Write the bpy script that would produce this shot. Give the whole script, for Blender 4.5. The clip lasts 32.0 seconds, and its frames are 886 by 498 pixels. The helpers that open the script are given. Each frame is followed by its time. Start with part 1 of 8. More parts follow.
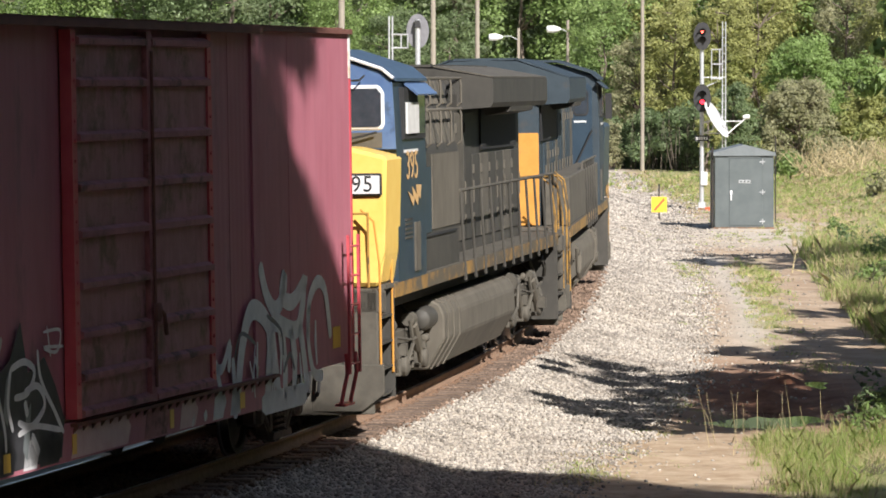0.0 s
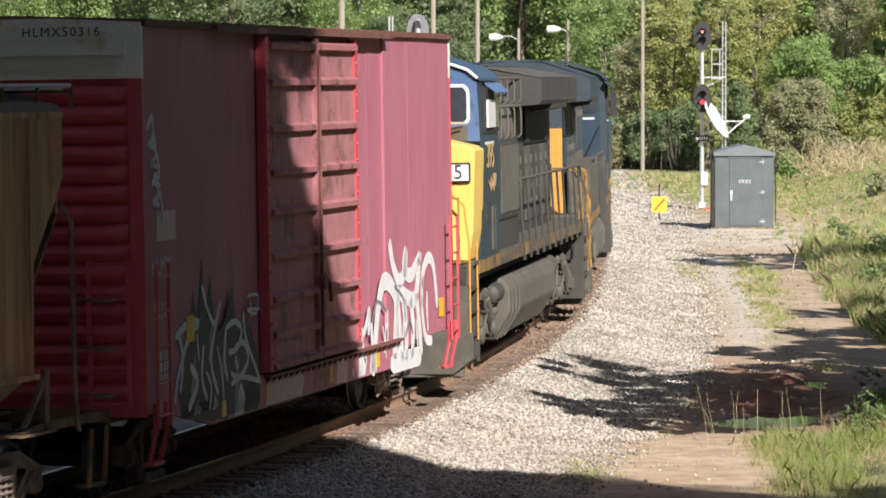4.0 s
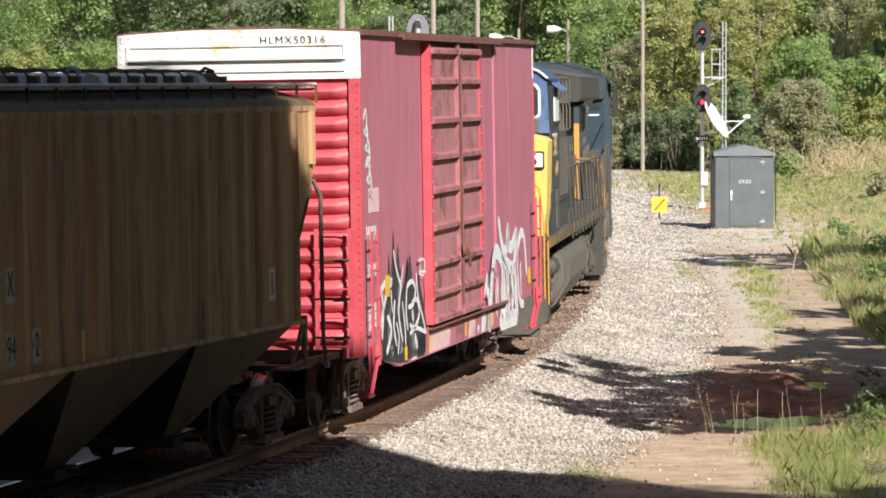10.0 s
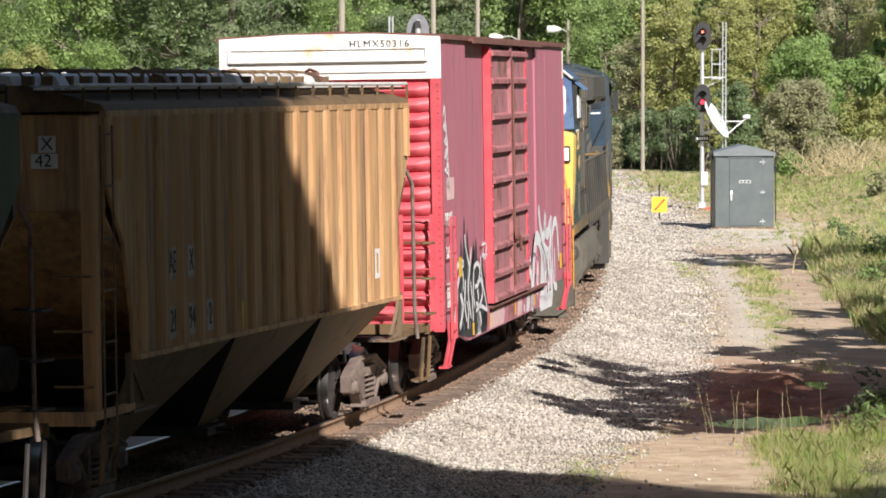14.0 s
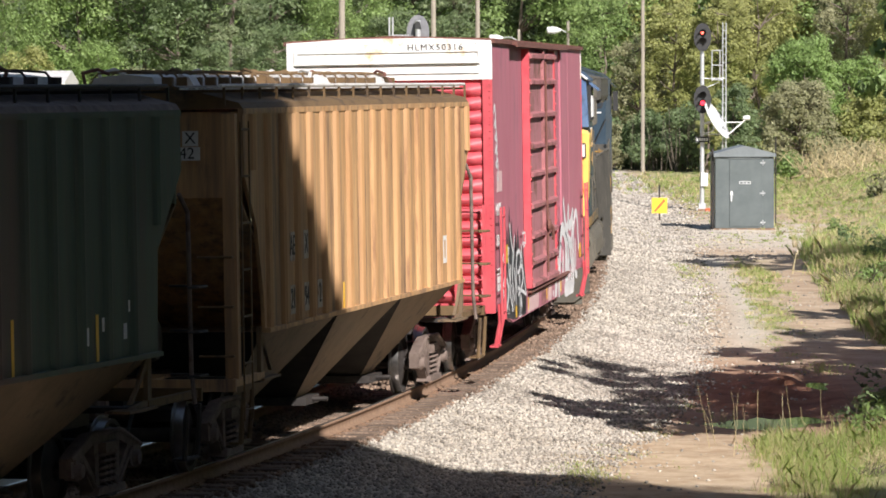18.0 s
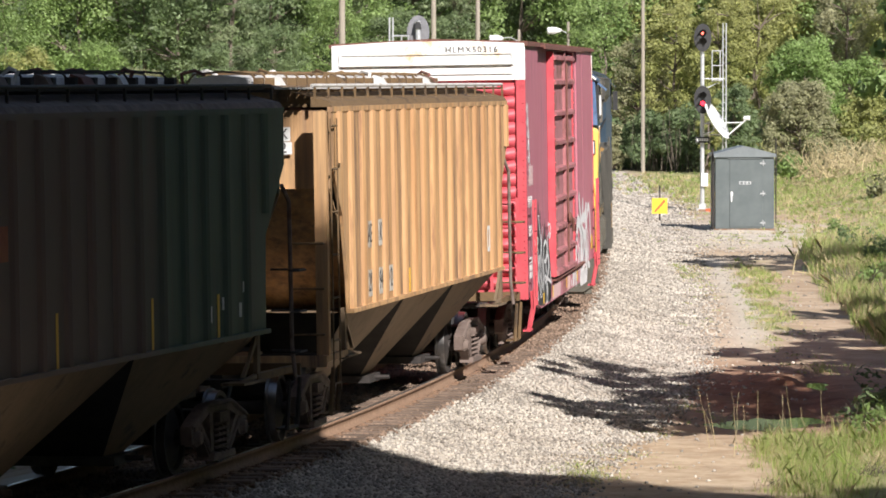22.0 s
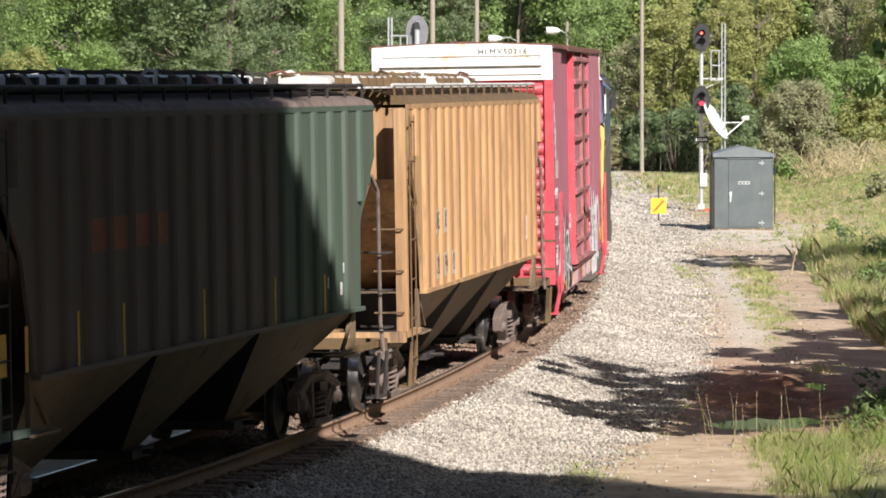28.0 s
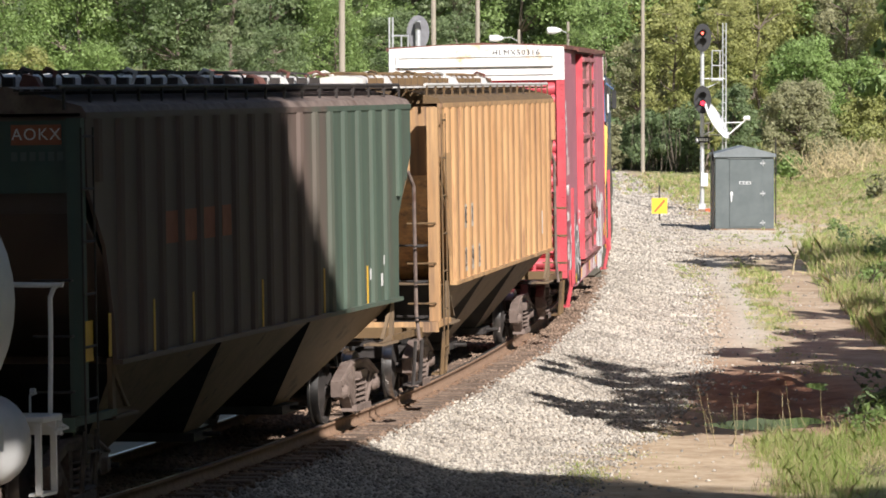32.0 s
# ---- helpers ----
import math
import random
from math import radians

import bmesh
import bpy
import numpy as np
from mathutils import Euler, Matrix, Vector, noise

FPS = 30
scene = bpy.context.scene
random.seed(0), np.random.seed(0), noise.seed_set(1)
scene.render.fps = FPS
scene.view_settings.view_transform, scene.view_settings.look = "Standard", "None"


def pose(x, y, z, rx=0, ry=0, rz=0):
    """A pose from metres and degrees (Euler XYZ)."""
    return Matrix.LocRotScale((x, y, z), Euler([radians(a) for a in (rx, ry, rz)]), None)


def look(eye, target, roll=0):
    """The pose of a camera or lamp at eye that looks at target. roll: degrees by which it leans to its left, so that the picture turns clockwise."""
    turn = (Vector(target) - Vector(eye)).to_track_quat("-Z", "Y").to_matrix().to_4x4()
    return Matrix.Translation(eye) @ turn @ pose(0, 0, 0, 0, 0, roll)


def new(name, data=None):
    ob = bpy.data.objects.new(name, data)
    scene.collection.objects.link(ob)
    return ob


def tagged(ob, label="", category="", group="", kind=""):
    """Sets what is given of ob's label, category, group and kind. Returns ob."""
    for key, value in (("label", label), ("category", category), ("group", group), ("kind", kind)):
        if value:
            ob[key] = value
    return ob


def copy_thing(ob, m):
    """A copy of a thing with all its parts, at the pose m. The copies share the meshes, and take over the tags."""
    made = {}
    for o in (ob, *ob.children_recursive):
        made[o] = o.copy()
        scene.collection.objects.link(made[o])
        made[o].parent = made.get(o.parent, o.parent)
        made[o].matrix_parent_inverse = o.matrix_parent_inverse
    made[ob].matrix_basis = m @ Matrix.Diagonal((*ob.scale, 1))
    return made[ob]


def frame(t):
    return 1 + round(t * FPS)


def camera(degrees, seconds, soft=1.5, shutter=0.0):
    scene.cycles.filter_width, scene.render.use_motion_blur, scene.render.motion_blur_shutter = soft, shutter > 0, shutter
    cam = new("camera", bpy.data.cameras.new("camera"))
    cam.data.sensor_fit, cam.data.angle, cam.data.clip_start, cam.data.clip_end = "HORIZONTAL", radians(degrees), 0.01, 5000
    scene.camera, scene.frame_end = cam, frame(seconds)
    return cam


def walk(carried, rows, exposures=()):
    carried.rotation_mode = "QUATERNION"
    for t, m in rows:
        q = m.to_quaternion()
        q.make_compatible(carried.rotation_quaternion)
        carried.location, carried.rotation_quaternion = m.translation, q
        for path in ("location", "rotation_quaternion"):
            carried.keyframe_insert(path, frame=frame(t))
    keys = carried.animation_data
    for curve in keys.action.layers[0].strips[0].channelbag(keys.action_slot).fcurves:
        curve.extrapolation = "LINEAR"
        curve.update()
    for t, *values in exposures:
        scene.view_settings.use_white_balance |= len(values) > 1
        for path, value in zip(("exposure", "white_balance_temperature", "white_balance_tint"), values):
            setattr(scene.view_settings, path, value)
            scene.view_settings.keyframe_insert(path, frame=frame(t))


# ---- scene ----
# A freight train creeps away round a left-hand curve, seen through a long lens from a bank beside the line.
# z = 0 is the top of the low rail; y runs away from the camera.
SECONDS = 32.0
CAM_H = 4.438
cam = camera(11.255, SECONDS, soft=1.75)


def aim(up=0.0, side=0.0):
    """The camera's pose; up and side: small sway, in thousandths of a degree."""
    return Matrix.Translation((0, 0, CAM_H)) @ pose(0, 0, 0, 90 - 2.163 + up / 1000, 0, -side / 1000) @ pose(0, 0, 0, 0, 0, -0.08)


walk(cam, [(0, aim(0, 0)), (6, aim(0, -2)), (13, aim(1, -3)), (16.5, aim(5, -3)), (18, aim(13, -4)), (20, aim(17, -7)),
           (25, aim(18, -4)), (27.6, aim(17, -4)), (28, aim(17, 8)), (28.6, aim(17, 2)), (29.5, aim(17, -6)), (32, aim(17, -4))],
     exposures=((0, 0.56, 6330, 14), (32, 0.56, 6330, 14)))

# ---- light ----
SUN_EL, SUN_AZ = radians(35), radians(26)      # height; turn from straight behind the camera to its right
to_sun = Vector((math.cos(SUN_EL) * math.sin(SUN_AZ), -math.cos(SUN_EL) * math.cos(SUN_AZ), math.sin(SUN_EL)))
world = bpy.data.worlds.new("world")
scene.world = world
world.use_nodes = True
wn = world.node_tree.nodes
sky = wn.new("ShaderNodeTexSky")
sky.sky_type, sky.sun_disc, sky.sun_elevation, sky.sun_rotation = "NISHITA", False, SUN_EL, math.pi - SUN_AZ
sky.air_density, sky.dust_density = 1.0, 1.2
world.node_tree.links.new(sky.outputs[0], wn["Background"].inputs[0])
wn["Background"].inputs[1].default_value = 0.056
lamp = bpy.data.lights.new("sun", "SUN")
lamp.energy, lamp.angle, lamp.color = 5.0, radians(0.53), (1.0, 0.955, 0.885)
sun_ob = new("sun", lamp)
sun_ob.matrix_world = look(to_sun * 100, (0, 0, 0))
# ---- materials ----
def material(name, c1, c2, rough=0.7, metal=0.0, scale=6.0, stretch=(1, 1, 1), bump=0.15, bump_scale=60.0, dirt=None, dirt_at=0.58, dirt_scale=2.0, island=0.0, spec=0.5, coords="Object", streak=None):
    """Two-scale procedural paint or surface: c1 to c2 by noise, dirt patches, fine bump."""
    m = bpy.data.materials.new(name)
    m.use_nodes = True
    n, l = m.node_tree.nodes, m.node_tree.links
    b = n["Principled BSDF"]
    tc = n.new("ShaderNodeTexCoord")
    mp = n.new("ShaderNodeMapping")
    mp.inputs["Scale"].default_value = stretch
    l.new(tc.outputs[coords], mp.inputs[0])
    no = n.new("ShaderNodeTexNoise")
    no.inputs["Scale"].default_value, no.inputs["Detail"].default_value, no.inputs["Roughness"].default_value = scale, 6, 0.65
    l.new(mp.outputs[0], no.inputs["Vector"])
    ramp = n.new("ShaderNodeValToRGB")
    ramp.color_ramp.elements[0].position, ramp.color_ramp.elements[1].position = 0.32, 0.68
    ramp.color_ramp.elements[0].color, ramp.color_ramp.elements[1].color = (*c1, 1), (*c2, 1)
    l.new(no.outputs[0], ramp.inputs[0])
    col = ramp.outputs[0]
    if dirt:
        n2 = n.new("ShaderNodeTexNoise")
        n2.inputs["Scale"].default_value, n2.inputs["Detail"].default_value = dirt_scale, 8
        n2.inputs["Roughness"].default_value = 0.7
        l.new(mp.outputs[0], n2.inputs["Vector"])
        r2 = n.new("ShaderNodeValToRGB")
        r2.color_ramp.elements[0].position, r2.color_ramp.elements[1].position = dirt_at, dirt_at + 0.12
        l.new(n2.outputs[0], r2.inputs[0])
        mx = n.new("ShaderNodeMix")
        mx.data_type = "RGBA"
        l.new(r2.outputs[0], mx.inputs[0])
        l.new(col, mx.inputs[6])
        mx.inputs[7].default_value = (*dirt, 1)
        col = mx.outputs[2]
    if streak:
        mp2 = n.new("ShaderNodeMapping")
        mp2.inputs["Scale"].default_value = (1, 1, 0.045)
        l.new(tc.outputs[coords], mp2.inputs[0])
        n4 = n.new("ShaderNodeTexNoise")
        n4.inputs["Scale"].default_value, n4.inputs["Detail"].default_value, n4.inputs["Roughness"].default_value = 7.0, 5, 0.7
        l.new(mp2.outputs[0], n4.inputs["Vector"])
        r4 = n.new("ShaderNodeValToRGB")
        r4.color_ramp.elements[0].position, r4.color_ramp.elements[1].position = 0.42, 0.70
        r4.color_ramp.elements[1].color = (streak[3], streak[3], streak[3], 1)
        l.new(n4.outputs[0], r4.inputs[0])
        mx4 = n.new("ShaderNodeMix")
        mx4.data_type = "RGBA"
        l.new(r4.outputs[0], mx4.inputs[0])
        l.new(col, mx4.inputs[6])
        mx4.inputs[7].default_value = (*streak[:3], 1)
        col = mx4.outputs[2]
    if island:
        info = n.new("ShaderNodeObjectInfo")
        geo = n.new("ShaderNodeNewGeometry")
        add = n.new("ShaderNodeMath")
        l.new(info.outputs["Random"], add.inputs[0])
        l.new(geo.outputs["Random Per Island"], add.inputs[1])
        fr = n.new("ShaderNodeMath")
        fr.operation = "FRACT"
        l.new(add.outputs[0], fr.inputs[0])
        mr = n.new("ShaderNodeMapRange")
        mr.inputs[3].default_value, mr.inputs[4].default_value = 1 - island, 1 + island
        l.new(fr.outputs[0], mr.inputs[0])
        mul = n.new("ShaderNodeVectorMath")
        mul.operation = "MULTIPLY"
        l.new(col, mul.inputs[0])
        l.new(mr.outputs[0], mul.inputs[1])
        col = mul.outputs[0]
    l.new(col, b.inputs["Base Color"])
    b.inputs["Roughness"].default_value, b.inputs["Metallic"].default_value = rough, metal
    b.inputs["Specular IOR Level"].default_value = spec
    if bump:
        n3 = n.new("ShaderNodeTexNoise")
        n3.inputs["Scale"].default_value, n3.inputs["Detail"].default_value = bump_scale, 4
        l.new(tc.outputs[coords], n3.inputs["Vector"])
        bp = n.new("ShaderNodeBump")
        bp.inputs["Strength"].default_value, bp.inputs["Distance"].default_value = bump, 0.01
        l.new(n3.outputs[0], bp.inputs["Height"])
        l.new(bp.outputs[0], b.inputs["Normal"])
    return m


def glow(name, color, strength):
    m = bpy.data.materials.new(name)
    m.use_nodes = True
    b = m.node_tree.nodes["Principled BSDF"]
    b.inputs["Base Color"].default_value = (*color, 1)
    b.inputs["Emission Color"].default_value, b.inputs["Emission Strength"].default_value = (*color, 1), strength
    return m


def leafy(name, c1, c2, through_light=0.35):
    """Leaves: colour per leaf, some light passing through."""
    m = material(name, c1, c2, rough=0.55, scale=0.25, bump=0, island=0.35, coords="Object")
    n, l = m.node_tree.nodes, m.node_tree.links
    b = n["Principled BSDF"]
    tr = n.new("ShaderNodeBsdfTranslucent")
    src = b.inputs["Base Color"].links[0].from_socket
    l.new(src, tr.inputs[0])
    mix = n.new("ShaderNodeMixShader")
    mix.inputs[0].default_value = through_light
    l.new(b.outputs[0], mix.inputs[1])
    l.new(tr.outputs[0], mix.inputs[2])
    l.new(mix.outputs[0], n["Material Output"].inputs[0])
    return m


M = {}
M["red"] = material("faded_red_paint", (0.40, 0.125, 0.165), (0.49, 0.185, 0.23), 0.6, scale=0.9, stretch=(1.4, 1.4, 0.5), dirt=(0.30, 0.12, 0.155), dirt_at=0.55, dirt_scale=0.9, bump=0.1, streak=(0.30, 0.105, 0.135, 0.35))
M["red_bright"] = material("bright_red_paint", (0.52, 0.065, 0.085), (0.60, 0.105, 0.12), 0.5, scale=3, bump=0.08, dirt=(0.26, 0.05, 0.05), dirt_at=0.62)
M["red_door"] = material("rusty_red_door", (0.37, 0.145, 0.165), (0.47, 0.21, 0.23), 0.65, scale=2.5, dirt=(0.175, 0.09, 0.06), dirt_at=0.50, dirt_scale=1.7, bump=0.2, streak=(0.22, 0.095, 0.075, 0.45))
M["red_rib"] = material("rusty_red_rib", (0.30, 0.11, 0.115), (0.42, 0.17, 0.175), 0.7, scale=3, dirt=(0.12, 0.055, 0.04), dirt_at=0.53, dirt_scale=2.2, bump=0.2)
M["roof_rust"] = material("rusty_roof_steel", (0.13, 0.055, 0.04), (0.20, 0.085, 0.065), 0.8, scale=3, bump=0.2)
M["white"] = material("weathered_white_paint", (0.80, 0.80, 0.76), (0.86, 0.85, 0.82), 0.55, scale=2, stretch=(1, 1, 1), dirt=(0.66, 0.44, 0.20), dirt_at=0.54, dirt_scale=1.5, bump=0.08)
M["letter"] = material("black_lettering", (0.02, 0.02, 0.02), (0.04, 0.04, 0.04), 0.6, bump=0)
M["letter_white"] = material("white_lettering", (0.6, 0.6, 0.58), (0.75, 0.75, 0.72), 0.6, bump=0)
M["tan"] = material("tan_yellow_paint", (0.47, 0.262, 0.112), (0.62, 0.39, 0.19), 0.6, scale=1.3, stretch=(3, 3, 0.3), dirt=(0.20, 0.125, 0.08), dirt_at=0.52, dirt_scale=1.2, bump=0.12, streak=(0.19, 0.125, 0.085, 0.72))
M["tan_rib"] = material("tan_rib_paint", (0.42, 0.225, 0.095), (0.57, 0.345, 0.165), 0.6, scale=1.3, stretch=(3, 3, 0.3), dirt=(0.24, 0.125, 0.065), dirt_at=0.53, dirt_scale=1.4, bump=0.12, streak=(0.24, 0.13, 0.075, 0.55))
M["mark_pale"] = material("weathered_white_stencil", (0.40, 0.38, 0.33), (0.55, 0.52, 0.46), 0.7, scale=5.0, dirt=(0.26, 0.17, 0.10), dirt_at=0.5, dirt_scale=4.0)
M["tan_dark"] = material("dark_tan_paint", (0.12, 0.075, 0.035), (0.20, 0.125, 0.055), 0.75, scale=2, bump=0.15, dirt=(0.06, 0.04, 0.025), dirt_at=0.52)
M["green"] = material("dull_green_paint", (0.060, 0.092, 0.068), (0.086, 0.125, 0.09), 0.65, scale=1.3, stretch=(3, 3, 0.3), dirt=(0.085, 0.09, 0.07), dirt_at=0.55, dirt_scale=0.7, bump=0.12, streak=(0.115, 0.082, 0.066, 0.35))


def rust_film(m, colour, y_full, y_none, most):
    """A film of rust that covers a car's side from y_full back and fades out towards y_none, in long runs."""
    n, l = m.node_tree.nodes, m.node_tree.links
    b = n["Principled BSDF"]
    src = b.inputs["Base Color"].links[0].from_socket
    tc = n.new("ShaderNodeTexCoord")
    sep = n.new("ShaderNodeSeparateXYZ")
    l.new(tc.outputs["Object"], sep.inputs[0])
    mp = n.new("ShaderNodeMapping")
    mp.inputs["Scale"].default_value = (1, 1, 0.12)
    l.new(tc.outputs["Object"], mp.inputs[0])
    no = n.new("ShaderNodeTexNoise")
    no.inputs["Scale"].default_value, no.inputs["Detail"].default_value = 1.6, 6
    l.new(mp.outputs[0], no.inputs["Vector"])
    ad = n.new("ShaderNodeMath")
    ad.operation = "MULTIPLY_ADD"
    l.new(no.outputs[0], ad.inputs[0])
    ad.inputs[1].default_value = 4.0
    l.new(sep.outputs[1], ad.inputs[2])
    mr = n.new("ShaderNodeMapRange")
    mr.inputs[1].default_value, mr.inputs[2].default_value, mr.inputs[3].default_value, mr.inputs[4].default_value = y_full + 2, y_none + 2, most, 0.0
    l.new(ad.outputs[0], mr.inputs[0])
    mx = n.new("ShaderNodeMix")
    mx.data_type = "RGBA"
    l.new(mr.outputs[0], mx.inputs[0])
    l.new(src, mx.inputs[6])
    mx.inputs[7].default_value = (*colour, 1)
    l.new(mx.outputs[2], b.inputs["Base Color"])


M["green_end"] = material("dull_green_end_paint", (0.055, 0.09, 0.075), (0.08, 0.12, 0.095), 0.65, scale=1.3, bump=0.12, streak=(0.10, 0.075, 0.06, 0.3))
rust_film(M["green"], (0.165, 0.10, 0.085), 1.8, 3.4, 0.72)
# near-black that puts shade into bay end slopes and the engine underframe
M["shade_black"] = material("shade_black_steel", (0.012, 0.010, 0.009), (0.03, 0.026, 0.022), 0.85, scale=4, bump=0.2)
M["slope"] = material("dusty_brown_slope_sheet", (0.15, 0.105, 0.062), (0.235, 0.165, 0.10), 0.8, scale=2, bump=0.15, dirt=(0.085, 0.06, 0.04), dirt_at=0.55)
M["steel"] = material("dusty_cast_steel", (0.115, 0.082, 0.068), (0.235, 0.18, 0.15), 0.85, 0.0, scale=5, bump=0.25, dirt=(0.10, 0.058, 0.042), dirt_at=0.55, dirt_scale=4)
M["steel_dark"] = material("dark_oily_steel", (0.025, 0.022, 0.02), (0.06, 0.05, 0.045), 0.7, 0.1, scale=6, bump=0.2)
M["tread"] = material("polished_wheel_tread", (0.26, 0.25, 0.24), (0.36, 0.35, 0.34), 0.32, 1.0, scale=10, bump=0.03)
M["galv"] = material("galvanized_steel", (0.50, 0.51, 0.52), (0.68, 0.69, 0.70), 0.45, 0.5, scale=12, bump=0.05)
M["navy"] = material("dark_slate_blue_engine_paint", (0.020, 0.040, 0.062), (0.034, 0.060, 0.086), 0.42, scale=3, dirt=(0.05, 0.055, 0.055), dirt_at=0.56, bump=0.05)
M["blue"] = material("blue_engine_paint", (0.08, 0.14, 0.28), (0.115, 0.19, 0.34), 0.34, scale=3, bump=0.04, dirt=(0.05, 0.07, 0.10), dirt_at=0.6)
M["grime"] = material("grimy_grey_engine_paint", (0.040, 0.038, 0.032), (0.076, 0.071, 0.059), 0.65, scale=2.5, stretch=(1, 1, 0.5), dirt=(0.035, 0.032, 0.027), dirt_at=0.6, bump=0.1)
M["grime_l"] = material("dusty_olive_engine_paint", (0.072, 0.065, 0.051), (0.13, 0.118, 0.092), 0.75, scale=2.5, bump=0.1, dirt=(0.06, 0.056, 0.045), dirt_at=0.6)
M["yellow"] = material("yellow_engine_paint", (0.84, 0.55, 0.12), (0.90, 0.63, 0.17), 0.4, scale=3, bump=0.04, dirt=(0.60, 0.38, 0.10), dirt_at=0.68)
M["orange"] = material("dirty_yellow_paint", (0.34, 0.19, 0.045), (0.48, 0.27, 0.06), 0.55, scale=5, bump=0.08, dirt=(0.10, 0.075, 0.045), dirt_at=0.46, dirt_scale=3.5)
M["olive"] = material("dusty_grey_olive_paint", (0.10, 0.089, 0.068), (0.155, 0.139, 0.108), 0.75, scale=2.0, stretch=(1, 1, 0.6), bump=0.12, dirt=(0.075, 0.068, 0.052), dirt_at=0.57, dirt_scale=3)
M["sill"] = material("grimy_yellow_sill_paint", (0.24, 0.14, 0.045), (0.38, 0.22, 0.06), 0.65, scale=2.5, stretch=(1, 0.6, 1), bump=0.1, dirt=(0.105, 0.088, 0.062), dirt_at=0.44, dirt_scale=2.2)
M["gold"] = material("dull_gold_lettering", (0.58, 0.36, 0.15), (0.68, 0.45, 0.21), 0.55, scale=5, bump=0.02)
M["blue_dull"] = material("dull_blue_door_paint", (0.040, 0.074, 0.12), (0.058, 0.10, 0.16), 0.5, scale=3, bump=0.05, dirt=(0.06, 0.065, 0.065), dirt_at=0.6)
M["yellow_dirty"] = material("dusty_orange_engine_paint", (0.58, 0.27, 0.05), (0.70, 0.34, 0.07), 0.5, scale=4, bump=0.05, dirt=(0.36, 0.22, 0.07), dirt_at=0.6)
M["glass"] = material("dark_cab_glass", (0.03, 0.04, 0.05), (0.05, 0.06, 0.075), 0.08, bump=0, spec=0.8)
M["rubber"] = material("window_gasket", (0.02, 0.02, 0.02), (0.03, 0.03, 0.03), 0.7, bump=0)
M["black"] = material("black_shadowed_recess", (0.012, 0.012, 0.012), (0.02, 0.02, 0.02), 0.8, bump=0)
M["rail"] = material("rusty_rail", (0.19, 0.115, 0.072), (0.32, 0.205, 0.13), 0.85, 0.0, scale=9, bump=0.3, dirt=(0.30, 0.24, 0.18), dirt_at=0.6, dirt_scale=3)
M["railhead"] = material("polished_rail_head", (0.5, 0.47, 0.44), (0.62, 0.6, 0.57), 0.28, 0.9, scale=6, bump=0.03)
M["tie"] = material("weathered_timber_tie", (0.10, 0.07, 0.052), (0.23, 0.165, 0.12), 0.9, scale=4, stretch=(1, 6, 6), bump=0.4, island=0.3)
M["stone"] = material("pale_ballast_stone", (0.29, 0.256, 0.212), (0.49, 0.447, 0.38), 0.85, scale=0.6, bump=0.3, bump_scale=90, island=0.48)
M["stone_brown"] = material("rust_stained_ballast_stone", (0.13, 0.085, 0.058), (0.30, 0.21, 0.148), 0.9, scale=0.6, bump=0.3, bump_scale=90, island=0.45)
M["slate"] = material("dull_slate_roof_paint", (0.024, 0.040, 0.052), (0.040, 0.060, 0.075), 0.65, scale=3, bump=0.06, dirt=(0.06, 0.06, 0.057), dirt_at=0.58)
M["pole"] = material("weathered_pole_timber", (0.25, 0.22, 0.175), (0.36, 0.32, 0.26), 0.85, scale=4, stretch=(6, 6, 0.5), bump=0.3)
M["hutgrey"] = material("weathered_grey_cabinet_metal", (0.092, 0.112, 0.112), (0.135, 0.155, 0.155), 0.5, 0.15, scale=1.5, bump=0.06, dirt=(0.22, 0.22, 0.21), dirt_at=0.68)
M["hutroof"] = material("grey_roof_metal", (0.16, 0.18, 0.185), (0.21, 0.235, 0.24), 0.45, 0.15, scale=2, bump=0.05)
M["sigblack"] = material("matt_black_signal_paint", (0.02, 0.02, 0.02), (0.035, 0.035, 0.035), 0.6, bump=0.05)
M["siggrey"] = material("grey_signal_back", (0.16, 0.16, 0.17), (0.22, 0.22, 0.23), 0.6, bump=0.05)
M["redlamp"] = glow("red_signal_lens", (1.0, 0.03, 0.05), 3.2)
M["redlamp_dim"] = glow("dim_red_signal_lens", (1.0, 0.12, 0.08), 4.0)
M["bark"] = material("grey_brown_bark", (0.12, 0.09, 0.07), (0.24, 0.20, 0.16), 0.9, scale=3, stretch=(4, 4, 0.6), bump=0.4)
M["leaf_a"] = leafy("spring_green_leaves", (0.17, 0.26, 0.075), (0.30, 0.40, 0.14), 0.40)
M["leaf_b"] = leafy("dark_green_leaves", (0.12, 0.178, 0.075), (0.225, 0.285, 0.13), 0.40)
M["leaf_c"] = leafy("yellow_green_leaves", (0.275, 0.305, 0.09), (0.425, 0.42, 0.165), 0.42)
M["leaf_d"] = leafy("greyish_budding_leaves", (0.25, 0.255, 0.13), (0.37, 0.355, 0.20), 0.36)
M["leaf_e"] = leafy("vivid_new_leaves", (0.20, 0.30, 0.085), (0.32, 0.43, 0.15), 0.42)
M["leaf_p"] = leafy("pine_needles", (0.13, 0.18, 0.085), (0.25, 0.29, 0.145), 0.30)
M["grass"] = leafy("bright_grass_blades", (0.29, 0.40, 0.10), (0.49, 0.57, 0.19), 0.55)
M["straw"] = leafy("dry_grass_blades", (0.42, 0.34, 0.18), (0.62, 0.52, 0.31), 0.25)
M["twig"] = material("dry_grey_twigs", (0.09, 0.075, 0.055), (0.17, 0.14, 0.105), 0.9, scale=3, bump=0)
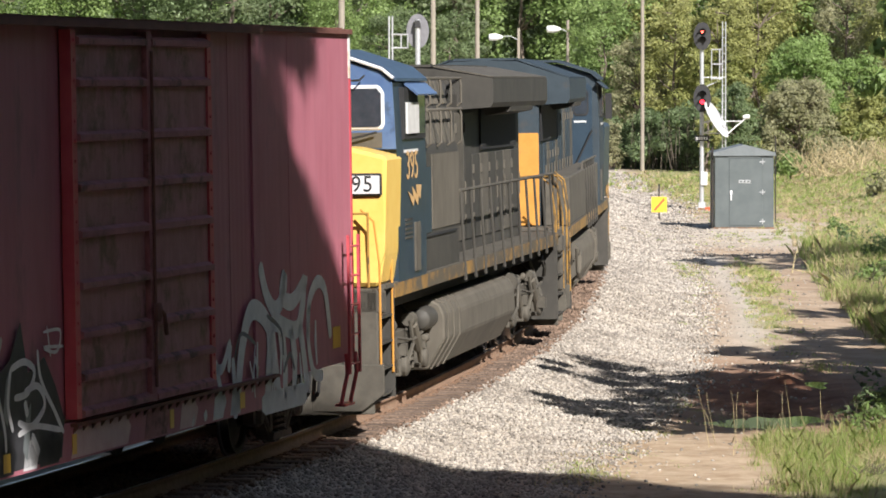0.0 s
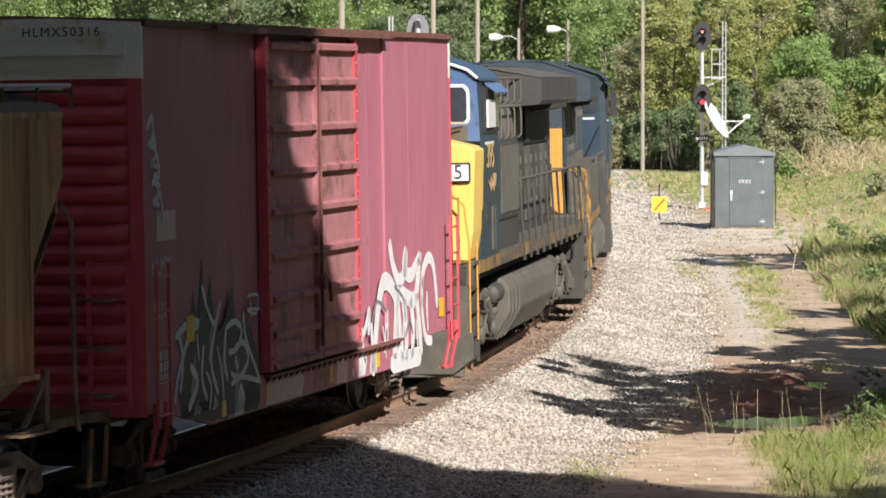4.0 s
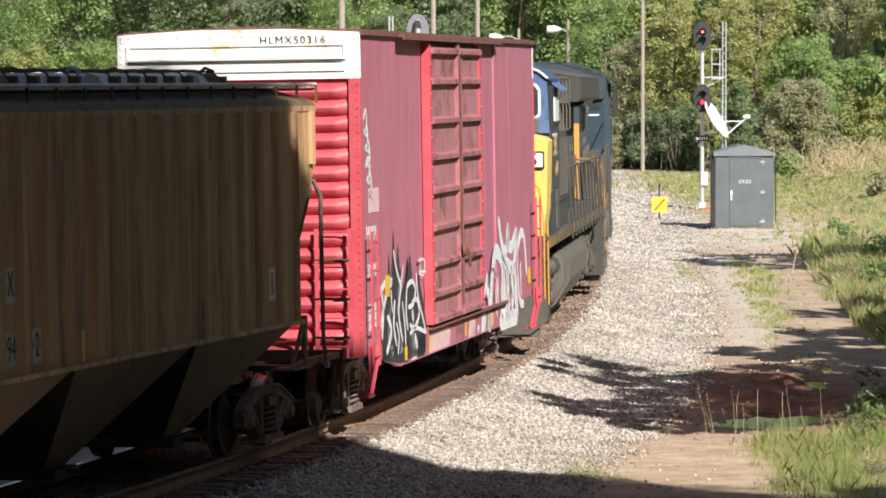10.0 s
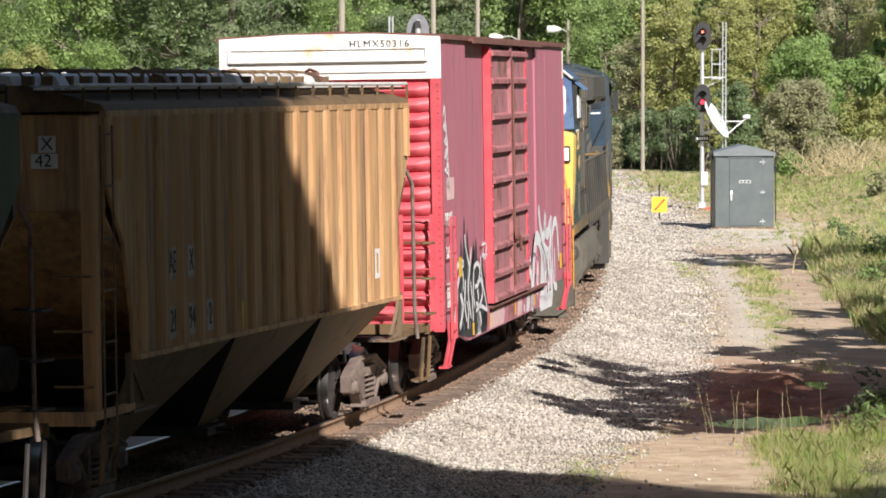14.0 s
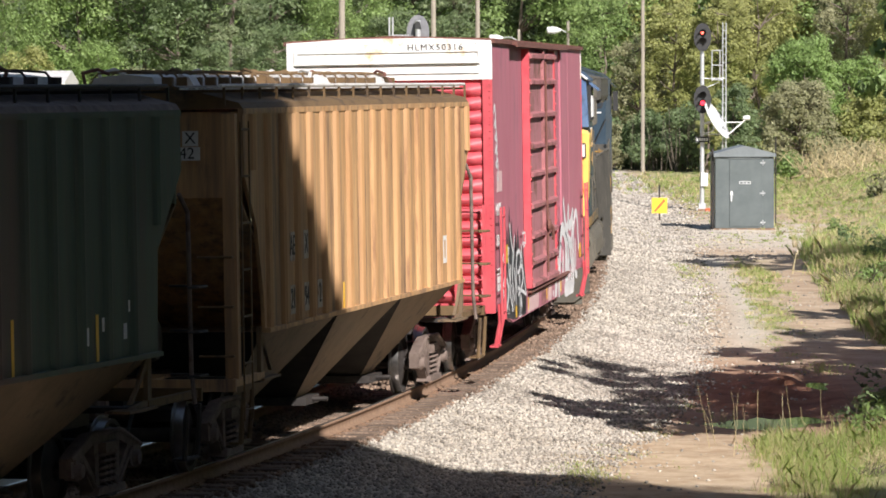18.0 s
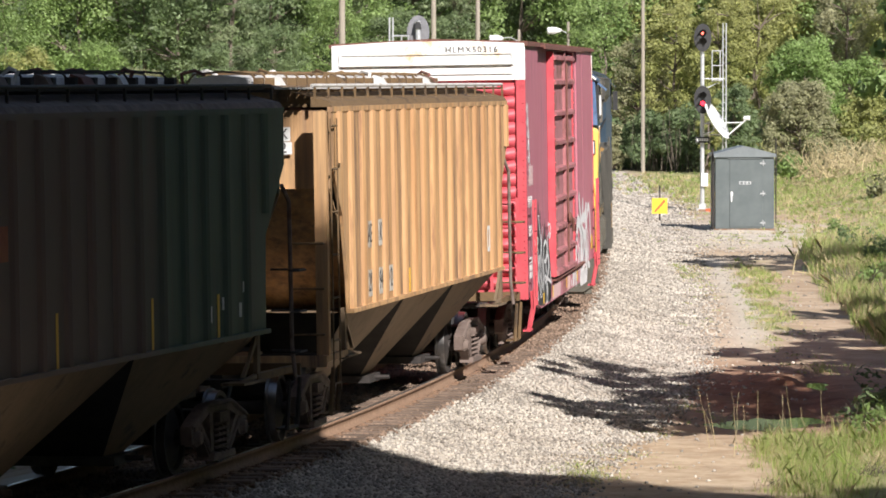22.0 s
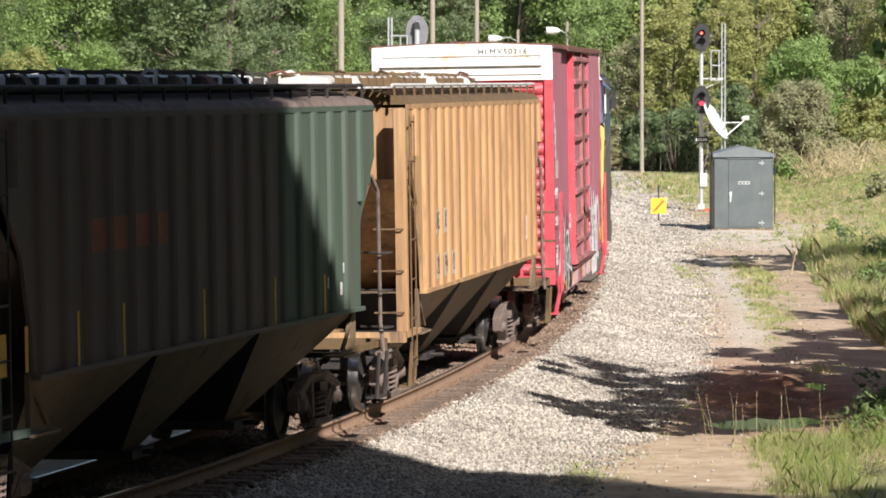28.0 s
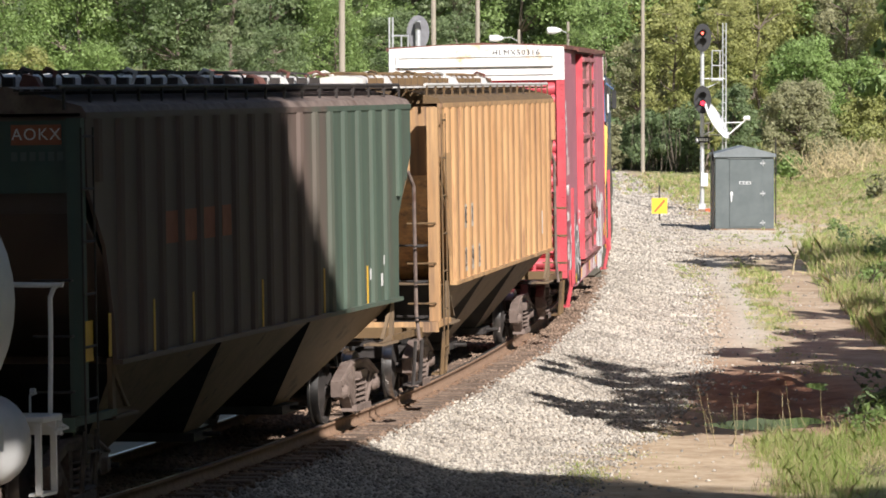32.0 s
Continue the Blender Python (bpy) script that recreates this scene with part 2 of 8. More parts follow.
M["water"] = material("puddle_water", (0.035, 0.03, 0.02), (0.055, 0.045, 0.03), 0.02, bump=0, spec=0.6)
M["signyellow"] = material("yellow_sign_face", (0.75, 0.50, 0.03), (0.82, 0.58, 0.06), 0.45, scale=4, bump=0.03)
M["signred"] = material("red_stripe_paint", (0.60, 0.10, 0.03), (0.68, 0.14, 0.05), 0.5, bump=0.03)
M["ceramic"] = material("white_metal_paint", (0.74, 0.74, 0.73), (0.82, 0.82, 0.81), 0.4, scale=3, bump=0.04)
M["tankwhite"] = material("soiled_white_tank_paint", (0.62, 0.62, 0.60), (0.76, 0.76, 0.74), 0.45, scale=2, bump=0.05, dirt=(0.40, 0.37, 0.32), dirt_at=0.62)
M["spray_white"] = material("white_spray_paint", (0.62, 0.62, 0.62), (0.78, 0.78, 0.78), 0.6, scale=5, bump=0)
M["spray_black"] = material("black_spray_paint", (0.02, 0.02, 0.022), (0.05, 0.05, 0.055), 0.6, scale=5, bump=0)
M["spray_pale"] = material("pale_pink_paint_patch", (0.62, 0.40, 0.40), (0.72, 0.52, 0.50), 0.6, scale=5, bump=0)
M["decal"] = material("amber_reflector", (0.75, 0.42, 0.03), (0.80, 0.50, 0.06), 0.4, bump=0)
M["primer"] = material("rust_orange_panel_paint", (0.28, 0.09, 0.05), (0.36, 0.13, 0.07), 0.7, bump=0.05)
M["roofpale"] = material("pale_roof_coating", (0.55, 0.53, 0.50), (0.72, 0.70, 0.66), 0.6, scale=3, bump=0.1, dirt=(0.25, 0.16, 0.10), dirt_at=0.6)


# ---- mesh tools ----
def box(bm, x0, x1, y0, y1, z0, z1, m=None):
    v = [bm.verts.new(p if m is None else m @ Vector(p)) for p in
         ((x0, y0, z0), (x1, y0, z0), (x1, y1, z0), (x0, y1, z0), (x0, y0, z1), (x1, y0, z1), (x1, y1, z1), (x0, y1, z1))]
    for f in ((3, 2, 1, 0), (4, 5, 6, 7), (0, 1, 5, 4), (1, 2, 6, 5), (2, 3, 7, 6), (3, 0, 4, 7)):
        bm.faces.new([v[i] for i in f])
    return v


def prism(bm, outline, axis, a, b):
    """An outline of (p, q) points drawn out along axis 0, 1 or 2 from a to b."""
    def at(p, q, d):
        c = [p, q]
        c.insert(axis, d)
        return c
    lo = [bm.verts.new(at(p, q, a)) for p, q in outline]
    hi = [bm.verts.new(at(p, q, b)) for p, q in outline]
    n = len(lo)
    bm.faces.new(lo)
    bm.faces.new(hi)
    for i in range(n):
        bm.faces.new((lo[i], lo[(i + 1) % n], hi[(i + 1) % n], hi[i]))


def rod(bm, a, b, r, r2=None, seg=8):
    """A round bar from a to b, tapering to r2."""
    a, b = Vector(a), Vector(b)
    d = (b - a).normalized()
    u = d.orthogonal().normalized()
    w = d.cross(u)
    r2 = r if r2 is None else r2
    rings = []
    for p, q in ((a, r), (b, r2)):
        rings.append([bm.verts.new(p + (u * math.cos(t) + w * math.sin(t)) * q) for t in [2 * math.pi * i / seg for i in range(seg)]])
    for i in range(seg):
        bm.faces.new((rings[0][i], rings[0][(i + 1) % seg], rings[1][(i + 1) % seg], rings[1][i]))
    bm.faces.new(rings[0][::-1])
    bm.faces.new(rings[1])


def pipe(bm, pts, r, seg=6):
    """A round bar bent through the points, one closed tube."""
    pts = [Vector(p) for p in pts]
    rings, u = [], None
    for i, p in enumerate(pts):
        a = (p - pts[i - 1]).normalized() if i else (pts[1] - p).normalized()
        b = (pts[i + 1] - p).normalized() if i + 1 < len(pts) else a
        d = (a + b).normalized() if (a + b).length > 1e-4 else a
        u = d.orthogonal().normalized() if u is None else (u - d * u.dot(d)).normalized()
        w = d.cross(u)
        stretch = min(1.6, 1 / max(d.dot(a), 0.3))
        rings.append([bm.verts.new(p + (u * math.cos(t) + w * math.sin(t)) * r * (1 + (stretch - 1) * 0.5)) for t in [2 * math.pi * k / seg for k in range(seg)]])
    for a, b in zip(rings, rings[1:]):
        for k in range(seg):
            bm.faces.new((a[k], a[(k + 1) % seg], b[(k + 1) % seg], b[k]))
    bm.faces.new(rings[0][::-1])
    bm.faces.new(rings[-1])


def lathe(bm, profile, origin=(0, 0, 0), axis="X", seg=20):
    """A turned body: profile of (radius, place along the axis)."""
    o = Vector(origin)
    rings = []
    for r, d in profile:
        ring = []
        for i in range(seg):
            t = 2 * math.pi * i / seg
            c, s = r * math.cos(t), r * math.sin(t)
            ring.append(bm.verts.new(o + Vector({"X": (d, c, s), "Y": (c, d, s), "Z": (c, s, d)}[axis])))
        rings.append(ring)
    for a, b in zip(rings, rings[1:]):
        for i in range(seg):
            bm.faces.new((a[i], a[(i + 1) % seg], b[(i + 1) % seg], b[i]))
    bm.faces.new(rings[0])
    bm.faces.new(rings[-1])


def finish(bm, smooth=False, bevel=0.0):
    if bevel:
        bmesh.ops.bevel(bm, geom=bm.edges[:], offset=bevel, segments=1, affect="EDGES", clamp_overlap=True)
    bmesh.ops.recalc_face_normals(bm, faces=bm.faces[:])
    if smooth:
        for f in bm.faces:
            f.smooth = True
        for e in bm.edges:
            if len(e.link_faces) == 2 and e.calc_face_angle(0) > 0.6:
                e.smooth = False


def part(name, bm, mat, parent=None, label="", smooth=False, bevel=0.0):
    """Links a bmesh as one mesh object under a thing or a part."""
    finish(bm, smooth, bevel)
    me = bpy.data.meshes.new(name)
    bm.to_mesh(me)
    bm.free()
    me.materials.append(M[mat] if isinstance(mat, str) else mat)
    ob = new(name, me)
    if parent:
        ob.parent = parent
    if label:
        tagged(ob, label)
    return ob


def piece(name, mesh, parent, m):
    ob = new(name, mesh)
    ob.parent = parent
    ob.matrix_basis = m
    return ob


def mesh_of(name, bm, mat, smooth=False, bevel=0.0):
    finish(bm, smooth, bevel)
    me = bpy.data.meshes.new(name)
    bm.to_mesh(me)
    bm.free()
    me.materials.append(M[mat])
    return me


def thing(name, label, category, group="", m=None):
    ob = new(name)
    ob.empty_display_size = 0.3
    if m is not None:
        ob.matrix_basis = m
    return tagged(ob, label, category, group)


def B():
    return bmesh.new()


def array_mesh(name, verts, faces, mat, mats=None, mat_index=None):
    """A mesh from numpy arrays of verts (n, 3) and quads or triangles (m, k)."""
    me = bpy.data.meshes.new(name)
    k = faces.shape[1]
    me.vertices.add(len(verts))
    me.vertices.foreach_set("co", np.ascontiguousarray(verts, np.float32).ravel())
    me.loops.add(faces.size)
    me.loops.foreach_set("vertex_index", np.ascontiguousarray(faces, np.int32).ravel())
    me.polygons.add(len(faces))
    me.polygons.foreach_set("loop_start", np.arange(0, faces.size, k, dtype=np.int32))
    for name_ in (mats or [mat]):
        me.materials.append(M[name_])
    if mat_index is not None:
        me.polygons.foreach_set("material_index", np.ascontiguousarray(mat_index, np.int32))
    me.update(calc_edges=True)
    return me
# ---- the line: arc length s from the point (0.694, 80) on the centre line, heading th clockwise from +y ----
CANT = 0.01435


def bend(s):
    """How fast the line turns left at s, in radians a metre: a sharp curve that eases out to a straight."""
    if s < 28:
        return 0.002899 - 0.0000665 * max(s, -75)
    return 0.0003 if s < 120 else 0.004


STEP = 0.25
S_MIN, S_MAX = -110.0, 420.0
line_s = np.arange(S_MIN, S_MAX, STEP)
line_k = np.array([bend(s) for s in line_s])
zero = int(round(-S_MIN / STEP))
line_th = 0.096572 - (np.cumsum(line_k) - np.cumsum(line_k)[zero]) * STEP
line_x = np.cumsum(np.sin(line_th)) * STEP
line_y = np.cumsum(np.cos(line_th)) * STEP
line_x += 0.6944 - line_x[zero]
line_y += 80.0 - line_y[zero]


def on_line(s):
    """x, y and heading at s."""
    return float(np.interp(s, line_s, line_x)), float(np.interp(s, line_s, line_y)), float(np.interp(s, line_s, line_th))


def rail_pose(s, v=0.0, h=0.0):
    """A pose on the line: local y along it, x to its right, leaning with the cant."""
    x, y, th = on_line(s)
    return Matrix.Translation((x, y, 0.75 * CANT)) @ Matrix.Rotation(-th, 4, "Z") @ Matrix.Rotation(-CANT, 4, "Y") @ Matrix.Translation((v, 0, h))


def off_line(X, Y):
    """Arc length and sideways distance (right positive) of world points."""
    X, Y = np.atleast_1d(X).astype(float), np.atleast_1d(Y).astype(float)
    best = np.full(X.shape, 1e18)
    idx = np.zeros(X.shape, int)
    for c in range(0, len(line_s), 4):
        d = (X - line_x[c]) ** 2 + (Y - line_y[c]) ** 2
        m = d < best
        best[m], idx[m] = d[m], c
    th = line_th[idx]
    dx, dy = X - line_x[idx], Y - line_y[idx]
    return line_s[idx] + dx * np.sin(th) + dy * np.cos(th), dx * np.cos(th) - dy * np.sin(th)


def wave(X, Y, scale, seed):
    """Smooth made-up relief, about -1 to 1."""
    r = np.random.RandomState(seed)
    out = np.zeros_like(X)
    for i in range(7):
        a, f, p = r.uniform(0, 6.28), r.uniform(0.5, 1.8) / scale, r.uniform(0, 6.28)
        out += np.sin((X * math.cos(a) + Y * math.sin(a)) * f * 6.28 + p)
    return out / 3.5


def ground_z(X, Y):
    """Height of the ground: ballast bed, shoulder, track road, verge and the bank beyond."""
    X, Y = np.atleast_1d(X).astype(float), np.atleast_1d(Y).astype(float)
    s, v = off_line(X, Y)
    a = np.abs(v)
    z = np.interp(a, [0, 1.45, 2.9, 3.6, 60], [-0.178, -0.178, -0.47, -0.52, -0.55])
    z = z + np.where(v > 0, 0.03 * np.sin(s * 0.09), 0)
    # the bank on the right
    foot = verge(Y) + 1.5 - 2.6 * np.clip((Y - 140) / 40, 0, 1)
    rise = np.clip((X - foot) / 6.5, 0, 2.6)
    z = z + np.where(X > foot, rise ** 1.15 * 2.1, 0)
    z = z + 0.03 * wave(X, Y, 3.0, 5) * np.clip((a - 1.8) / 2, 0, 1)
    # ruts and the hollows where water stands
    for px, py, rx, ry, dep in PUDDLES:
        z = z - dep * np.exp(-((X - px) / rx) ** 2 - ((Y - py) / ry) ** 2)
    mud = np.exp(-((X - 5.2) / 1.3) ** 2 - ((Y - 71) / 6) ** 2)
    z = z + mud * 0.06 * wave(X, Y * 0.55, 0.9, 9)
    # tyre lugs pressed into the wet clay
    across = X - np.interp(Y, [66, 72, 77], [4.5, 5.4, 6.3])
    z = z + 0.11 * np.sin((Y + across * 0.8) * 4.6) * np.exp(-(across / 0.32) ** 2) * np.exp(-((Y - 71.5) / 4.2) ** 4)
    return z


PUDDLES = [(4.85, 65.9, 0.95, 2.0, 0.15), (6.1, 74.2, 0.28, 1.3, 0.10)]


def verge(Y):
    """Where the right-hand grass begins, by distance."""
    return np.interp(Y, [40, 58, 62.5, 66, 75, 85, 96, 110, 119, 128, 140, 150, 180, 230, 300], [2.8, 3.7, 4.3, 6.4, 7.5, 7.9, 8.4, 8.9, 9.6, 10.4, 11.4, 13.5, 15.0, 18.0, 22.0])


def gravel_edge(Y):
    """Where the ballast shoulder ends and the dirt begins, by distance."""
    return np.interp(Y, [40, 55.5, 64.6, 75, 85.8, 103, 120, 145, 161, 193, 233, 262], [0.6, 1.75, 3.1, 4.3, 5.1, 6.1, 6.8, 7.8, 8.8, 9.3, 10.0, 10.2])


def road_strip(Y):
    """The grassy strip between the two ruts of the road."""
    return np.interp(Y, [82, 97, 104, 115, 124], [6.0, 7.05, 7.4, 8.0, 8.6])


def ground_mesh():
    xs = np.unique(np.concatenate([np.array([-3000, -1200, -500, -250, -120, -70, -40, -25, -16, -11]), np.arange(-8, -2, 0.5), np.arange(-2, 3.6, 0.22), np.arange(3.6, 7.4, 0.1), np.arange(7.4, 10, 0.22), np.arange(10, 24, 0.6),
                                   np.arange(24, 60, 3), np.array([70, 90, 120, 200, 400, 900, 3000])]))
    ys = np.unique(np.concatenate([np.array([-3000, -900, -300, -100, -40]), np.arange(-20, 40, 3), np.arange(40, 63, 0.3), np.arange(63, 78, 0.14), np.arange(78, 90, 0.3), np.arange(90, 180, 0.6), np.arange(180, 300, 2), np.arange(300, 420, 12),
                                   np.array([450, 520, 700, 1200, 3500])]))
    X, Y = np.meshgrid(xs, ys)
    near = (np.abs(X) < 300) & (Y > -60) & (Y < 460)
    Z = np.full(X.shape, -0.55)
    Z[near] = ground_z(X[near], Y[near])
    far = ~near & (X > 60)
    Z[far] = 8.0
    n, m = X.shape
    verts = np.stack([X, Y, Z], -1).reshape(-1, 3)
    i = np.arange(n * m).reshape(n, m)
    faces = np.stack([i[:-1, :-1], i[:-1, 1:], i[1:, 1:], i[1:, :-1]], -1).reshape(-1, 4)
    me = array_mesh("ground", verts, faces, None, ["ground"])
    # what covers the ground: red gravel, green grass, blue bare red mud
    s, v = off_line(verts[:, 0], verts[:, 1])
    x, y = verts[:, 0], verts[:, 1]
    wob = 0.5 * wave(x, y, 4, 3) + 0.3 * wave(x, y, 1.2, 4)
    grav = np.clip((gravel_edge(y) - x + wob * 0.45) / 0.5, 0, 1) * (v > -1.9)
    grav = np.maximum(grav, np.clip(1.3 - np.hypot((x - 9.8) / 3.8, (y - 145) / 11), 0, 1) ** 0.4 * (y > 125))
    rut = np.exp(-((x - np.interp(y, [80, 96, 125], [5.5, 6.55, 7.4])) / 0.5) ** 2) * np.clip((y - 80) / 6, 0, 1) * (y < 126)
    grav = np.maximum(grav, rut * 0.95)
    gr = np.clip((x - verge(y) - 0.4 + wob * 0.5) / 0.6, 0, 1)
    gr = np.maximum(gr, np.clip((-v - 5) / 2, 0, 1))
    strip = np.exp(-((x - road_strip(y)) / 0.36) ** 2) * np.clip((y - 82) / 5, 0, 1) * (y < 125)
    gr = np.maximum(gr, strip * np.clip(0.45 + wob, 0, 1) * 0.75)
    gr = np.maximum(gr, np.clip((y - 160) / 20, 0, 1) * np.clip((x - gravel_edge(y) + wob * 0.6) / 0.8, 0, 1) * (v > 0))
    gr[np.abs(x) > 30] = 1
    mud = np.clip(1.3 * np.exp(-((x - 5.3) / 1.8) ** 2 - ((y - 71) / 6.5) ** 2), 0, 1)
    sandy = np.clip((66 - y) / 4, 0, 1) * np.clip((v - 3.2) / 0.8, 0, 1)
    col = np.stack([grav, gr, mud, sandy], -1).astype(np.float32)
    me.color_attributes.new("cover", "FLOAT_COLOR", "POINT")
    me.color_attributes["cover"].data.foreach_set("color", col.ravel())
    me.polygons.foreach_set("use_smooth", np.ones(len(faces), bool))
    return me


def ground_material():
    m = bpy.data.materials.new("ground_cover")
    m.use_nodes = True
    n, l = m.node_tree.nodes, m.node_tree.links
    b = n["Principled BSDF"]
    b.inputs["Roughness"].default_value, b.inputs["Specular IOR Level"].default_value = 0.9, 0.25
    at = n.new("ShaderNodeVertexColor")
    at.layer_name = "cover"
    sep = n.new("ShaderNodeSeparateColor")
    l.new(at.outputs[0], sep.inputs[0])
    tc = n.new("ShaderNodeTexCoord")

    def two(c1, c2, scale, lo=0.35, hi=0.65):
        no = n.new("ShaderNodeTexNoise")
        no.inputs["Scale"].default_value, no.inputs["Detail"].default_value, no.inputs["Roughness"].default_value = scale, 8, 0.7
        l.new(tc.outputs["Object"], no.inputs["Vector"])
        r = n.new("ShaderNodeValToRGB")
        r.color_ramp.elements[0].position, r.color_ramp.elements[1].position = lo, hi
        r.color_ramp.elements[0].color, r.color_ramp.elements[1].color = (*c1, 1), (*c2, 1)
        l.new(no.outputs[0], r.inputs[0])
        return r.outputs[0]

    def mix(fac, a, c):
        x = n.new("ShaderNodeMix")
        x.data_type = "RGBA"
        l.new(fac, x.inputs[0])
        l.new(a, x.inputs[6])
        l.new(c, x.inputs[7])
        return x.outputs[2]

    dirt = two((0.34, 0.235, 0.15), (0.56, 0.44, 0.315), 1.3, 0.3, 0.66)
    dust = two((0.47, 0.41, 0.335), (0.63, 0.565, 0.47), 6.0)
    base = mix(sep.outputs[0], dirt, dust)
    sand = two((0.35, 0.245, 0.15), (0.56, 0.44, 0.305), 2.4, 0.3, 0.62)
    base = mix(at.outputs[1], base, sand)
    base = mix(sep.outputs[2], base, two((0.17, 0.075, 0.042), (0.36, 0.19, 0.115), 2.2))
    col = mix(sep.outputs[1], base, two((0.25, 0.27, 0.095), (0.44, 0.40, 0.21), 1.4))
    l.new(col, b.inputs["Base Color"])
    no = n.new("ShaderNodeTexNoise")
    no.inputs["Scale"].default_value, no.inputs["Detail"].default_value = 14, 8
    l.new(tc.outputs["Object"], no.inputs["Vector"])
    bp = n.new("ShaderNodeBump")
    bp.inputs["Strength"].default_value, bp.inputs["Distance"].default_value = 0.6, 0.05
    l.new(no.outputs[0], bp.inputs["Height"])
    l.new(bp.outputs[0], b.inputs["Normal"])
    return m


M["ground"] = ground_material()
ground = tagged(new("ground", ground_mesh()), "pale gravel, red clay track and grassy verge beside the railway", "ground", kind="structure")


# ---- rails ----
def rail(side):
    """One rail along the curve, with foot, web and head."""
    prof = [(-0.07, -0.17), (0.07, -0.17), (0.07, -0.155), (0.012, -0.135), (0.010, -0.045), (0.036, -0.035), (0.036, -0.008), (0.026, 0), (-0.026, 0),
            (-0.036, -0.008), (-0.036, -0.035), (-0.010, -0.045), (-0.012, -0.135), (-0.07, -0.155)]
    ss = np.concatenate([np.arange(-75, 130, 1.5), np.arange(130, 330, 5)])
    rings = []
    for s in ss:
        m = rail_pose(s, side * 0.755)
        rings.append([m @ Vector((x, 0, z)) for x, z in prof])
    k = len(prof)
    verts = np.array([p[:] for r in rings for p in r])
    i = np.arange(len(ss) * k).reshape(len(ss), k)
    j = np.roll(i, -1, axis=1)
    faces = np.stack([i[:-1], j[:-1], j[1:], i[1:]], -1)
    idx = np.zeros(faces.shape[:2], int)
    idx[:, 7] = 1
    me = array_mesh("rail", verts, faces.reshape(-1, 4), None, ["rail", "railhead"], idx.ravel())
    return me


track = thing("railway_track", "rusty steel rails on timber ties in pale ballast, curving left", "railway track")
tagged(track, kind="structure")
for side in (-1, 1):
    ob = new("rail", rail(side))
    ob.parent = track
# ---- the train: local y runs forward along each car, x to its right, z up from the rail top ----
TRAIN = []


def lettering(text, mat, parent, m, size, name="lettering", label="", squeeze=1.0, spacing=1.0):
    """Letters of the built-in font as a thin mesh; m carries them from their own plane (x right, y up)."""
    cu = bpy.data.curves.new(name, "FONT")
    cu.body, cu.size, cu.extrude, cu.align_x, cu.align_y, cu.space_character = text, size, 0.002, "CENTER", "CENTER", spacing
    tmp = bpy.data.objects.new(name, cu)
    scene.collection.objects.link(tmp)
    me = bpy.data.meshes.new_from_object(tmp.evaluated_get(bpy.context.evaluated_depsgraph_get()))
    bpy.data.objects.remove(tmp)
    me.transform(m @ Matrix.Diagonal((squeeze, 1, 1, 1)))
    me.materials.clear()
    me.materials.append(M[mat])
    ob = new(name, me)
    ob.parent = parent
    if label:
        tagged(ob, label)
    return ob


RIGHT_SIDE = Matrix(((0, 0, 1, 0), (1, 0, 0, 0), (0, 1, 0, 0), (0, 0, 0, 1)))      # letters that read from the car's right
REAR_END = Matrix(((1, 0, 0, 0), (0, 0, -1, 0), (0, 1, 0, 0), (0, 0, 0, 1)))      # letters that read from behind


def stroke(car, mat, pts, w, x, label, thick=0.003):
    """A brushed band along (y, z) points on a side wall at x, as one part."""
    bm = B()
    rows = []
    for i, p in enumerate(pts):
        a, b = Vector(pts[max(i - 1, 0)]), Vector(pts[min(i + 1, len(pts) - 1)])
        d = (b - a).normalized()
        n = Vector((-d.y, d.x)) * w * (0.5 if 0 < i < len(pts) - 1 else 0.28)
        rows.append([bm.verts.new((xx, p[0] + sg * n.x, p[1] + sg * n.y)) for xx, sg in ((x, -1), (x, 1), (x + thick, 1), (x + thick, -1))])
    for r0, r1 in zip(rows, rows[1:]):
        for k in range(4):
            bm.faces.new((r0[k], r0[(k + 1) % 4], r1[(k + 1) % 4], r1[k]))
    bm.faces.new(rows[0])
    bm.faces.new(rows[-1])
    part("paint_stroke", bm, mat, car, label)


def smooth_path(pts, n=5):
    out = []
    for i in range(len(pts) - 1):
        p0, p1, p2, p3 = pts[max(i - 1, 0)], pts[i], pts[i + 1], pts[min(i + 2, len(pts) - 1)]
        for k in range(n):
            t = k / n
            out.append(tuple(0.5 * (2 * b + (c - a) * t + (2 * a - 5 * b + 4 * c - d) * t * t + (3 * b - a - 3 * c + d) * t ** 3) for a, b, c, d in zip(p0, p1, p2, p3)))
    return out + [pts[-1]]


# -- running gear --
def wheel_mesh(r):
    bm = B()
    lathe(bm, [(0.09, -0.10), (0.10, 0.06), (r * 0.45, 0.035), (r * 0.80, -0.005), (r * 0.86, 0.04), (r * 0.985, 0.045), (r, -0.02), (r * 1.0, -0.055), (r + 0.028, -0.065), (r + 0.028, -0.09), (r * 0.86, -0.09), (r * 0.8, -0.05), (r * 0.45, -0.03), (0.10, -0.09)], seg=28)
    finish(bm, True)
    me = bpy.data.meshes.new("wheel")
    bm.to_mesh(me)
    bm.free()
    me.materials.append(M["steel_dark"])
    me.materials.append(M["tread"])
    for p in me.polygons:
        d = (Vector(p.center) * Vector((0, 1, 1))).length
        if d > r * 0.985:
            p.material_index = 1
    return me


WHEELS = {r: wheel_mesh(r) for r in (0.42, 0.53)}


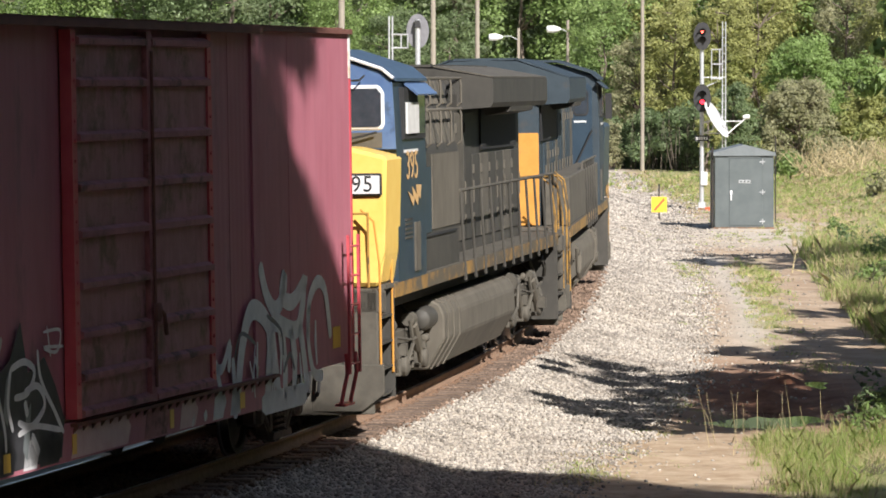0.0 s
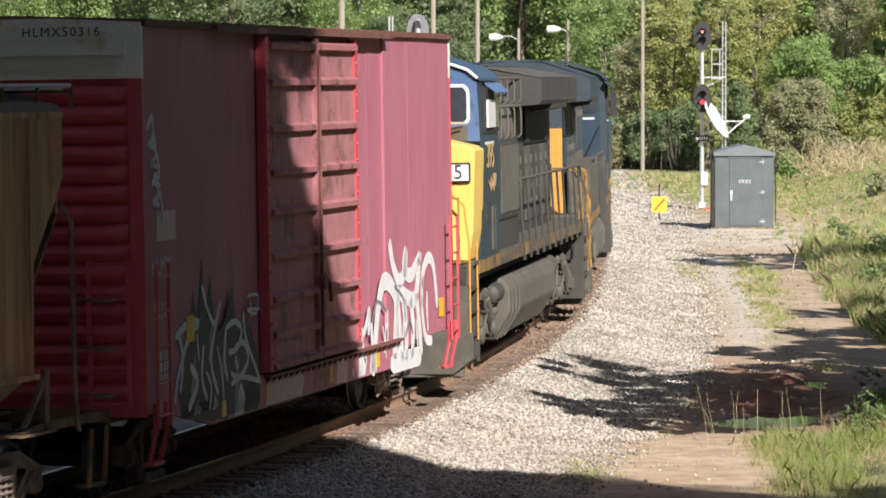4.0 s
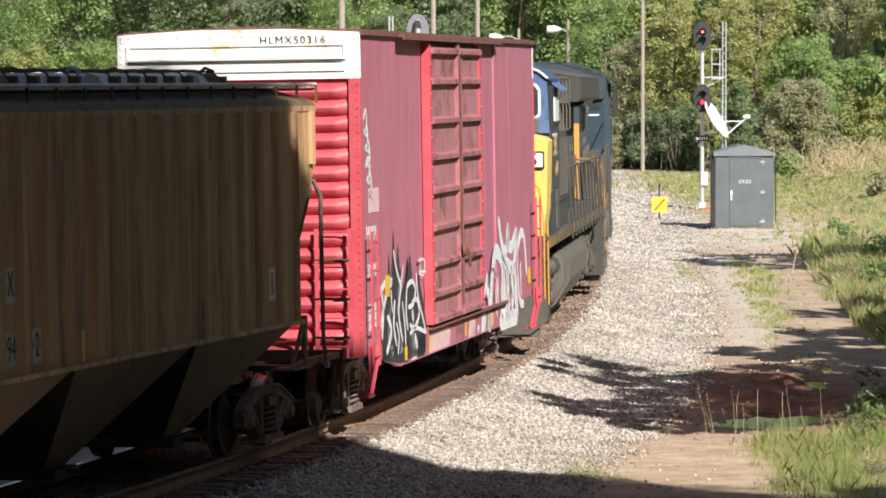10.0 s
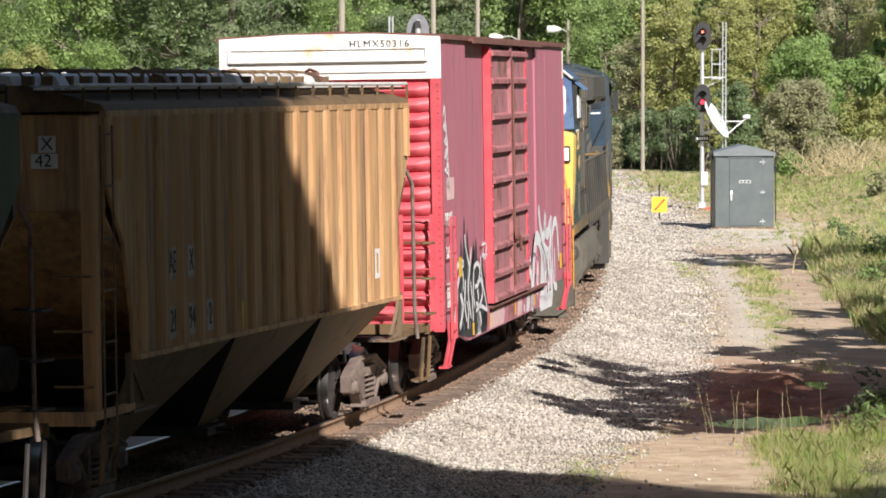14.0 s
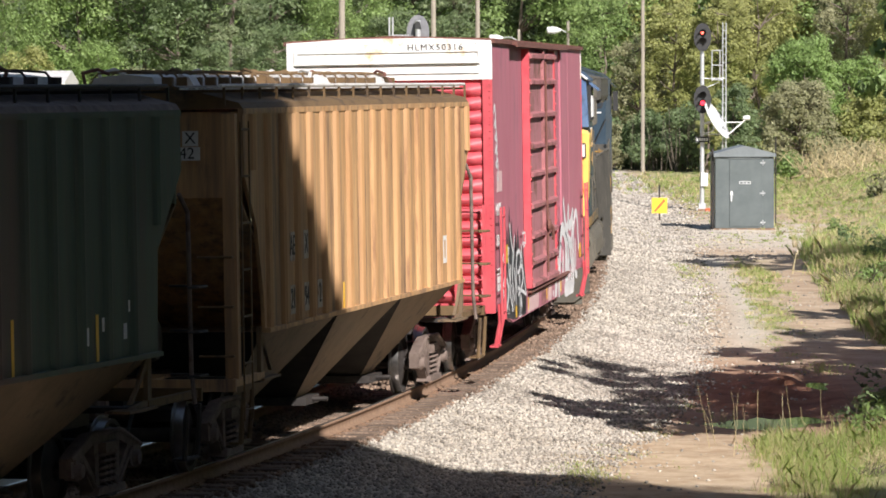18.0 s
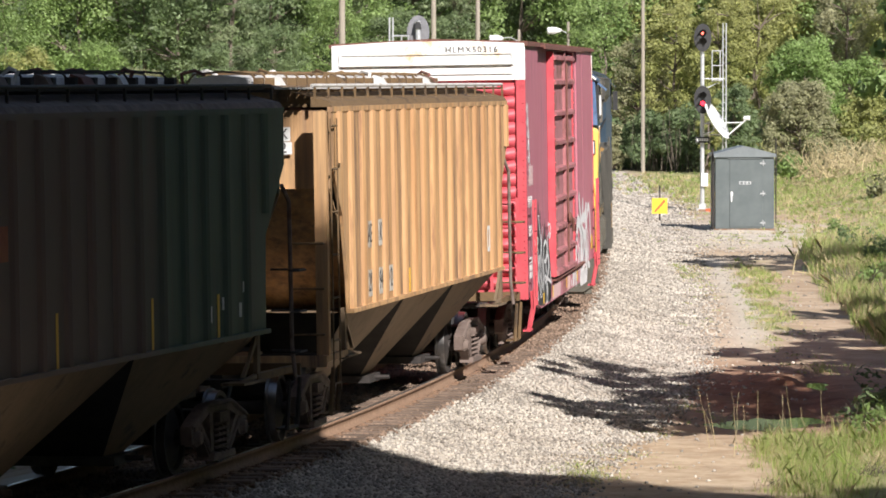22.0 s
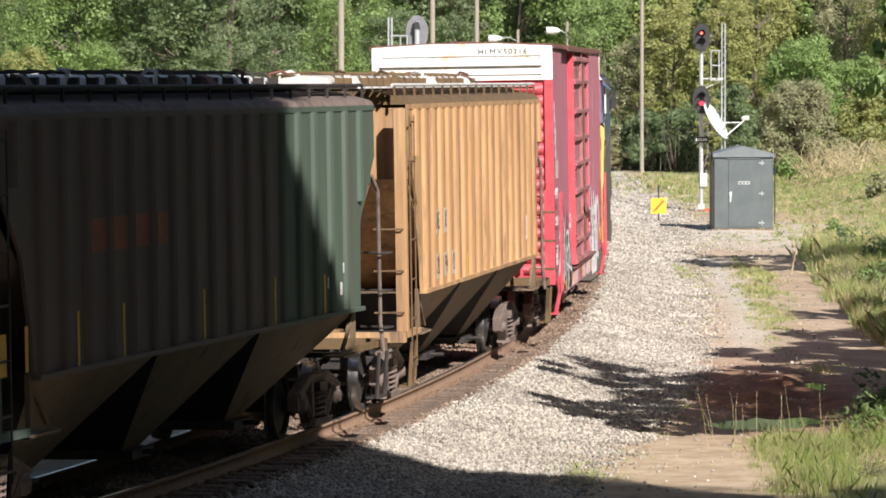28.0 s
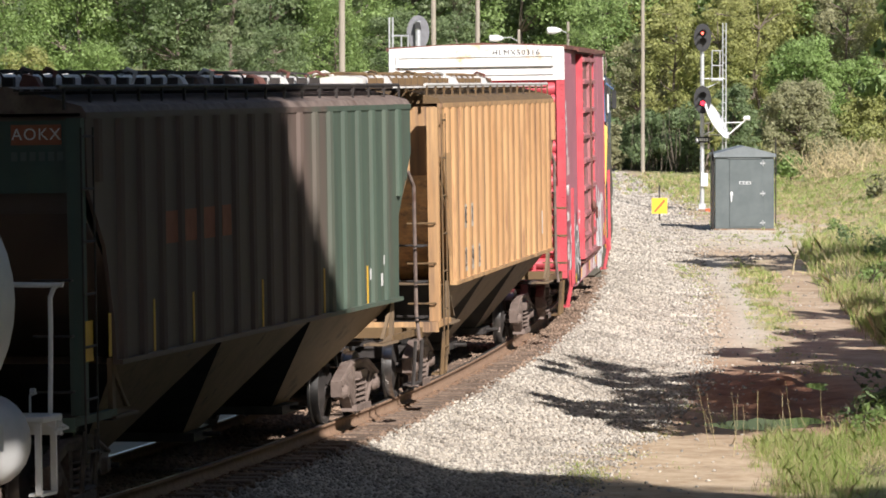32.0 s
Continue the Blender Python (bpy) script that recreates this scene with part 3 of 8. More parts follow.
def wheelset(parent, y, r):
    bm = B()
    lathe(bm, [(0.07, -1.0), (0.075, -0.98), (0.085, -0.7), (0.08, 0), (0.085, 0.7), (0.075, 0.98), (0.07, 1.0)], seg=12)
    ax = part("axle", bm, "steel_dark", parent, smooth=True)
    ax.matrix_basis = Matrix.Translation((0, y, r))
    ax["radius"] = r
    for side in (-1, 1):
        w = piece("wheel", WHEELS[r], ax, Matrix.Translation((side * 0.765, 0, 0)) @ Matrix.Rotation(0 if side > 0 else math.pi, 4, "Z"))
    return ax


def coil_bm(x, y, z0, z1, r, turns=4, wire=0.018):
    bm = B()
    pts = [(x + r * math.cos(a), y + r * math.sin(a), z0 + (z1 - z0) * i / (turns * 10)) for i in range(turns * 10 + 1) for a in (2 * math.pi * i / 10,)]
    pipe(bm, pts, wire, 5)
    return bm


SPRING = mesh_of("spring", coil_bm(0, 0, 0, 0.33, 0.072, 5, 0.019), "steel", True)


def side_frame_bm():
    """Cast freight-bogie side frame: arched top bar, jaws round the bearings, slanted struts, columns and spring seat, with open windows."""
    bm = B()
    a, b = 0.93, 1.06
    prism(bm, [(-1.08, 0.36), (-1.09, 0.56), (-0.82, 0.66), (-0.45, 0.77), (0.45, 0.77), (0.82, 0.66), (1.09, 0.56), (1.08, 0.36), (1.00, 0.36), (0.99, 0.50), (0.80, 0.54), (0.42, 0.65), (-0.42, 0.65), (-0.80, 0.54), (-0.99, 0.50), (-1.00, 0.36)], 0, a, b)
    for s in (-1, 1):
        prism(bm, [(s * 0.82, 0.55), (s * 0.68, 0.58), (s * 0.28, 0.26), (s * 0.40, 0.15)], 0, a, b - 0.004)
        prism(bm, [(s * 0.82, 0.54), (s * 0.71, 0.54), (s * 0.73, 0.38), (s * 0.81, 0.33)], 0, a, b + 0.003)
        prism(bm, [(s * 0.25, 0.22), (s * 0.36, 0.24), (s * 0.40, 0.67), (s * 0.27, 0.67)], 0, a, b + 0.006)
        lathe(bm, [(0.10, 0.93), (0.105, 1.06), (0.085, 1.09), (0.07, 1.12), (0.03, 1.125)], (0, s * 0.89, 0.42), seg=14)
        box(bm, 0.94, 1.08, s * 0.89 - 0.11, s * 0.89 + 0.11, 0.50, 0.55)
        rod(bm, (b, s * 1.08, 0.55), (b, s * 0.45, 0.755), 0.028, seg=6)
        rod(bm, (b, s * 0.78, 0.53), (b, s * 0.36, 0.20), 0.026, seg=6)
    rod(bm, (b, -0.45, 0.755), (b, 0.45, 0.755), 0.028, seg=6)
    prism(bm, [(-0.44, 0.13), (0.44, 0.13), (0.40, 0.21), (-0.40, 0.21)], 0, 0.91, 1.12)
    box(bm, 0.95, 1.13, -0.20, 0.20, 0.55, 0.66)
    return bm


SIDE_FRAME = mesh_of("side_frame", side_frame_bm(), "steel")


def bogie(parent, y, r=0.42, wb=1.78):
    """Two-axle freight bogie: frames, springs, bolster, brake beams and wheelsets under the car."""
    axles = [wheelset(parent, y + s * wb / 2, r) for s in (-1, 1)]
    for side in (-1, 1):
        fr = piece("side_frame", SIDE_FRAME, parent, Matrix.Translation((0, y, 0)) @ Matrix.Rotation(0 if side > 0 else math.pi, 4, "Z"))
        for dy in (-0.15, 0.0, 0.15):
            piece("spring", SPRING, parent, Matrix.Translation((side * 1.04, y + dy, 0.21)))
    bm = B()
    box(bm, -1.05, 1.05, y - 0.17, y + 0.17, 0.50, 0.68)
    box(bm, -0.3, 0.3, y - 0.3, y + 0.3, 0.68, 0.86)
    part("bolster", bm, "steel_dark", parent, bevel=0.02)
    for s in (-1, 1):
        bm = B()
        rod(bm, (-0.85, y + s * 0.45, 0.36), (0.85, y + s * 0.45, 0.36), 0.04)
        for side in (-1, 1):
            box(bm, side * 0.80 - 0.05, side * 0.80 + 0.05, y + s * 0.45 - 0.03, y + s * 0.45 + 0.08, 0.26, 0.50)
        part("brake_beam", bm, "steel_dark", parent)
    return axles


def coupler(parent, y, z=0.86, mat="steel"):
    s = 1 if y > 0 else -1
    bm = B()
    box(bm, -0.09, 0.09, min(y, y + s * 0.55), max(y, y + s * 0.55), z - 0.09, z + 0.09)
    prism(bm, [(-0.17, y + s * 0.45), (0.19, y + s * 0.45), (0.21, y + s * 0.68), (0.07, y + s * 0.62), (0.05, y + s * 0.70), (-0.15, y + s * 0.72)], 2, z - 0.15, z + 0.15)
    part("coupler", bm, mat, parent, "grimy cast steel coupler", bevel=0.015)
    bm = B()
    pipe(bm, [(0.35, y, z - 0.1), (0.33, y + s * 0.2, z - 0.35), (0.22, y + s * 0.5, z - 0.45), (0.1, y + s * 0.75, z - 0.42)], 0.025)
    part("air_hose", bm, "rubber", parent, "black rubber air hose")


def ladder(parent, mat, x0, x1, y, z0, z1, step=0.42, axis="x", name="ladder", rail=0.025):
    """Stiles and rungs. axis x: across the end at y; axis y: along the side, x0..x1 being y values and y the x value."""
    L = part(name, _stiles(x0, x1, y, z0, z1, axis, rail), mat, parent)
    z = z0 + 0.12
    bm = B()
    rod(bm, (x0, y, 0) if axis == "x" else (y, x0, 0), (x1, y, 0) if axis == "x" else (y, x1, 0), 0.014, seg=6)
    me = mesh_of("rung", bm, mat)
    while z < z1:
        piece("rung", me, L, Matrix.Translation((0, 0, z)))
        z += step
    return L


def _stiles(x0, x1, y, z0, z1, axis, r):
    bm = B()
    for x in (x0, x1):
        if axis == "x":
            box(bm, x - r, x + r, y - r * 0.6, y + r * 0.6, z0, z1)
        else:
            box(bm, y - r * 0.6, y + r * 0.6, x - r, x + r, z0, z1)
    return bm


# -- boxcar --
def boxcar():
    car = thing("boxcar", "faded red boxcar with ribbed door and spray-painted scrawls on the track", "boxcar")
    HL, W, ZT, ZB = 8.4, 1.54, 4.99, 1.02
    bm = B()
    box(bm, -W + 0.06, W - 0.06, -HL + 0.09, HL - 0.09, ZB, ZT - 0.02)
    part("body", bm, "red", car)
    bm = B()
    prism(bm, [(-0.28, 0.62), (0.28, 0.62), (0.28, 1.0), (-0.28, 1.0)], 1, -HL + 0.05, HL - 0.05)
    for y in (-6.4, -4, -2, 0, 2, 4, 6.4):
        box(bm, -W + 0.1, W - 0.1, y - 0.09, y + 0.09, 0.85, 1.01)
    part("underframe", bm, "steel_dark", car, "black steel centre sill and cross bearers")
    # roof: pitched sheets with standing ribs
    bm = B()
    prism(bm, [(-W - 0.05, ZT - 0.03), (W + 0.05, ZT - 0.03), (W + 0.05, ZT + 0.03), (0.6, ZT + 0.075), (0, ZT + 0.085), (-0.6, ZT + 0.075), (-W - 0.05, ZT + 0.03)], 1, -HL + 0.03, HL - 0.03)
    roof = part("roof", bm, "roof_rust", car, "rusty dark brown roof sheets")
    bm = B()
    prism(bm, [(-W - 0.03, 0.02), (0, 0.08), (W + 0.03, 0.02), (W + 0.03, 0.045), (0, 0.105), (-W - 0.03, 0.045)], 1, -0.03, 0.03)
    rib = mesh_of("roof_rib", bm, "roof_rust")
    for i in range(15):
        piece("roof_rib", rib, roof, Matrix.Translation((0, -7.9 + i * 1.13, ZT)))
    # side sheets, lapped at their seams
    for side in (1, -1):
        edges = [-8.4, -7.25, -5.55, -4.3, -3.2, 1.95, 2.95, 3.85, 5.4, 6.9, 8.4]
        for i, (a, b) in enumerate(zip(edges, edges[1:])):
            if a == -3.2:
                continue
            inset = 0.035 if a in (-5.55, -4.3, 1.95, 2.95) else 0.0
            x = W - 0.004 * (i % 2) - inset
            bm = B()
            n = 10 if inset else 2
            face = [(side * (x - 0.0025 * (k % 2) * (inset > 0)), a + 0.001 + (b - a - 0.002) * k / n) for k in range(n + 1)]
            prism(bm, face + [(side * (x - 0.075), b - 0.001), (side * (x - 0.075), a + 0.001)], 2, ZB, ZT - 0.03)
            part("side_panel", bm, "red", car)
        # sill below the side, deep in the middle
        bm = B()
        prism(bm, [(-8.38, 1.02), (-8.38, 0.95), (-7.7, 0.93), (-5.6, 0.64), (4.15, 0.64), (5.6, 0.93), (8.38, 0.95), (8.38, 1.02)], 0, *sorted((side * (W - 0.06), side * (W + 0.004))))
        part("side_sill", bm, "red", car, "deep fishbelly side sill")
        # eave hood over the door track
        bm = B()
        box(bm, *sorted((side * (W - 0.02), side * (W + 0.13))), -5.55, 3.9, ZT - 0.035, ZT + 0.005)
        box(bm, *sorted((side * (W + 0.10), side * (W + 0.13))), -5.55, 3.9, ZT - 0.065, ZT - 0.035)
        part("door_track", bm, "roof_rust", car, "rusty upper door track")
        bm = B()
        box(bm, *sorted((side * (W - 0.02), side * (W + 0.075))), -3.1, 4.6, 0.975, 1.01)
        for i in range(26):
            y = -3.0 + i * 0.3
            prism(bm, [(side * W, 0.90), (side * (W + 0.06), 0.975), (side * W, 0.975)], 1, y - 0.015, y + 0.015)
        part("door_track", bm, "roof_rust", car, "rusty lower door rail with brackets")
        # door
        bm = B()
        box(bm, *sorted((side * (W - 0.05), side * (W + 0.045))), -2.93, 1.92, 1.06, 4.86)
        door = part("door", bm, "red_door", car, "rust-flaked plug door with a grid of ribs")
        for y0, y1, mat, dep in ((-3.12, -2.96, "red_bright", 0.08), (-0.60, -0.42, "red_rib", 0.10), (1.78, 1.93, "red_bright", 0.07)):
            bm = B()
            box(bm, *sorted((side * (W - 0.04), side * (W + dep))), y0, y1, 1.05, 4.90)
            if mat == "red_bright":
                for i in range(19):
                    z = 1.2 + i * 0.2
                    lathe(bm, [(0.022, side * (W + dep)), (0.018, side * (W + dep + 0.015))], (0, (y0 + y1) / 2, z), seg=6)
            part("door_post", bm, mat, door, "bright red riveted door post" if mat == "red_bright" else "")
        for z in (4.80, 4.38, 3.84, 3.34, 2.88, 2.37, 1.88, 1.46, 1.10):
            for a, b in ((-2.95, -0.6), (-0.42, 1.78)):
                bm = B()
                prism(bm, [(side * (W + 0.04), z - 0.055), (side * (W + 0.115), z - 0.04), (side * (W + 0.115), z + 0.02), (side * (W + 0.04), z + 0.055)], 1, a + 0.002, b - 0.002)
                part("door_rib", bm, "red_rib", door)
        bm = B()
        rod(bm, (side * (W + 0.12), -0.5, 1.2), (side * (W + 0.12), -0.5, 4.7), 0.018)
        pipe(bm, [(side * (W + 0.16), -0.5, 2.02), (side * (W + 0.20), -0.45, 1.95), (side * (W + 0.20), -0.38, 1.74)], 0.025)
        lathe(bm, [(0.10, side * (W + 0.13)), (0.10, side * (W + 0.17)), (0.03, side * (W + 0.19))], (0, -0.5, 1.98), seg=12)
        part("door_handle", bm, "roof_rust", door, "rusty locking bar and crank")
    # ends
    for e in (-1, 1):
        bm = B()
        y = e * (HL - 0.05)
        box(bm, -W + 0.005, W - 0.005, *sorted((y - e * 0.04, y)), ZB - 0.1, ZT - 0.02)
        end = part("end_wall", bm, "red_bright", car, "bright red corrugated steel end")
        for i in range(16):
            z = 4.26 - i * 0.205
            bm = B()
            prof = [(y, z - 0.095), (y + e * 0.03, z - 0.085), (y + e * 0.085, z - 0.04), (y + e * 0.10, z), (y + e * 0.085, z + 0.04), (y + e * 0.03, z + 0.085), (y, z + 0.095)]
            half = W - 0.16
            rings = []
            for x, f in ((-half, 0.15), (-half + 0.10, 0.8), (-half + 0.2, 1.0), (half - 0.2, 1.0), (half - 0.10, 0.8), (half, 0.15)):
                rings.append([bm.verts.new((x, y + (p - y) * f, q)) for p, q in prof])
            for a, b in zip(rings, rings[1:]):
                for k in range(len(prof) - 1):
                    bm.faces.new((a[k], a[k + 1], b[k + 1], b[k]))
            bm.faces.new(rings[0])
            bm.faces.new(rings[-1])
            part("end_rib", bm, "red_bright", end, smooth=True)
        # white excess-height band
        bm = B()
        prism(bm, [(-W, 4.42), (W, 4.42), (W, 5.0), (0.6, 5.05), (-0.6, 5.05), (-W, 5.0)], 1, *sorted((y, y + e * 0.06)))
        band = part("end_panel", bm, "white", car, "white weathered panel under the roof edge")
        bm = B()
        for z in (4.85, 4.68, 4.53):
            box(bm, -W + 0.16, W - 0.18, *sorted((y + e * 0.06, y + e * (0.085 if z != 4.68 else 0.12))), z - 0.012, z + 0.012)
        box(bm, -W + 0.12, -W + 0.16, *sorted((y + e * 0.06, y + e * 0.085)), 4.66, 4.87)
        box(bm, W - 0.2, W - 0.16, *sorted((y + e * 0.06, y + e * 0.085)), 4.66, 4.87)
        part("panel_rib", bm, "white", band)
        bm = B()
        for i in range(30):
            lathe(bm, [(0.016, y + e * 0.06), (0.012, y + e * 0.072)], (-W + 0.05 + i * 0.104, 0, 4.965), "Y", 6)
        for i in range(6):
            for x in (-W + 0.05, W - 0.05):
                lathe(bm, [(0.016, y + e * 0.06), (0.012, y + e * 0.072)], (x, 0, 4.47 + i * 0.09), "Y", 6)
        tagged(part("riveting", bm, "white", band), kind="stuff")
        if e < 0:
            lettering("HLMX50316", "letter", band, Matrix.Translation((0.70, y - 0.068, 4.905)) @ REAR_END, 0.135, "lettering", "black stencilled car number", spacing=1.25)
        for side in (-1, 1):
            # white wrap on the side, corner post with rivets
            bm = B()
            box(bm, *sorted((side * (W - 0.01), side * (W + 0.006))), *sorted((y + e * 0.05, y - e * 0.03)), 4.42, 4.98)
            part("corner_wrap", bm, "white", band)
            bm = B()
            box(bm, *sorted((side * (W - 0.14), side * (W + 0.008))), *sorted((y, y + e * 0.055)), ZB - 0.1, 4.415)
            for i in range(34):
                lathe(bm, [(0.014, y + e * 0.055), (0.01, y + e * 0.067)], (side * (W - 0.03), 0, 1.05 + i * 0.1), "Y", 6)
            part("corner_post", bm, "red_bright", car)
        for sx in (1, -1):
            L = ladder(car, "red_bright", sx * 0.98, sx * 1.40, y + e * 0.17, 0.95, 2.55, 0.36)
            L = ladder(car, "red_bright", e * 7.78, e * 8.28, sx * (W + 0.10), 0.80, 2.50, 0.36, axis="y")
            bm = B()
            for yy in (e * 7.80, e * 8.26):
                pipe(bm, [(sx * (W + 0.05), yy, 1.05), (sx * (W + 0.06), yy, 0.80), (sx * (W - 0.02), yy * 0.997, 0.42)], 0.028)
            box(bm, *sorted((sx * (W - 0.10), sx * (W + 0.03))), *sorted((e * 7.80, e * 8.26)), 0.40, 0.43)
            part("sill_step", bm, "red_bright", car, "bright red bent sill step")
        coupler(car, e * (HL - 0.02))
    bm = B()
    lathe(bm, [(0.30, 0), (0.31, 0.02), (0.31, 0.05), (0.26, 0.06), (0.26, 0.03)], (-0.75, -HL - 0.12, 2.6), "Y", 20)
    rod(bm, (-0.75, -HL + 0.05, 2.6), (-0.75, -HL - 0.1, 2.6), 0.03)
    part("hand_brake_wheel", bm, "red_bright", car)
    # markings on the right-hand side
    X = W + 0.004
    bm = B()
    spikes = [(-7.0, 0.80), (-7.05, 1.3), (-6.75, 1.6), (-6.55, 1.5), (-6.38, 2.15), (-6.22, 1.7), (-5.98, 2.45), (-5.84, 1.8), (-5.62, 2.25), (-5.42, 1.6), (-4.95, 1.75), (-4.62, 2.1), (-4.42, 1.6), (-3.9, 1.72), (-3.55, 1.4), (-3.3, 1.08), (-3.4, 0.70), (-5.6, 0.68)]
    prism(bm, spikes, 0, X, X + 0.003)
    part("spray_paint", bm, "spray_black", car, "black spray-painted scrawl")
    q = random.Random(12)
    for p, w in (([(-6.01, 2.18), (-5.8, 1.93), (-5.45, 1.73), (-5.19, 1.97)], 0.07), ([(-5.19, 1.97), (-5.45, 1.67), (-5.66, 1.33), (-5.35, 0.95)], 0.08), ([(-7.2, 1.68), (-6.68, 1.79), (-6.17, 1.78), (-6.58, 1.67), (-7.09, 1.27), (-7.26, 0.98)], 0.09), ([(-6.58, 1.34), (-6.27, 1.17), (-6.48, 0.98), (-6.68, 0.88)], 0.1), ([(-4.94, 1.66), (-5.04, 1.34), (-4.9, 1.07)], 0.07), ([(-4.94, 1.66), (-4.53, 1.71), (-4.22, 1.6), (-4.43, 1.41), (-4.84, 1.38)], 0.07), ([(-4.53, 1.42), (-4.12, 1.45), (-3.92, 1.25), (-4.33, 1.08), (-4.74, 1.14)], 0.07), ([(-4.12, 1.8), (-4.02, 1.5), (-3.61, 1.17), (-3.34, 0.94)], 0.06), ([(-3.92, 1.96), (-3.4, 1.95), (-3.51, 1.75), (-3.92, 1.81), (-3.3, 1.79)], 0.035), ([(-3.81, 2.01), (-3.71, 1.71)], 0.03), ([(-4.74, 1.02), (-4.22, 1.07), (-3.4, 0.97)], 0.06), ([(-5.97, 1.53), (-6.07, 1.19), (-5.86, 0.93)], 0.08), ([(-7.09, 1.74), (-6.89, 1.43), (-7.03, 1.08)], 0.08), ([(-5.35, 1.48), (-5.15, 1.11), (-5.11, 0.88)], 0.06), ([(-5.86, 1.23), (-5.66, 1.04), (-5.76, 0.81)], 0.05), ([(-4.53, 1.33), (-4.45, 1.18)], 0.09), ([(-6.27, 1.67), (-6.17, 1.37)], 0.05), ([(-4.33, 0.99), (-4.12, 0.8)], 0.1)):
        stroke(car, "spray_white", smooth_path(p), w, X + 0.003, "white spray-painted outline")
    for k in range(4):
        bm = B()
        y = q.uniform(-6.6, -3.6)
        z = q.uniform(0.75, 1.5)
        prism(bm, [(y, z), (y + 0.10, z + 0.32), (y + 0.26, z + 0.45), (y + 0.20, z + 0.1), (y + 0.12, z - 0.12)], 0, X + 0.003, X + 0.005)
        part("spray_paint", bm, "hutroof", car, "grey spray-painted fleck")
    for p, w in (([(2.97, 0.7), (3.21, 1.35), (3.58, 1.76), (4.04, 1.74), (4.43, 1.5), (4.36, 1.1), (4.29, 0.75)], 0.24), ([(4.04, 2.3), (4.29, 1.95), (4.67, 1.75), (5.05, 1.9), (5.14, 2.16)], 0.2), ([(5.14, 2.16), (4.98, 1.9), (5.44, 1.8), (5.99, 2.0), (6.06, 2.08)], 0.2), ([(5.99, 2.02), (5.9, 1.72), (5.6, 1.46), (4.67, 1.6), (4.52, 1.52)], 0.22), ([(4.52, 1.55), (4.67, 1.1), (4.82, 0.69)], 0.2), ([(5.37, 1.52), (5.51, 1.08), (5.44, 0.69)], 0.18), ([(5.76, 1.54), (5.99, 1.02), (6.06, 0.69)], 0.2), ([(4.99, 1.5), (5.1, 1.0), (5.04, 0.69)], 0.18), ([(6.15, 1.32), (6.22, 1.75), (6.61, 1.98), (6.99, 1.85), (7.22, 1.28)], 0.16), ([(6.22, 1.75), (6.15, 1.35), (6.38, 0.92), (6.83, 0.85)], 0.14), ([(4.04, 0.69), (5.14, 0.69), (6.04, 0.69)], 0.26), ([(1.81, 2.1), (1.97, 1.7), (2.05, 1.48)], 0.14), ([(1.95, 1.7), (1.89, 1.35), (2.37, 1.2), (2.73, 1.46), (2.66, 1.15)], 0.12), ([(2.15, 1.3), (2.31, 1.0), (2.52, 0.8)], 0.12), ([(2.84, 1.3), (2.89, 0.9), (2.79, 0.69)], 0.14), ([(1.21, 0.75), (1.26, 0.69)], 0.16), ([(1.68, 0.78), (1.73, 0.69)], 0.12), ([(2.84, 0.7), (3.0, 0.69)], 0.16)):
        stroke(car, "spray_white", smooth_path(p), w, X, "white spray-painted scrawl")
    for k in range(16):
        y, z = q.uniform(3.3, 6.6), q.uniform(0.70, 1.0)
        top = q.uniform(0.25, 0.8)
        stroke(car, "spray_white", [(y, z), (y + q.uniform(-0.06, 0.06), z + top * 0.5), (y + q.uniform(-0.1, 0.1), z + top)], q.uniform(0.04, 0.12), X + 0.001, "jagged white paint streak")
    for p, w in (([(2.9, 1.3), (3.2, 1.55), (3.8, 1.4)], 0.05), ([(4.3, 1.7), (4.9, 1.5), (5.0, 1.2)], 0.05), ([(5.0, 1.0), (5.3, 1.2), (5.5, 1.0)], 0.06)):
        stroke(car, "siggrey", smooth_path(p), w, X + 0.003, "thin grey spray outline")
    # paint carried down over the sill
    for y0, y1, mat in ((-7.0, -6.5, "spray_black"), (-6.45, -6.2, "spray_white"), (-6.15, -5.7, "spray_black"), (-5.6, -5.45, "spray_white"), (-5.3, -4.9, "spray_black"), (-4.6, -4.2, "spray_white"), (-4.1, -3.5, "spray_black"), (-3.1, -1.2, "spray_pale"), (-0.6, 0.2, "red_rib"), (0.7, 1.3, "spray_pale"), (2.0, 2.4, "spray_white"), (2.7, 3.1, "spray_white")):
        bm = B()
        e = 0.66 if y0 > -5.6 else 0.80
        prism(bm, [(y0, e), (y1, e), (y1 + 0.12, 0.84), (y1 - 0.05, 0.97), (y0 + 0.1, 0.93)], 0, X + 0.001, X + 0.003)
        part("sill_paint", bm, mat, car, "flaking paint on the sill")
    for i, (y, z) in enumerate(((-8.2, 3.9), (-8.12, 3.7), (-8.0, 3.5), (-8.05, 3.3), (-7.9, 3.1))):
        stroke(car, "spray_white", smooth_path([(y, z), (y + 0.18, z + 0.12), (y + 0.25, z - 0.1), (y + 0.05, z - 0.16), (y + 0.3, z - 0.2)]), 0.06, X, "thin white marker tag")
    bm = B()
    box(bm, X, X + 0.003, -7.9, -7.1, 2.72, 3.03)
    part("paint_patch", bm, "spray_pale", car, "pale painted-over patch")
    for word, z, size in (("HLMX", 2.45, 0.27), ("50316", 1.98, 0.25)):
        lettering(word, "letter_white", car, Matrix.Translation((X + 0.003, -7.72, z)) @ RIGHT_SIDE, size, label="white stencilled car mark", squeeze=1.0, spacing=1.1)
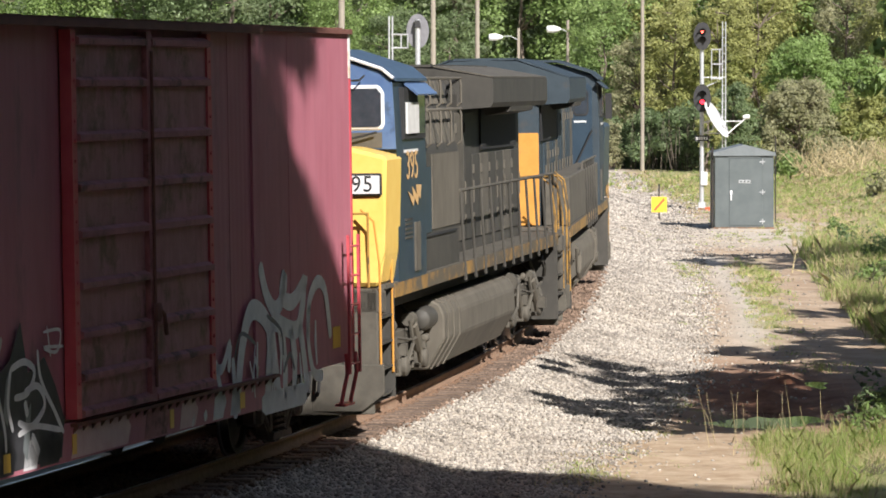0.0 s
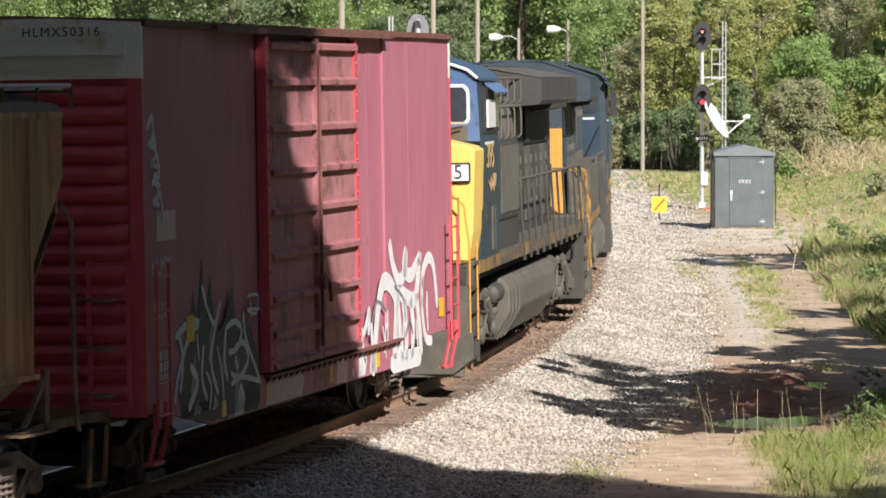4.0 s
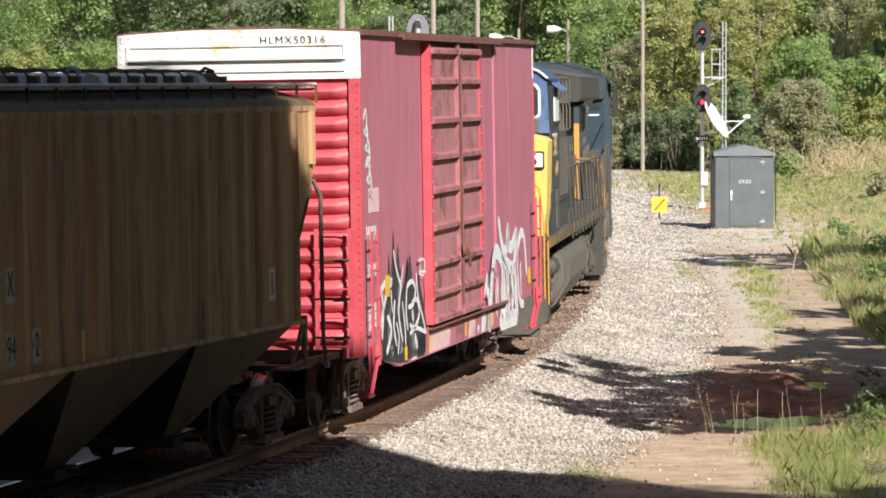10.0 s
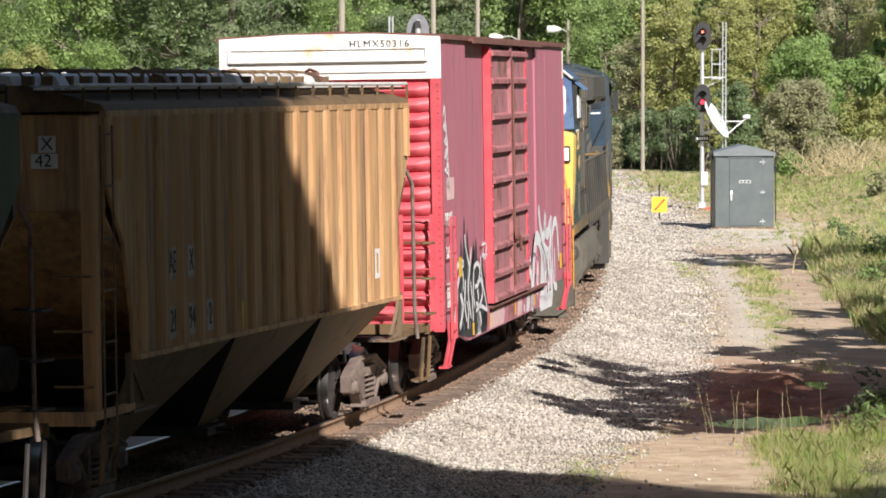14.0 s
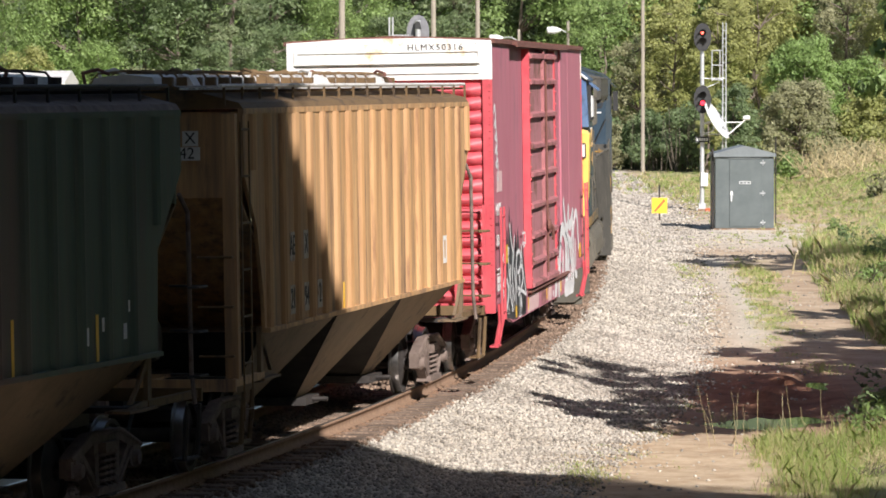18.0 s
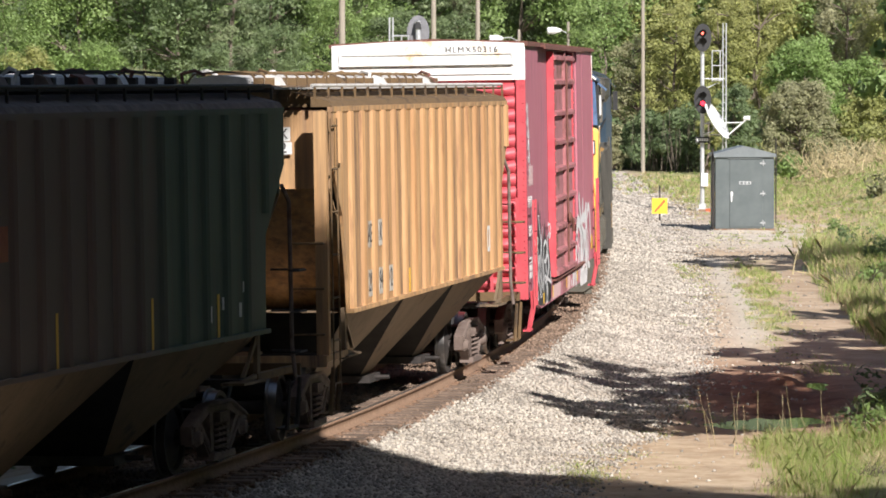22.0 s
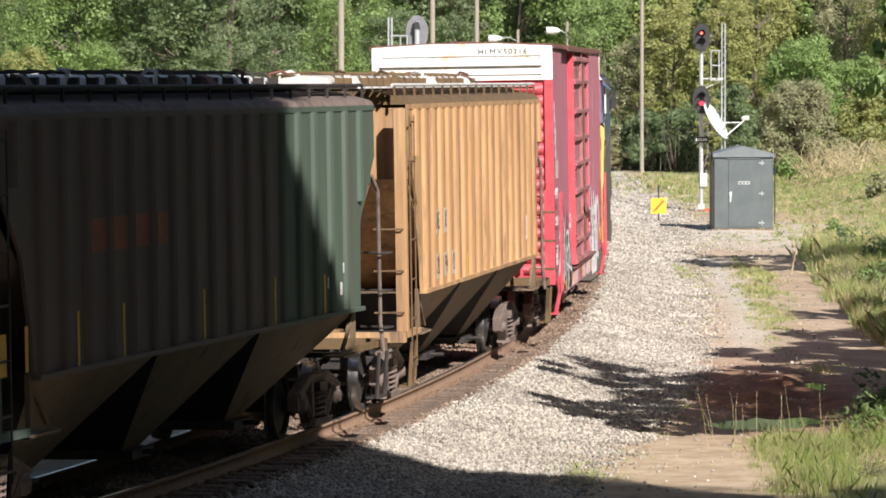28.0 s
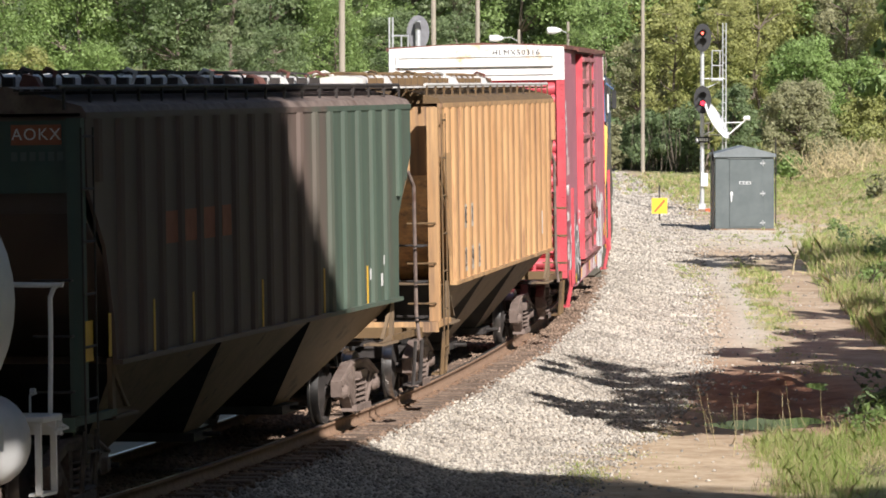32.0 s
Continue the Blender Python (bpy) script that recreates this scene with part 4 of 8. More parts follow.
    bars(car, "letter_white", X, [(y, z, 0.05, 0.05) for z in (1.52, 1.40, 1.28) for y in (-7.95, -7.8, -7.65, -7.5)], "white stencilled bar")
    bars(car, "decal", X + 0.004, ((-6.55, 1.74, 0.17, 0.14), (-5.1, 0.78, 0.1, 0.09), (-3.0, 0.80, 0.07, 0.1), (0.4, 0.80, 0.07, 0.1), (3.2, 0.80, 0.1, 0.09), (7.5, 1.27, 0.18, 0.13)), "amber reflective marker", "reflector")
    wheels = bogie(car, -6.5) + bogie(car, 6.5)
    TRAIN.append((car, 8.4, 13.0, wheels, 1))


# -- covered hopper --
def hopper(mid, paint, slope, end_mat, label, extras):
    car = thing("hopper_car", label, "hopper car", "grain hoppers")
    W, ZT, ZS = 1.56, 4.06, 1.56
    F = 7.02 if paint == "tan" else 7.63
    rung_mat = "tan_dark" if paint == "tan" else "steel_dark"
    # sheet side: long at the top, raked at both ends
    out = [(-7.75, ZT), (F, ZT), (F + 0.01, 3.45), (F - 0.80, 2.65), (F - 0.84, 1.95), (F - 0.85, ZS), (-6.75, ZS), (-6.80, 1.95), (-7.10, 2.75), (-7.70, 3.35)]
    for side in (1, -1):
        bm = B()
        prism(bm, out, 0, *sorted((side * (W - 0.05), side * (W - 0.01))))
        wall = part("side_wall", bm, paint, car)
        n = 20
        for i in range(n):
            y = -7.35 + i * 0.785
            if y > F - 0.08:
                continue
            lo = ZS if -6.7 < y < F - 0.9 else (2.75 if -7.2 < y < 0 else 3.4)
            if F - 0.9 < y < F - 0.45:
                lo = 2.9
            bm = B()
            prism(bm, [(side * (W - 0.012), y - 0.10), (side * (W + 0.032), y - 0.065), (side * (W + 0.052), y), (side * (W + 0.032), y + 0.065), (side * (W - 0.012), y + 0.10)], 2, lo, ZT - 0.03)
            part("side_rib", bm, "tan_rib" if paint == "tan" else paint, wall)
        bm = B()
        box(bm, *sorted((side * (W - 0.06), side * (W + 0.004))), -7.75, F, ZT - 0.03, ZT + 0.035)
        part("top_chord", bm, paint, car)
        bm = B()
        box(bm, *sorted((side * (W - 0.05), side * (W + 0.052))), -6.75, F - 0.85, ZS - 0.025, ZS + 0.025)
        part("side_sill", bm, paint, car)
    # roof
    bm = B()
    prism(bm, [(-W, ZT + 0.03), (W, ZT + 0.03), (W - 0.05, ZT + 0.10), (0.75, ZT + 0.30), (-0.75, ZT + 0.30), (-W + 0.05, ZT + 0.10)], 1, -7.75, F)
    part("roof", bm, "tan_dark" if paint == "tan" else "steel", car, "grimy roof with a hatch trough")
    for i in range(4):
        bm = B()
        y0 = -7.0 + i * 3.55
        prism(bm, [(-0.38, ZT + 0.30), (0.38, ZT + 0.30), (0.34, ZT + 0.40), (0.0, ZT + 0.44), (-0.34, ZT + 0.40)], 1, y0, y0 + 3.35)
        h = part("hatch_cover", bm, "roofpale", car, "pale long roof hatch cover")
        for k in range(5):
            bm = B()
            yy = y0 + 0.25 + k * 0.72
            pipe(bm, [(-0.46, yy, ZT + 0.33), (-0.36, yy, ZT + 0.45), (0, yy, ZT + 0.48), (0.36, yy, ZT + 0.45), (0.46, yy, ZT + 0.33)], 0.014, 5)
            box(bm, 0.40, 0.52, yy - 0.05, yy + 0.05, ZT + 0.29, ZT + 0.40)
            part("hatch_clamp", bm, "steel_dark" if paint != "tan" else "tan_dark", h)
    rr = random.Random(int(mid * 10))
    for k in range(26):
        bm = B()
        y = rr.uniform(-7.2, 7.0)
        sx = rr.choice((-1, 1))
        if k % 2:
            pipe(bm, [(sx * 0.40, y, ZT + 0.30), (sx * 0.44, y + 0.05, ZT + 0.46), (sx * 0.30, y + 0.2, ZT + 0.50), (sx * 0.20, y + 0.3, ZT + 0.44)], 0.022)
        else:
            prism(bm, [(sx * 0.36, ZT + 0.30), (sx * 0.60, ZT + 0.30), (sx * 0.54, ZT + 0.40), (sx * 0.42, ZT + 0.44)], 1, y, y + rr.uniform(0.12, 0.4))
        part("hatch_latch" if k % 2 else "hatch_hinge", bm, rr.choice(("roofpale", "roof_rust", "tan_dark" if paint == "tan" else "steel")), car)
    for side in (1, -1):
        # running boards on brackets
        x0, x1 = side * 0.92, side * 1.38
        bm = B()
        rod(bm, (x1, -8.1, ZT + 0.29), (x1, 7.7, ZT + 0.29), 0.022)
        b = part("running_board", bm, "roofpale" if paint == "tan" else "steel_dark", car, "steel slat running board along the roof edge")
        for k in range(4):
            bm = B()
            xa = x0 + (x1 - x0) * k / 4.3
            box(bm, *sorted((xa, xa + side * 0.07)), -8.1, 7.7, ZT + 0.25, ZT + 0.272)
            part("board_slat", bm, "roofpale" if paint == "tan" else "steel_dark", b)
        for i in range(18):
            bm = B()
            y = -7.9 + i * 0.92
            zz = ZT + 0.06
            box(bm, *sorted((x0, x1)), y - 0.02, y + 0.02, ZT + 0.215, ZT + 0.245)
            box(bm, *sorted((x1 - side * 0.013, x1 + side * 0.013)), y - 0.016, y + 0.016, zz, ZT + 0.29)
            part("bracket", bm, rung_mat, b)
    # slope sheets and three discharge bays
    for s, a, y in ((1, F - 1.05, F - 0.05), (-1, -6.7, -7.70)):
        bm = B()
        prism(bm, [(a + s * 1.0, 3.1), (a + s * 1.04, 3.1), (s * 5.38, 1.5), (s * 5.28, 1.5)], 0, -W + 0.06, W - 0.06)
        # forward slope takes the slope colour, the rear one the car's paint
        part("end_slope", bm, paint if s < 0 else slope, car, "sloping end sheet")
        bm = B()
        box(bm, -W + 0.05, W - 0.05, *sorted((y, y - s * 0.05)), 3.1, ZT)
        part("end_wall", bm, paint, car)
    for i in range(3):
        c = -4.45 + i * 4.3
        a, b = c - 2.12, c + 2.12
        if i == 0:
            a = -6.7
        if i == 2:
            b = F - 0.9
        bm = B()
        lo = [(-0.55, c - 0.35, 0.36), (0.55, c - 0.35, 0.36), (0.55, c + 0.35, 0.36), (-0.55, c + 0.35, 0.36)]
        hi = [(-W + 0.06, a, ZS - 0.02), (W - 0.06, a, ZS - 0.02), (W - 0.06, b, ZS - 0.02), (-W + 0.06, b, ZS - 0.02)]
        lv, hv = [bm.verts.new(p) for p in lo], [bm.verts.new(p) for p in hi]
        bm.faces.new(lv)
        bm.faces.new(hv)
        for k in range(4):
            bm.faces.new((lv[k], lv[(k + 1) % 4], hv[(k + 1) % 4], hv[k]))
        bay = part("discharge_bay", bm, "slope", car, "dusty sloping discharge bay, end slopes blackened for shade")
        # end slopes coloured near-black in place of the shade between bays
        bay.data.materials.append(M["shade_black"])
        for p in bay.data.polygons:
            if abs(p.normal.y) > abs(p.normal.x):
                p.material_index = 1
        bm = B()
        box(bm, -0.7, 0.7, c - 0.42, c + 0.42, 0.26, 0.36)
        rod(bm, (-0.9, c, 0.32), (0.9, c, 0.32), 0.03)
        part("outlet_gate", bm, "steel_dark", bay, "black discharge gate")
    # ends: draft sill, bolster webs, posts, platforms, ladders
    for s in (-1, 1):
        bm = B()
        prism(bm, [(-0.25, 0.70), (0.25, 0.70), (0.25, 1.08), (-0.25, 1.08)], 1, *sorted((s * 4.2, s * 8.25)))
        box(bm, -W + 0.15, W - 0.10, *sorted((s * 6.35, s * 6.65)), 0.96, 1.02)
        for x in (-0.75, 0.75) if s > 0 else ():
            prism(bm, [(s * 5.0, 1.10), (s * 7.0, 1.10), (s * 6.9, 2.3)], 0, x - 0.03, x + 0.03)
        part("draft_sill", bm, "steel_dark", car)
    for s in (-1, 1):
        bm = B()
        box(bm, -W + 0.08, W - 0.02, *sorted((s * 8.22, s * 8.27)), 0.96, 1.10)
        for x in (-1, 1):
            box(bm, *sorted((x * (W - 0.14), x * (W - 0.06))), *sorted((s * 6.6, s * 8.22)), 1.00, 1.08)
        box(bm, -0.5, 0.5, *sorted((s * 7.0, s * 8.2)), 1.05, 1.08)
        # forward sill takes the slope colour, the rear one the end paint
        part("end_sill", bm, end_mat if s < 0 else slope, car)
        for side in (-1, 1):
            if s < 0:
                bm = B()
                post = -8.15 if paint == "tan" else -7.92
                box(bm, *sorted((side * (W - 0.16), side * (W - 0.01))), post, post + 0.14, 1.1, ZT - 0.02)
                part("corner_post", bm, end_mat, car)
            bm = B()
            xa, xb = sorted((side * (W - 0.12), side * (W - 0.07)))
            prism(bm, [(s * 6.60, 1.0), (s * 6.72, 1.0), (s * 6.74, 1.60), (s * 6.62, 1.60)], 0, xa, xb)
            prism(bm, [(s * 5.95, 1.02), (s * 6.60, 1.02), (s * 6.60, 1.08)], 0, xa, xb)
            prism(bm, [(s * 6.05, 1.07), (s * 6.15, 1.07), (s * 6.61, 1.55), (s * 6.61, 1.42)], 0, xa + 0.004, xb - 0.004)
            box(bm, *sorted((side * (W - 0.30), side * (W - 0.02))), *sorted((s * 5.9, s * 6.78)), 0.985, 1.012)
            part("bolster_web", bm, "slope", car, "open triangular web plate over the bogie")
            if s < 0:
                ladder(car, rung_mat, s * 7.62, s * 8.05, side * (W + 0.03), 0.62, 3.95, 0.52, axis="y", rail=0.013)
            else:
                bm = B()
                pipe(bm, [(side * (W - 0.08), F + 0.12, 3.20), (side * (W - 0.03), F + 0.26, 3.0), (side * (W - 0.03), F + 0.30, 1.30), (side * (W + 0.01), F + 0.28, 0.95)], 0.026, 8)
                part("corner_stile", bm, "steel", car, "bent corner stile")
                for z in (1.25, 1.72, 2.2):
                    bm = B()
                    pipe(bm, [(side * (W - 0.02), 7.80, z), (side * (W + 0.08), 7.86, z), (side * (W + 0.08), 8.16, z), (side * 1.2, 8.22, z)], 0.014)
                    part("grab_iron", bm, rung_mat, car)
            if s < 0:
                for z in (1.35, 1.9, 2.45):
                    bm = B()
                    pipe(bm, [(side * 1.12, -8.12, z), (side * 1.12, -8.20, z), (side * 1.50, -8.20, z), (side * 1.50, -8.12, z)], 0.012)
                    part("grab_iron", bm, rung_mat, car)
            bm = B()
            pipe(bm, [(side * (W + 0.02), s * 7.62, 0.95), (side * (W - 0.02), s * 7.62, 0.38), (side * (W - 0.02), s * 8.05, 0.38), (side * (W + 0.02), s * 8.05, 0.95)], 0.025)
            box(bm, *sorted((side * (W - 0.16), side * W)), *sorted((s * 7.62, s * 8.05)), 0.36, 0.385)
            part("sill_step", bm, rung_mat, car)
        coupler(car, s * 8.2)
    bm = B()
    lathe(bm, [(0.22, -0.5), (0.24, -0.45), (0.24, 0.45), (0.22, 0.5)], (0, -7.6, 1.5), seg=16)
    box(bm, -0.2, 0.2, -7.75, -7.45, 1.1, 1.35)
    part("brake_cylinder", bm, "steel_dark", car, smooth=True)
    extras(car, W + 0.057)
    wheels = bogie(car, -6.5) + bogie(car, 6.5)
    TRAIN.append((car, mid, 13.0, wheels, 1))
    return car


def bars(car, mat, x, rows, label, name="marking_bar"):
    for y, z, a, b in rows:
        bm = B()
        box(bm, x, x + 0.004, y - a, y + a, z - b, z + b)
        part(name, bm, mat, car, label)


def tan_extras(car, x):
    lx = 1.552
    for y, z, word in ((-5.22, 2.46, "AE"), (-4.44, 2.46, "X"), (-5.22, 1.84, "21"), (-4.44, 1.84, "94"), (-3.66, 1.84, "2")):
        bm = B()
        box(bm, lx, lx + 0.004, y - 0.13, y + 0.13, z - 0.17, z + 0.17)
        pl = part("mark_patch", bm, "mark_pale", car, "weathered white painted patch")
        lettering(word, "letter", pl, Matrix.Translation((lx + 0.006, y, z)) @ RIGHT_SIDE, 0.34, label="black stencilled mark", squeeze=0.75)
    bars(car, "letter_white", lx, [(4.84, 2.05, 0.03, 0.19), (5.04, 2.05, 0.03, 0.19), (4.94, 2.21, 0.07, 0.03), (4.94, 1.895, 0.07, 0.035)], "small white data panel")
    bars(car, "decal", lx, [(-5.7, 1.75, 0.045, 0.16), (-2.2, 1.75, 0.045, 0.16), (1.3, 1.75, 0.045, 0.16), (6.05, 1.75, 0.03, 0.2)], "amber reflectors", "reflector")
    for x0, x1, z0, z1, word in ((0.86, 1.04, 3.68, 3.85, "X"), (0.78, 1.06, 3.52, 3.67, "42")):
        bm = B()
        box(bm, x0, x1, -7.762, -7.752, z0, z1)
        pl = part("number_patch", bm, "letter_white", car, "white painted number patch")
        lettering(word, "letter", pl, Matrix.Translation((x1 - 0.06 * len(word) - 0.03, -7.764, (z0 + z1) / 2)) @ REAR_END, 0.18, label="black painted number")


def green_extras(car, x):
    lx = 1.552
    bars(car, "primer", lx, [(-4.55, 2.86, 0.27, 0.17), (-3.75, 2.86, 0.27, 0.17), (-2.95, 2.86, 0.27, 0.17), (-2.2, 2.86, 0.2, 0.17)], "rust-orange painted squares")
    bars(car, "decal", lx, [(-7.0, 1.85, 0.05, 0.22), (-5.3, 1.85, 0.035, 0.28), (-3.7, 1.85, 0.035, 0.28), (-0.6, 1.85, 0.035, 0.28), (2.5, 1.85, 0.035, 0.28), (4.9, 1.82, 0.04, 0.24), (5.3, 1.82, 0.03, 0.2)], "amber reflectors", "reflector")
    bars(car, "letter_white", lx, [(4.6, 1.85, 0.05, 0.09), (5.1, 1.95, 0.05, 0.07), (5.75, 1.85, 0.05, 0.08), (5.9, 2.1, 0.04, 0.06)], "small white stencils")
    bm = B()
    box(bm, 1.552, 1.562, -7.90, -7.64, 1.63, 2.03)
    part("reflector", bm, "decal", car, "wide yellow reflector")
    bm = B()
    box(bm, 0.45, 1.38, -7.80, -7.77, 3.30, 4.02)
    p = part("end_panel", bm, "green_end", car, "dark green end panel")
    bm = B()
    box(bm, 0.80, 1.32, -7.806, -7.80, 3.78, 3.98)
    part("mark_patch", bm, "primer", p, "rust-red mark patch")
    lettering("AOKX", "ceramic", p, Matrix.Translation((1.06, -7.808, 3.88)) @ REAR_END, 0.165, label="white car mark", spacing=1.15)
    for i in range(6):
        bm = B()
        box(bm, 0.80 + i * 0.095, 0.86 + i * 0.095, -7.806, -7.80, 3.62, 3.71)
        part("marking_bar", bm, "hutgrey", p, "faint stencilled bar")


# -- tank car --
def tank_car(mid):
    car = thing("tank_car", "white tank car with a tubular end railing, on the track", "tank car")
    bm = B()
    prof = [(0.0, -7.75), (0.55, -7.70), (0.95, -7.58), (1.28, -7.38), (1.44, -7.10), (1.50, -6.7), (1.50, 6.7), (1.44, 7.10), (1.28, 7.38), (0.95, 7.58), (0.55, 7.70), (0.01, 7.75)]
    prof[0] = (0.01, -7.75)
    lathe(bm, prof, (0, 0, 2.32), "Y", 40)
    part("tank", bm, "tankwhite", car, "soiled white round tank", smooth=True)
    bm = B()
    for s in (-1, 1):
        box(bm, -0.3, 0.3, *sorted((s * 4.5, s * 8.2)), 0.75, 1.1)
        box(bm, -1.42, 1.42, *sorted((s * 6.2, s * 6.8)), 0.9, 1.15)
        for x in (-0.9, 0.9):
            prism(bm, [(s * 6.2, 1.1), (s * 6.8, 1.1), (s * 6.7, 1.7), (s * 6.3, 1.7)], 0, x - 0.05, x + 0.05)
    part("stub_sill", bm, "tankwhite", car)
    for s in (-1, 1):
        bm = B()
        box(bm, -1.45, 1.45, *sorted((s * 7.75, s * 8.25)), 1.10, 1.16)
        box(bm, -1.45, 1.45, *sorted((s * 8.18, s * 8.25)), 0.95, 1.10)
        part("end_platform", bm, "tankwhite", car, "white steel end platform", bevel=0.01)
        bm = B()
        r = [(-1.38, s * 8.1, 1.16), (-1.40, s * 8.1, 2.3), (-1.32, s * 8.1, 2.42), (1.32, s * 8.1, 2.42), (1.40, s * 8.1, 2.3), (1.38, s * 8.1, 1.16)]
        pipe(bm, smooth_path(r, 4), 0.026, 8)
        part("end_railing", bm, "ceramic", car, "white tubular end railing", smooth=True)
        for side in (-1, 1):
            bm = B()
            for y in (s * 7.75, s * 8.15):
                box(bm, *sorted((side * 1.36, side * 1.42)), *sorted((y - 0.02, y + 0.02)), 0.40, 1.10)
            box(bm, *sorted((side * 1.28, side * 1.42)), *sorted((s * 7.75, s * 8.15)), 0.38, 0.41)
            pipe(bm, [(side * 1.42, s * 7.9, 1.08), (side * 1.52, s * 7.9, 1.02), (side * 1.52, s * 8.2, 1.02), (side * 1.42, s * 8.2, 1.08)], 0.014)
            part("sill_step", bm, "tankwhite", car)
            bm = B()
            lathe(bm, [(0.01, -0.50), (0.22, -0.47), (0.38, -0.38), (0.46, -0.2), (0.46, 0.2), (0.38, 0.38), (0.22, 0.47), (0.01, 0.50)], (side * 0.86, s * 7.55, 0.93), "Y", 24)
            part("reservoir", bm, "tankwhite", car, "white air reservoir", smooth=True)
        bm = B()
        pipe(bm, [(1.15, s * 8.15, 1.16), (1.15, s * 8.15, 1.34), (1.2, s * 8.2, 1.36)], 0.014)
        lathe(bm, [(0.03, 1.15), (0.03, 1.2)], (0, s * 8.17, 1.38), seg=8)
        part("release_lever", bm, "galv", car)
        coupler(car, s * 8.15)
    bm = B()
    lathe(bm, [(0.55, 3.70), (0.55, 4.2), (0.3, 4.3), (0.3, 4.35)], (0, 0, 0), "Z", 24)
    part("manway", bm, "tankwhite", car, smooth=True)
    TRAIN.append((car, mid, 13.0, bogie(car, -6.5) + bogie(car, 6.5), 1))


boxcar()
hopper(-9.36, "tan", "tan_dark", "tan", "rust-streaked tan grain hopper with ribbed sides on the track", tan_extras)
hopper(-27.16, "green", "tan_dark", "green_end", "dull green grain hopper streaked with rust on the track", green_extras)
tank_car(-43.67)
# -- locomotive: built with its nose towards -y --
def loco_frame_bm(side):
    """Three-axle bogie side frame: a top beam on legs either side of each bearing, with slanted struts and open gaps."""
    bm = B()
    a, b = sorted((side * 1.04, side * 1.16))
    prism(bm, [(-2.52, 0.80), (-2.42, 0.97), (-1.0, 0.93), (-0.8, 1.0), (0.8, 1.0), (1.0, 0.93), (2.42, 0.97), (2.52, 0.80), (2.40, 0.76), (0.9, 0.80), (-0.9, 0.80), (-2.40, 0.76)], 0, a, b)
    for y in (-1.85, 0.0, 1.85):
        for d in (-1, 1):
            prism(bm, [(y + d * 0.22, 0.80), (y + d * 0.33, 0.80), (y + d * 0.30, 0.40), (y + d * 0.21, 0.40)], 0, a, b)
        box(bm, *sorted((side * 1.02, side * 1.24)), y - 0.19, y + 0.19, 0.40, 0.64)
        lathe(bm, [(0.14, side * 1.22), (0.14, side * 1.30), (0.08, side * 1.33)], (0, y, 0.53), seg=14)
        rod(bm, (side * 1.10, y - 0.30, 0.40), (side * 1.10, y + 0.30, 0.40), 0.03, seg=6)
    for y in (-1.5, 0.38, 1.5, -0.38):
        d = 1 if y in (-1.5, 0.38) else -1
        rod(bm, (side * 1.12, y, 0.78), (side * 1.16, y + d * 0.55, 0.44), 0.045, 0.035, 8)
    return bm


rnd = random.Random(395)
LOCO_FRAME = {s: mesh_of("bogie_frame", loco_frame_bm(s), "grime_l", bevel=0.015) for s in (-1, 1)}
BIG_SPRING = mesh_of("spring", coil_bm(0, 0, 0, 0.30, 0.085, 4, 0.022), "grime_l", True)


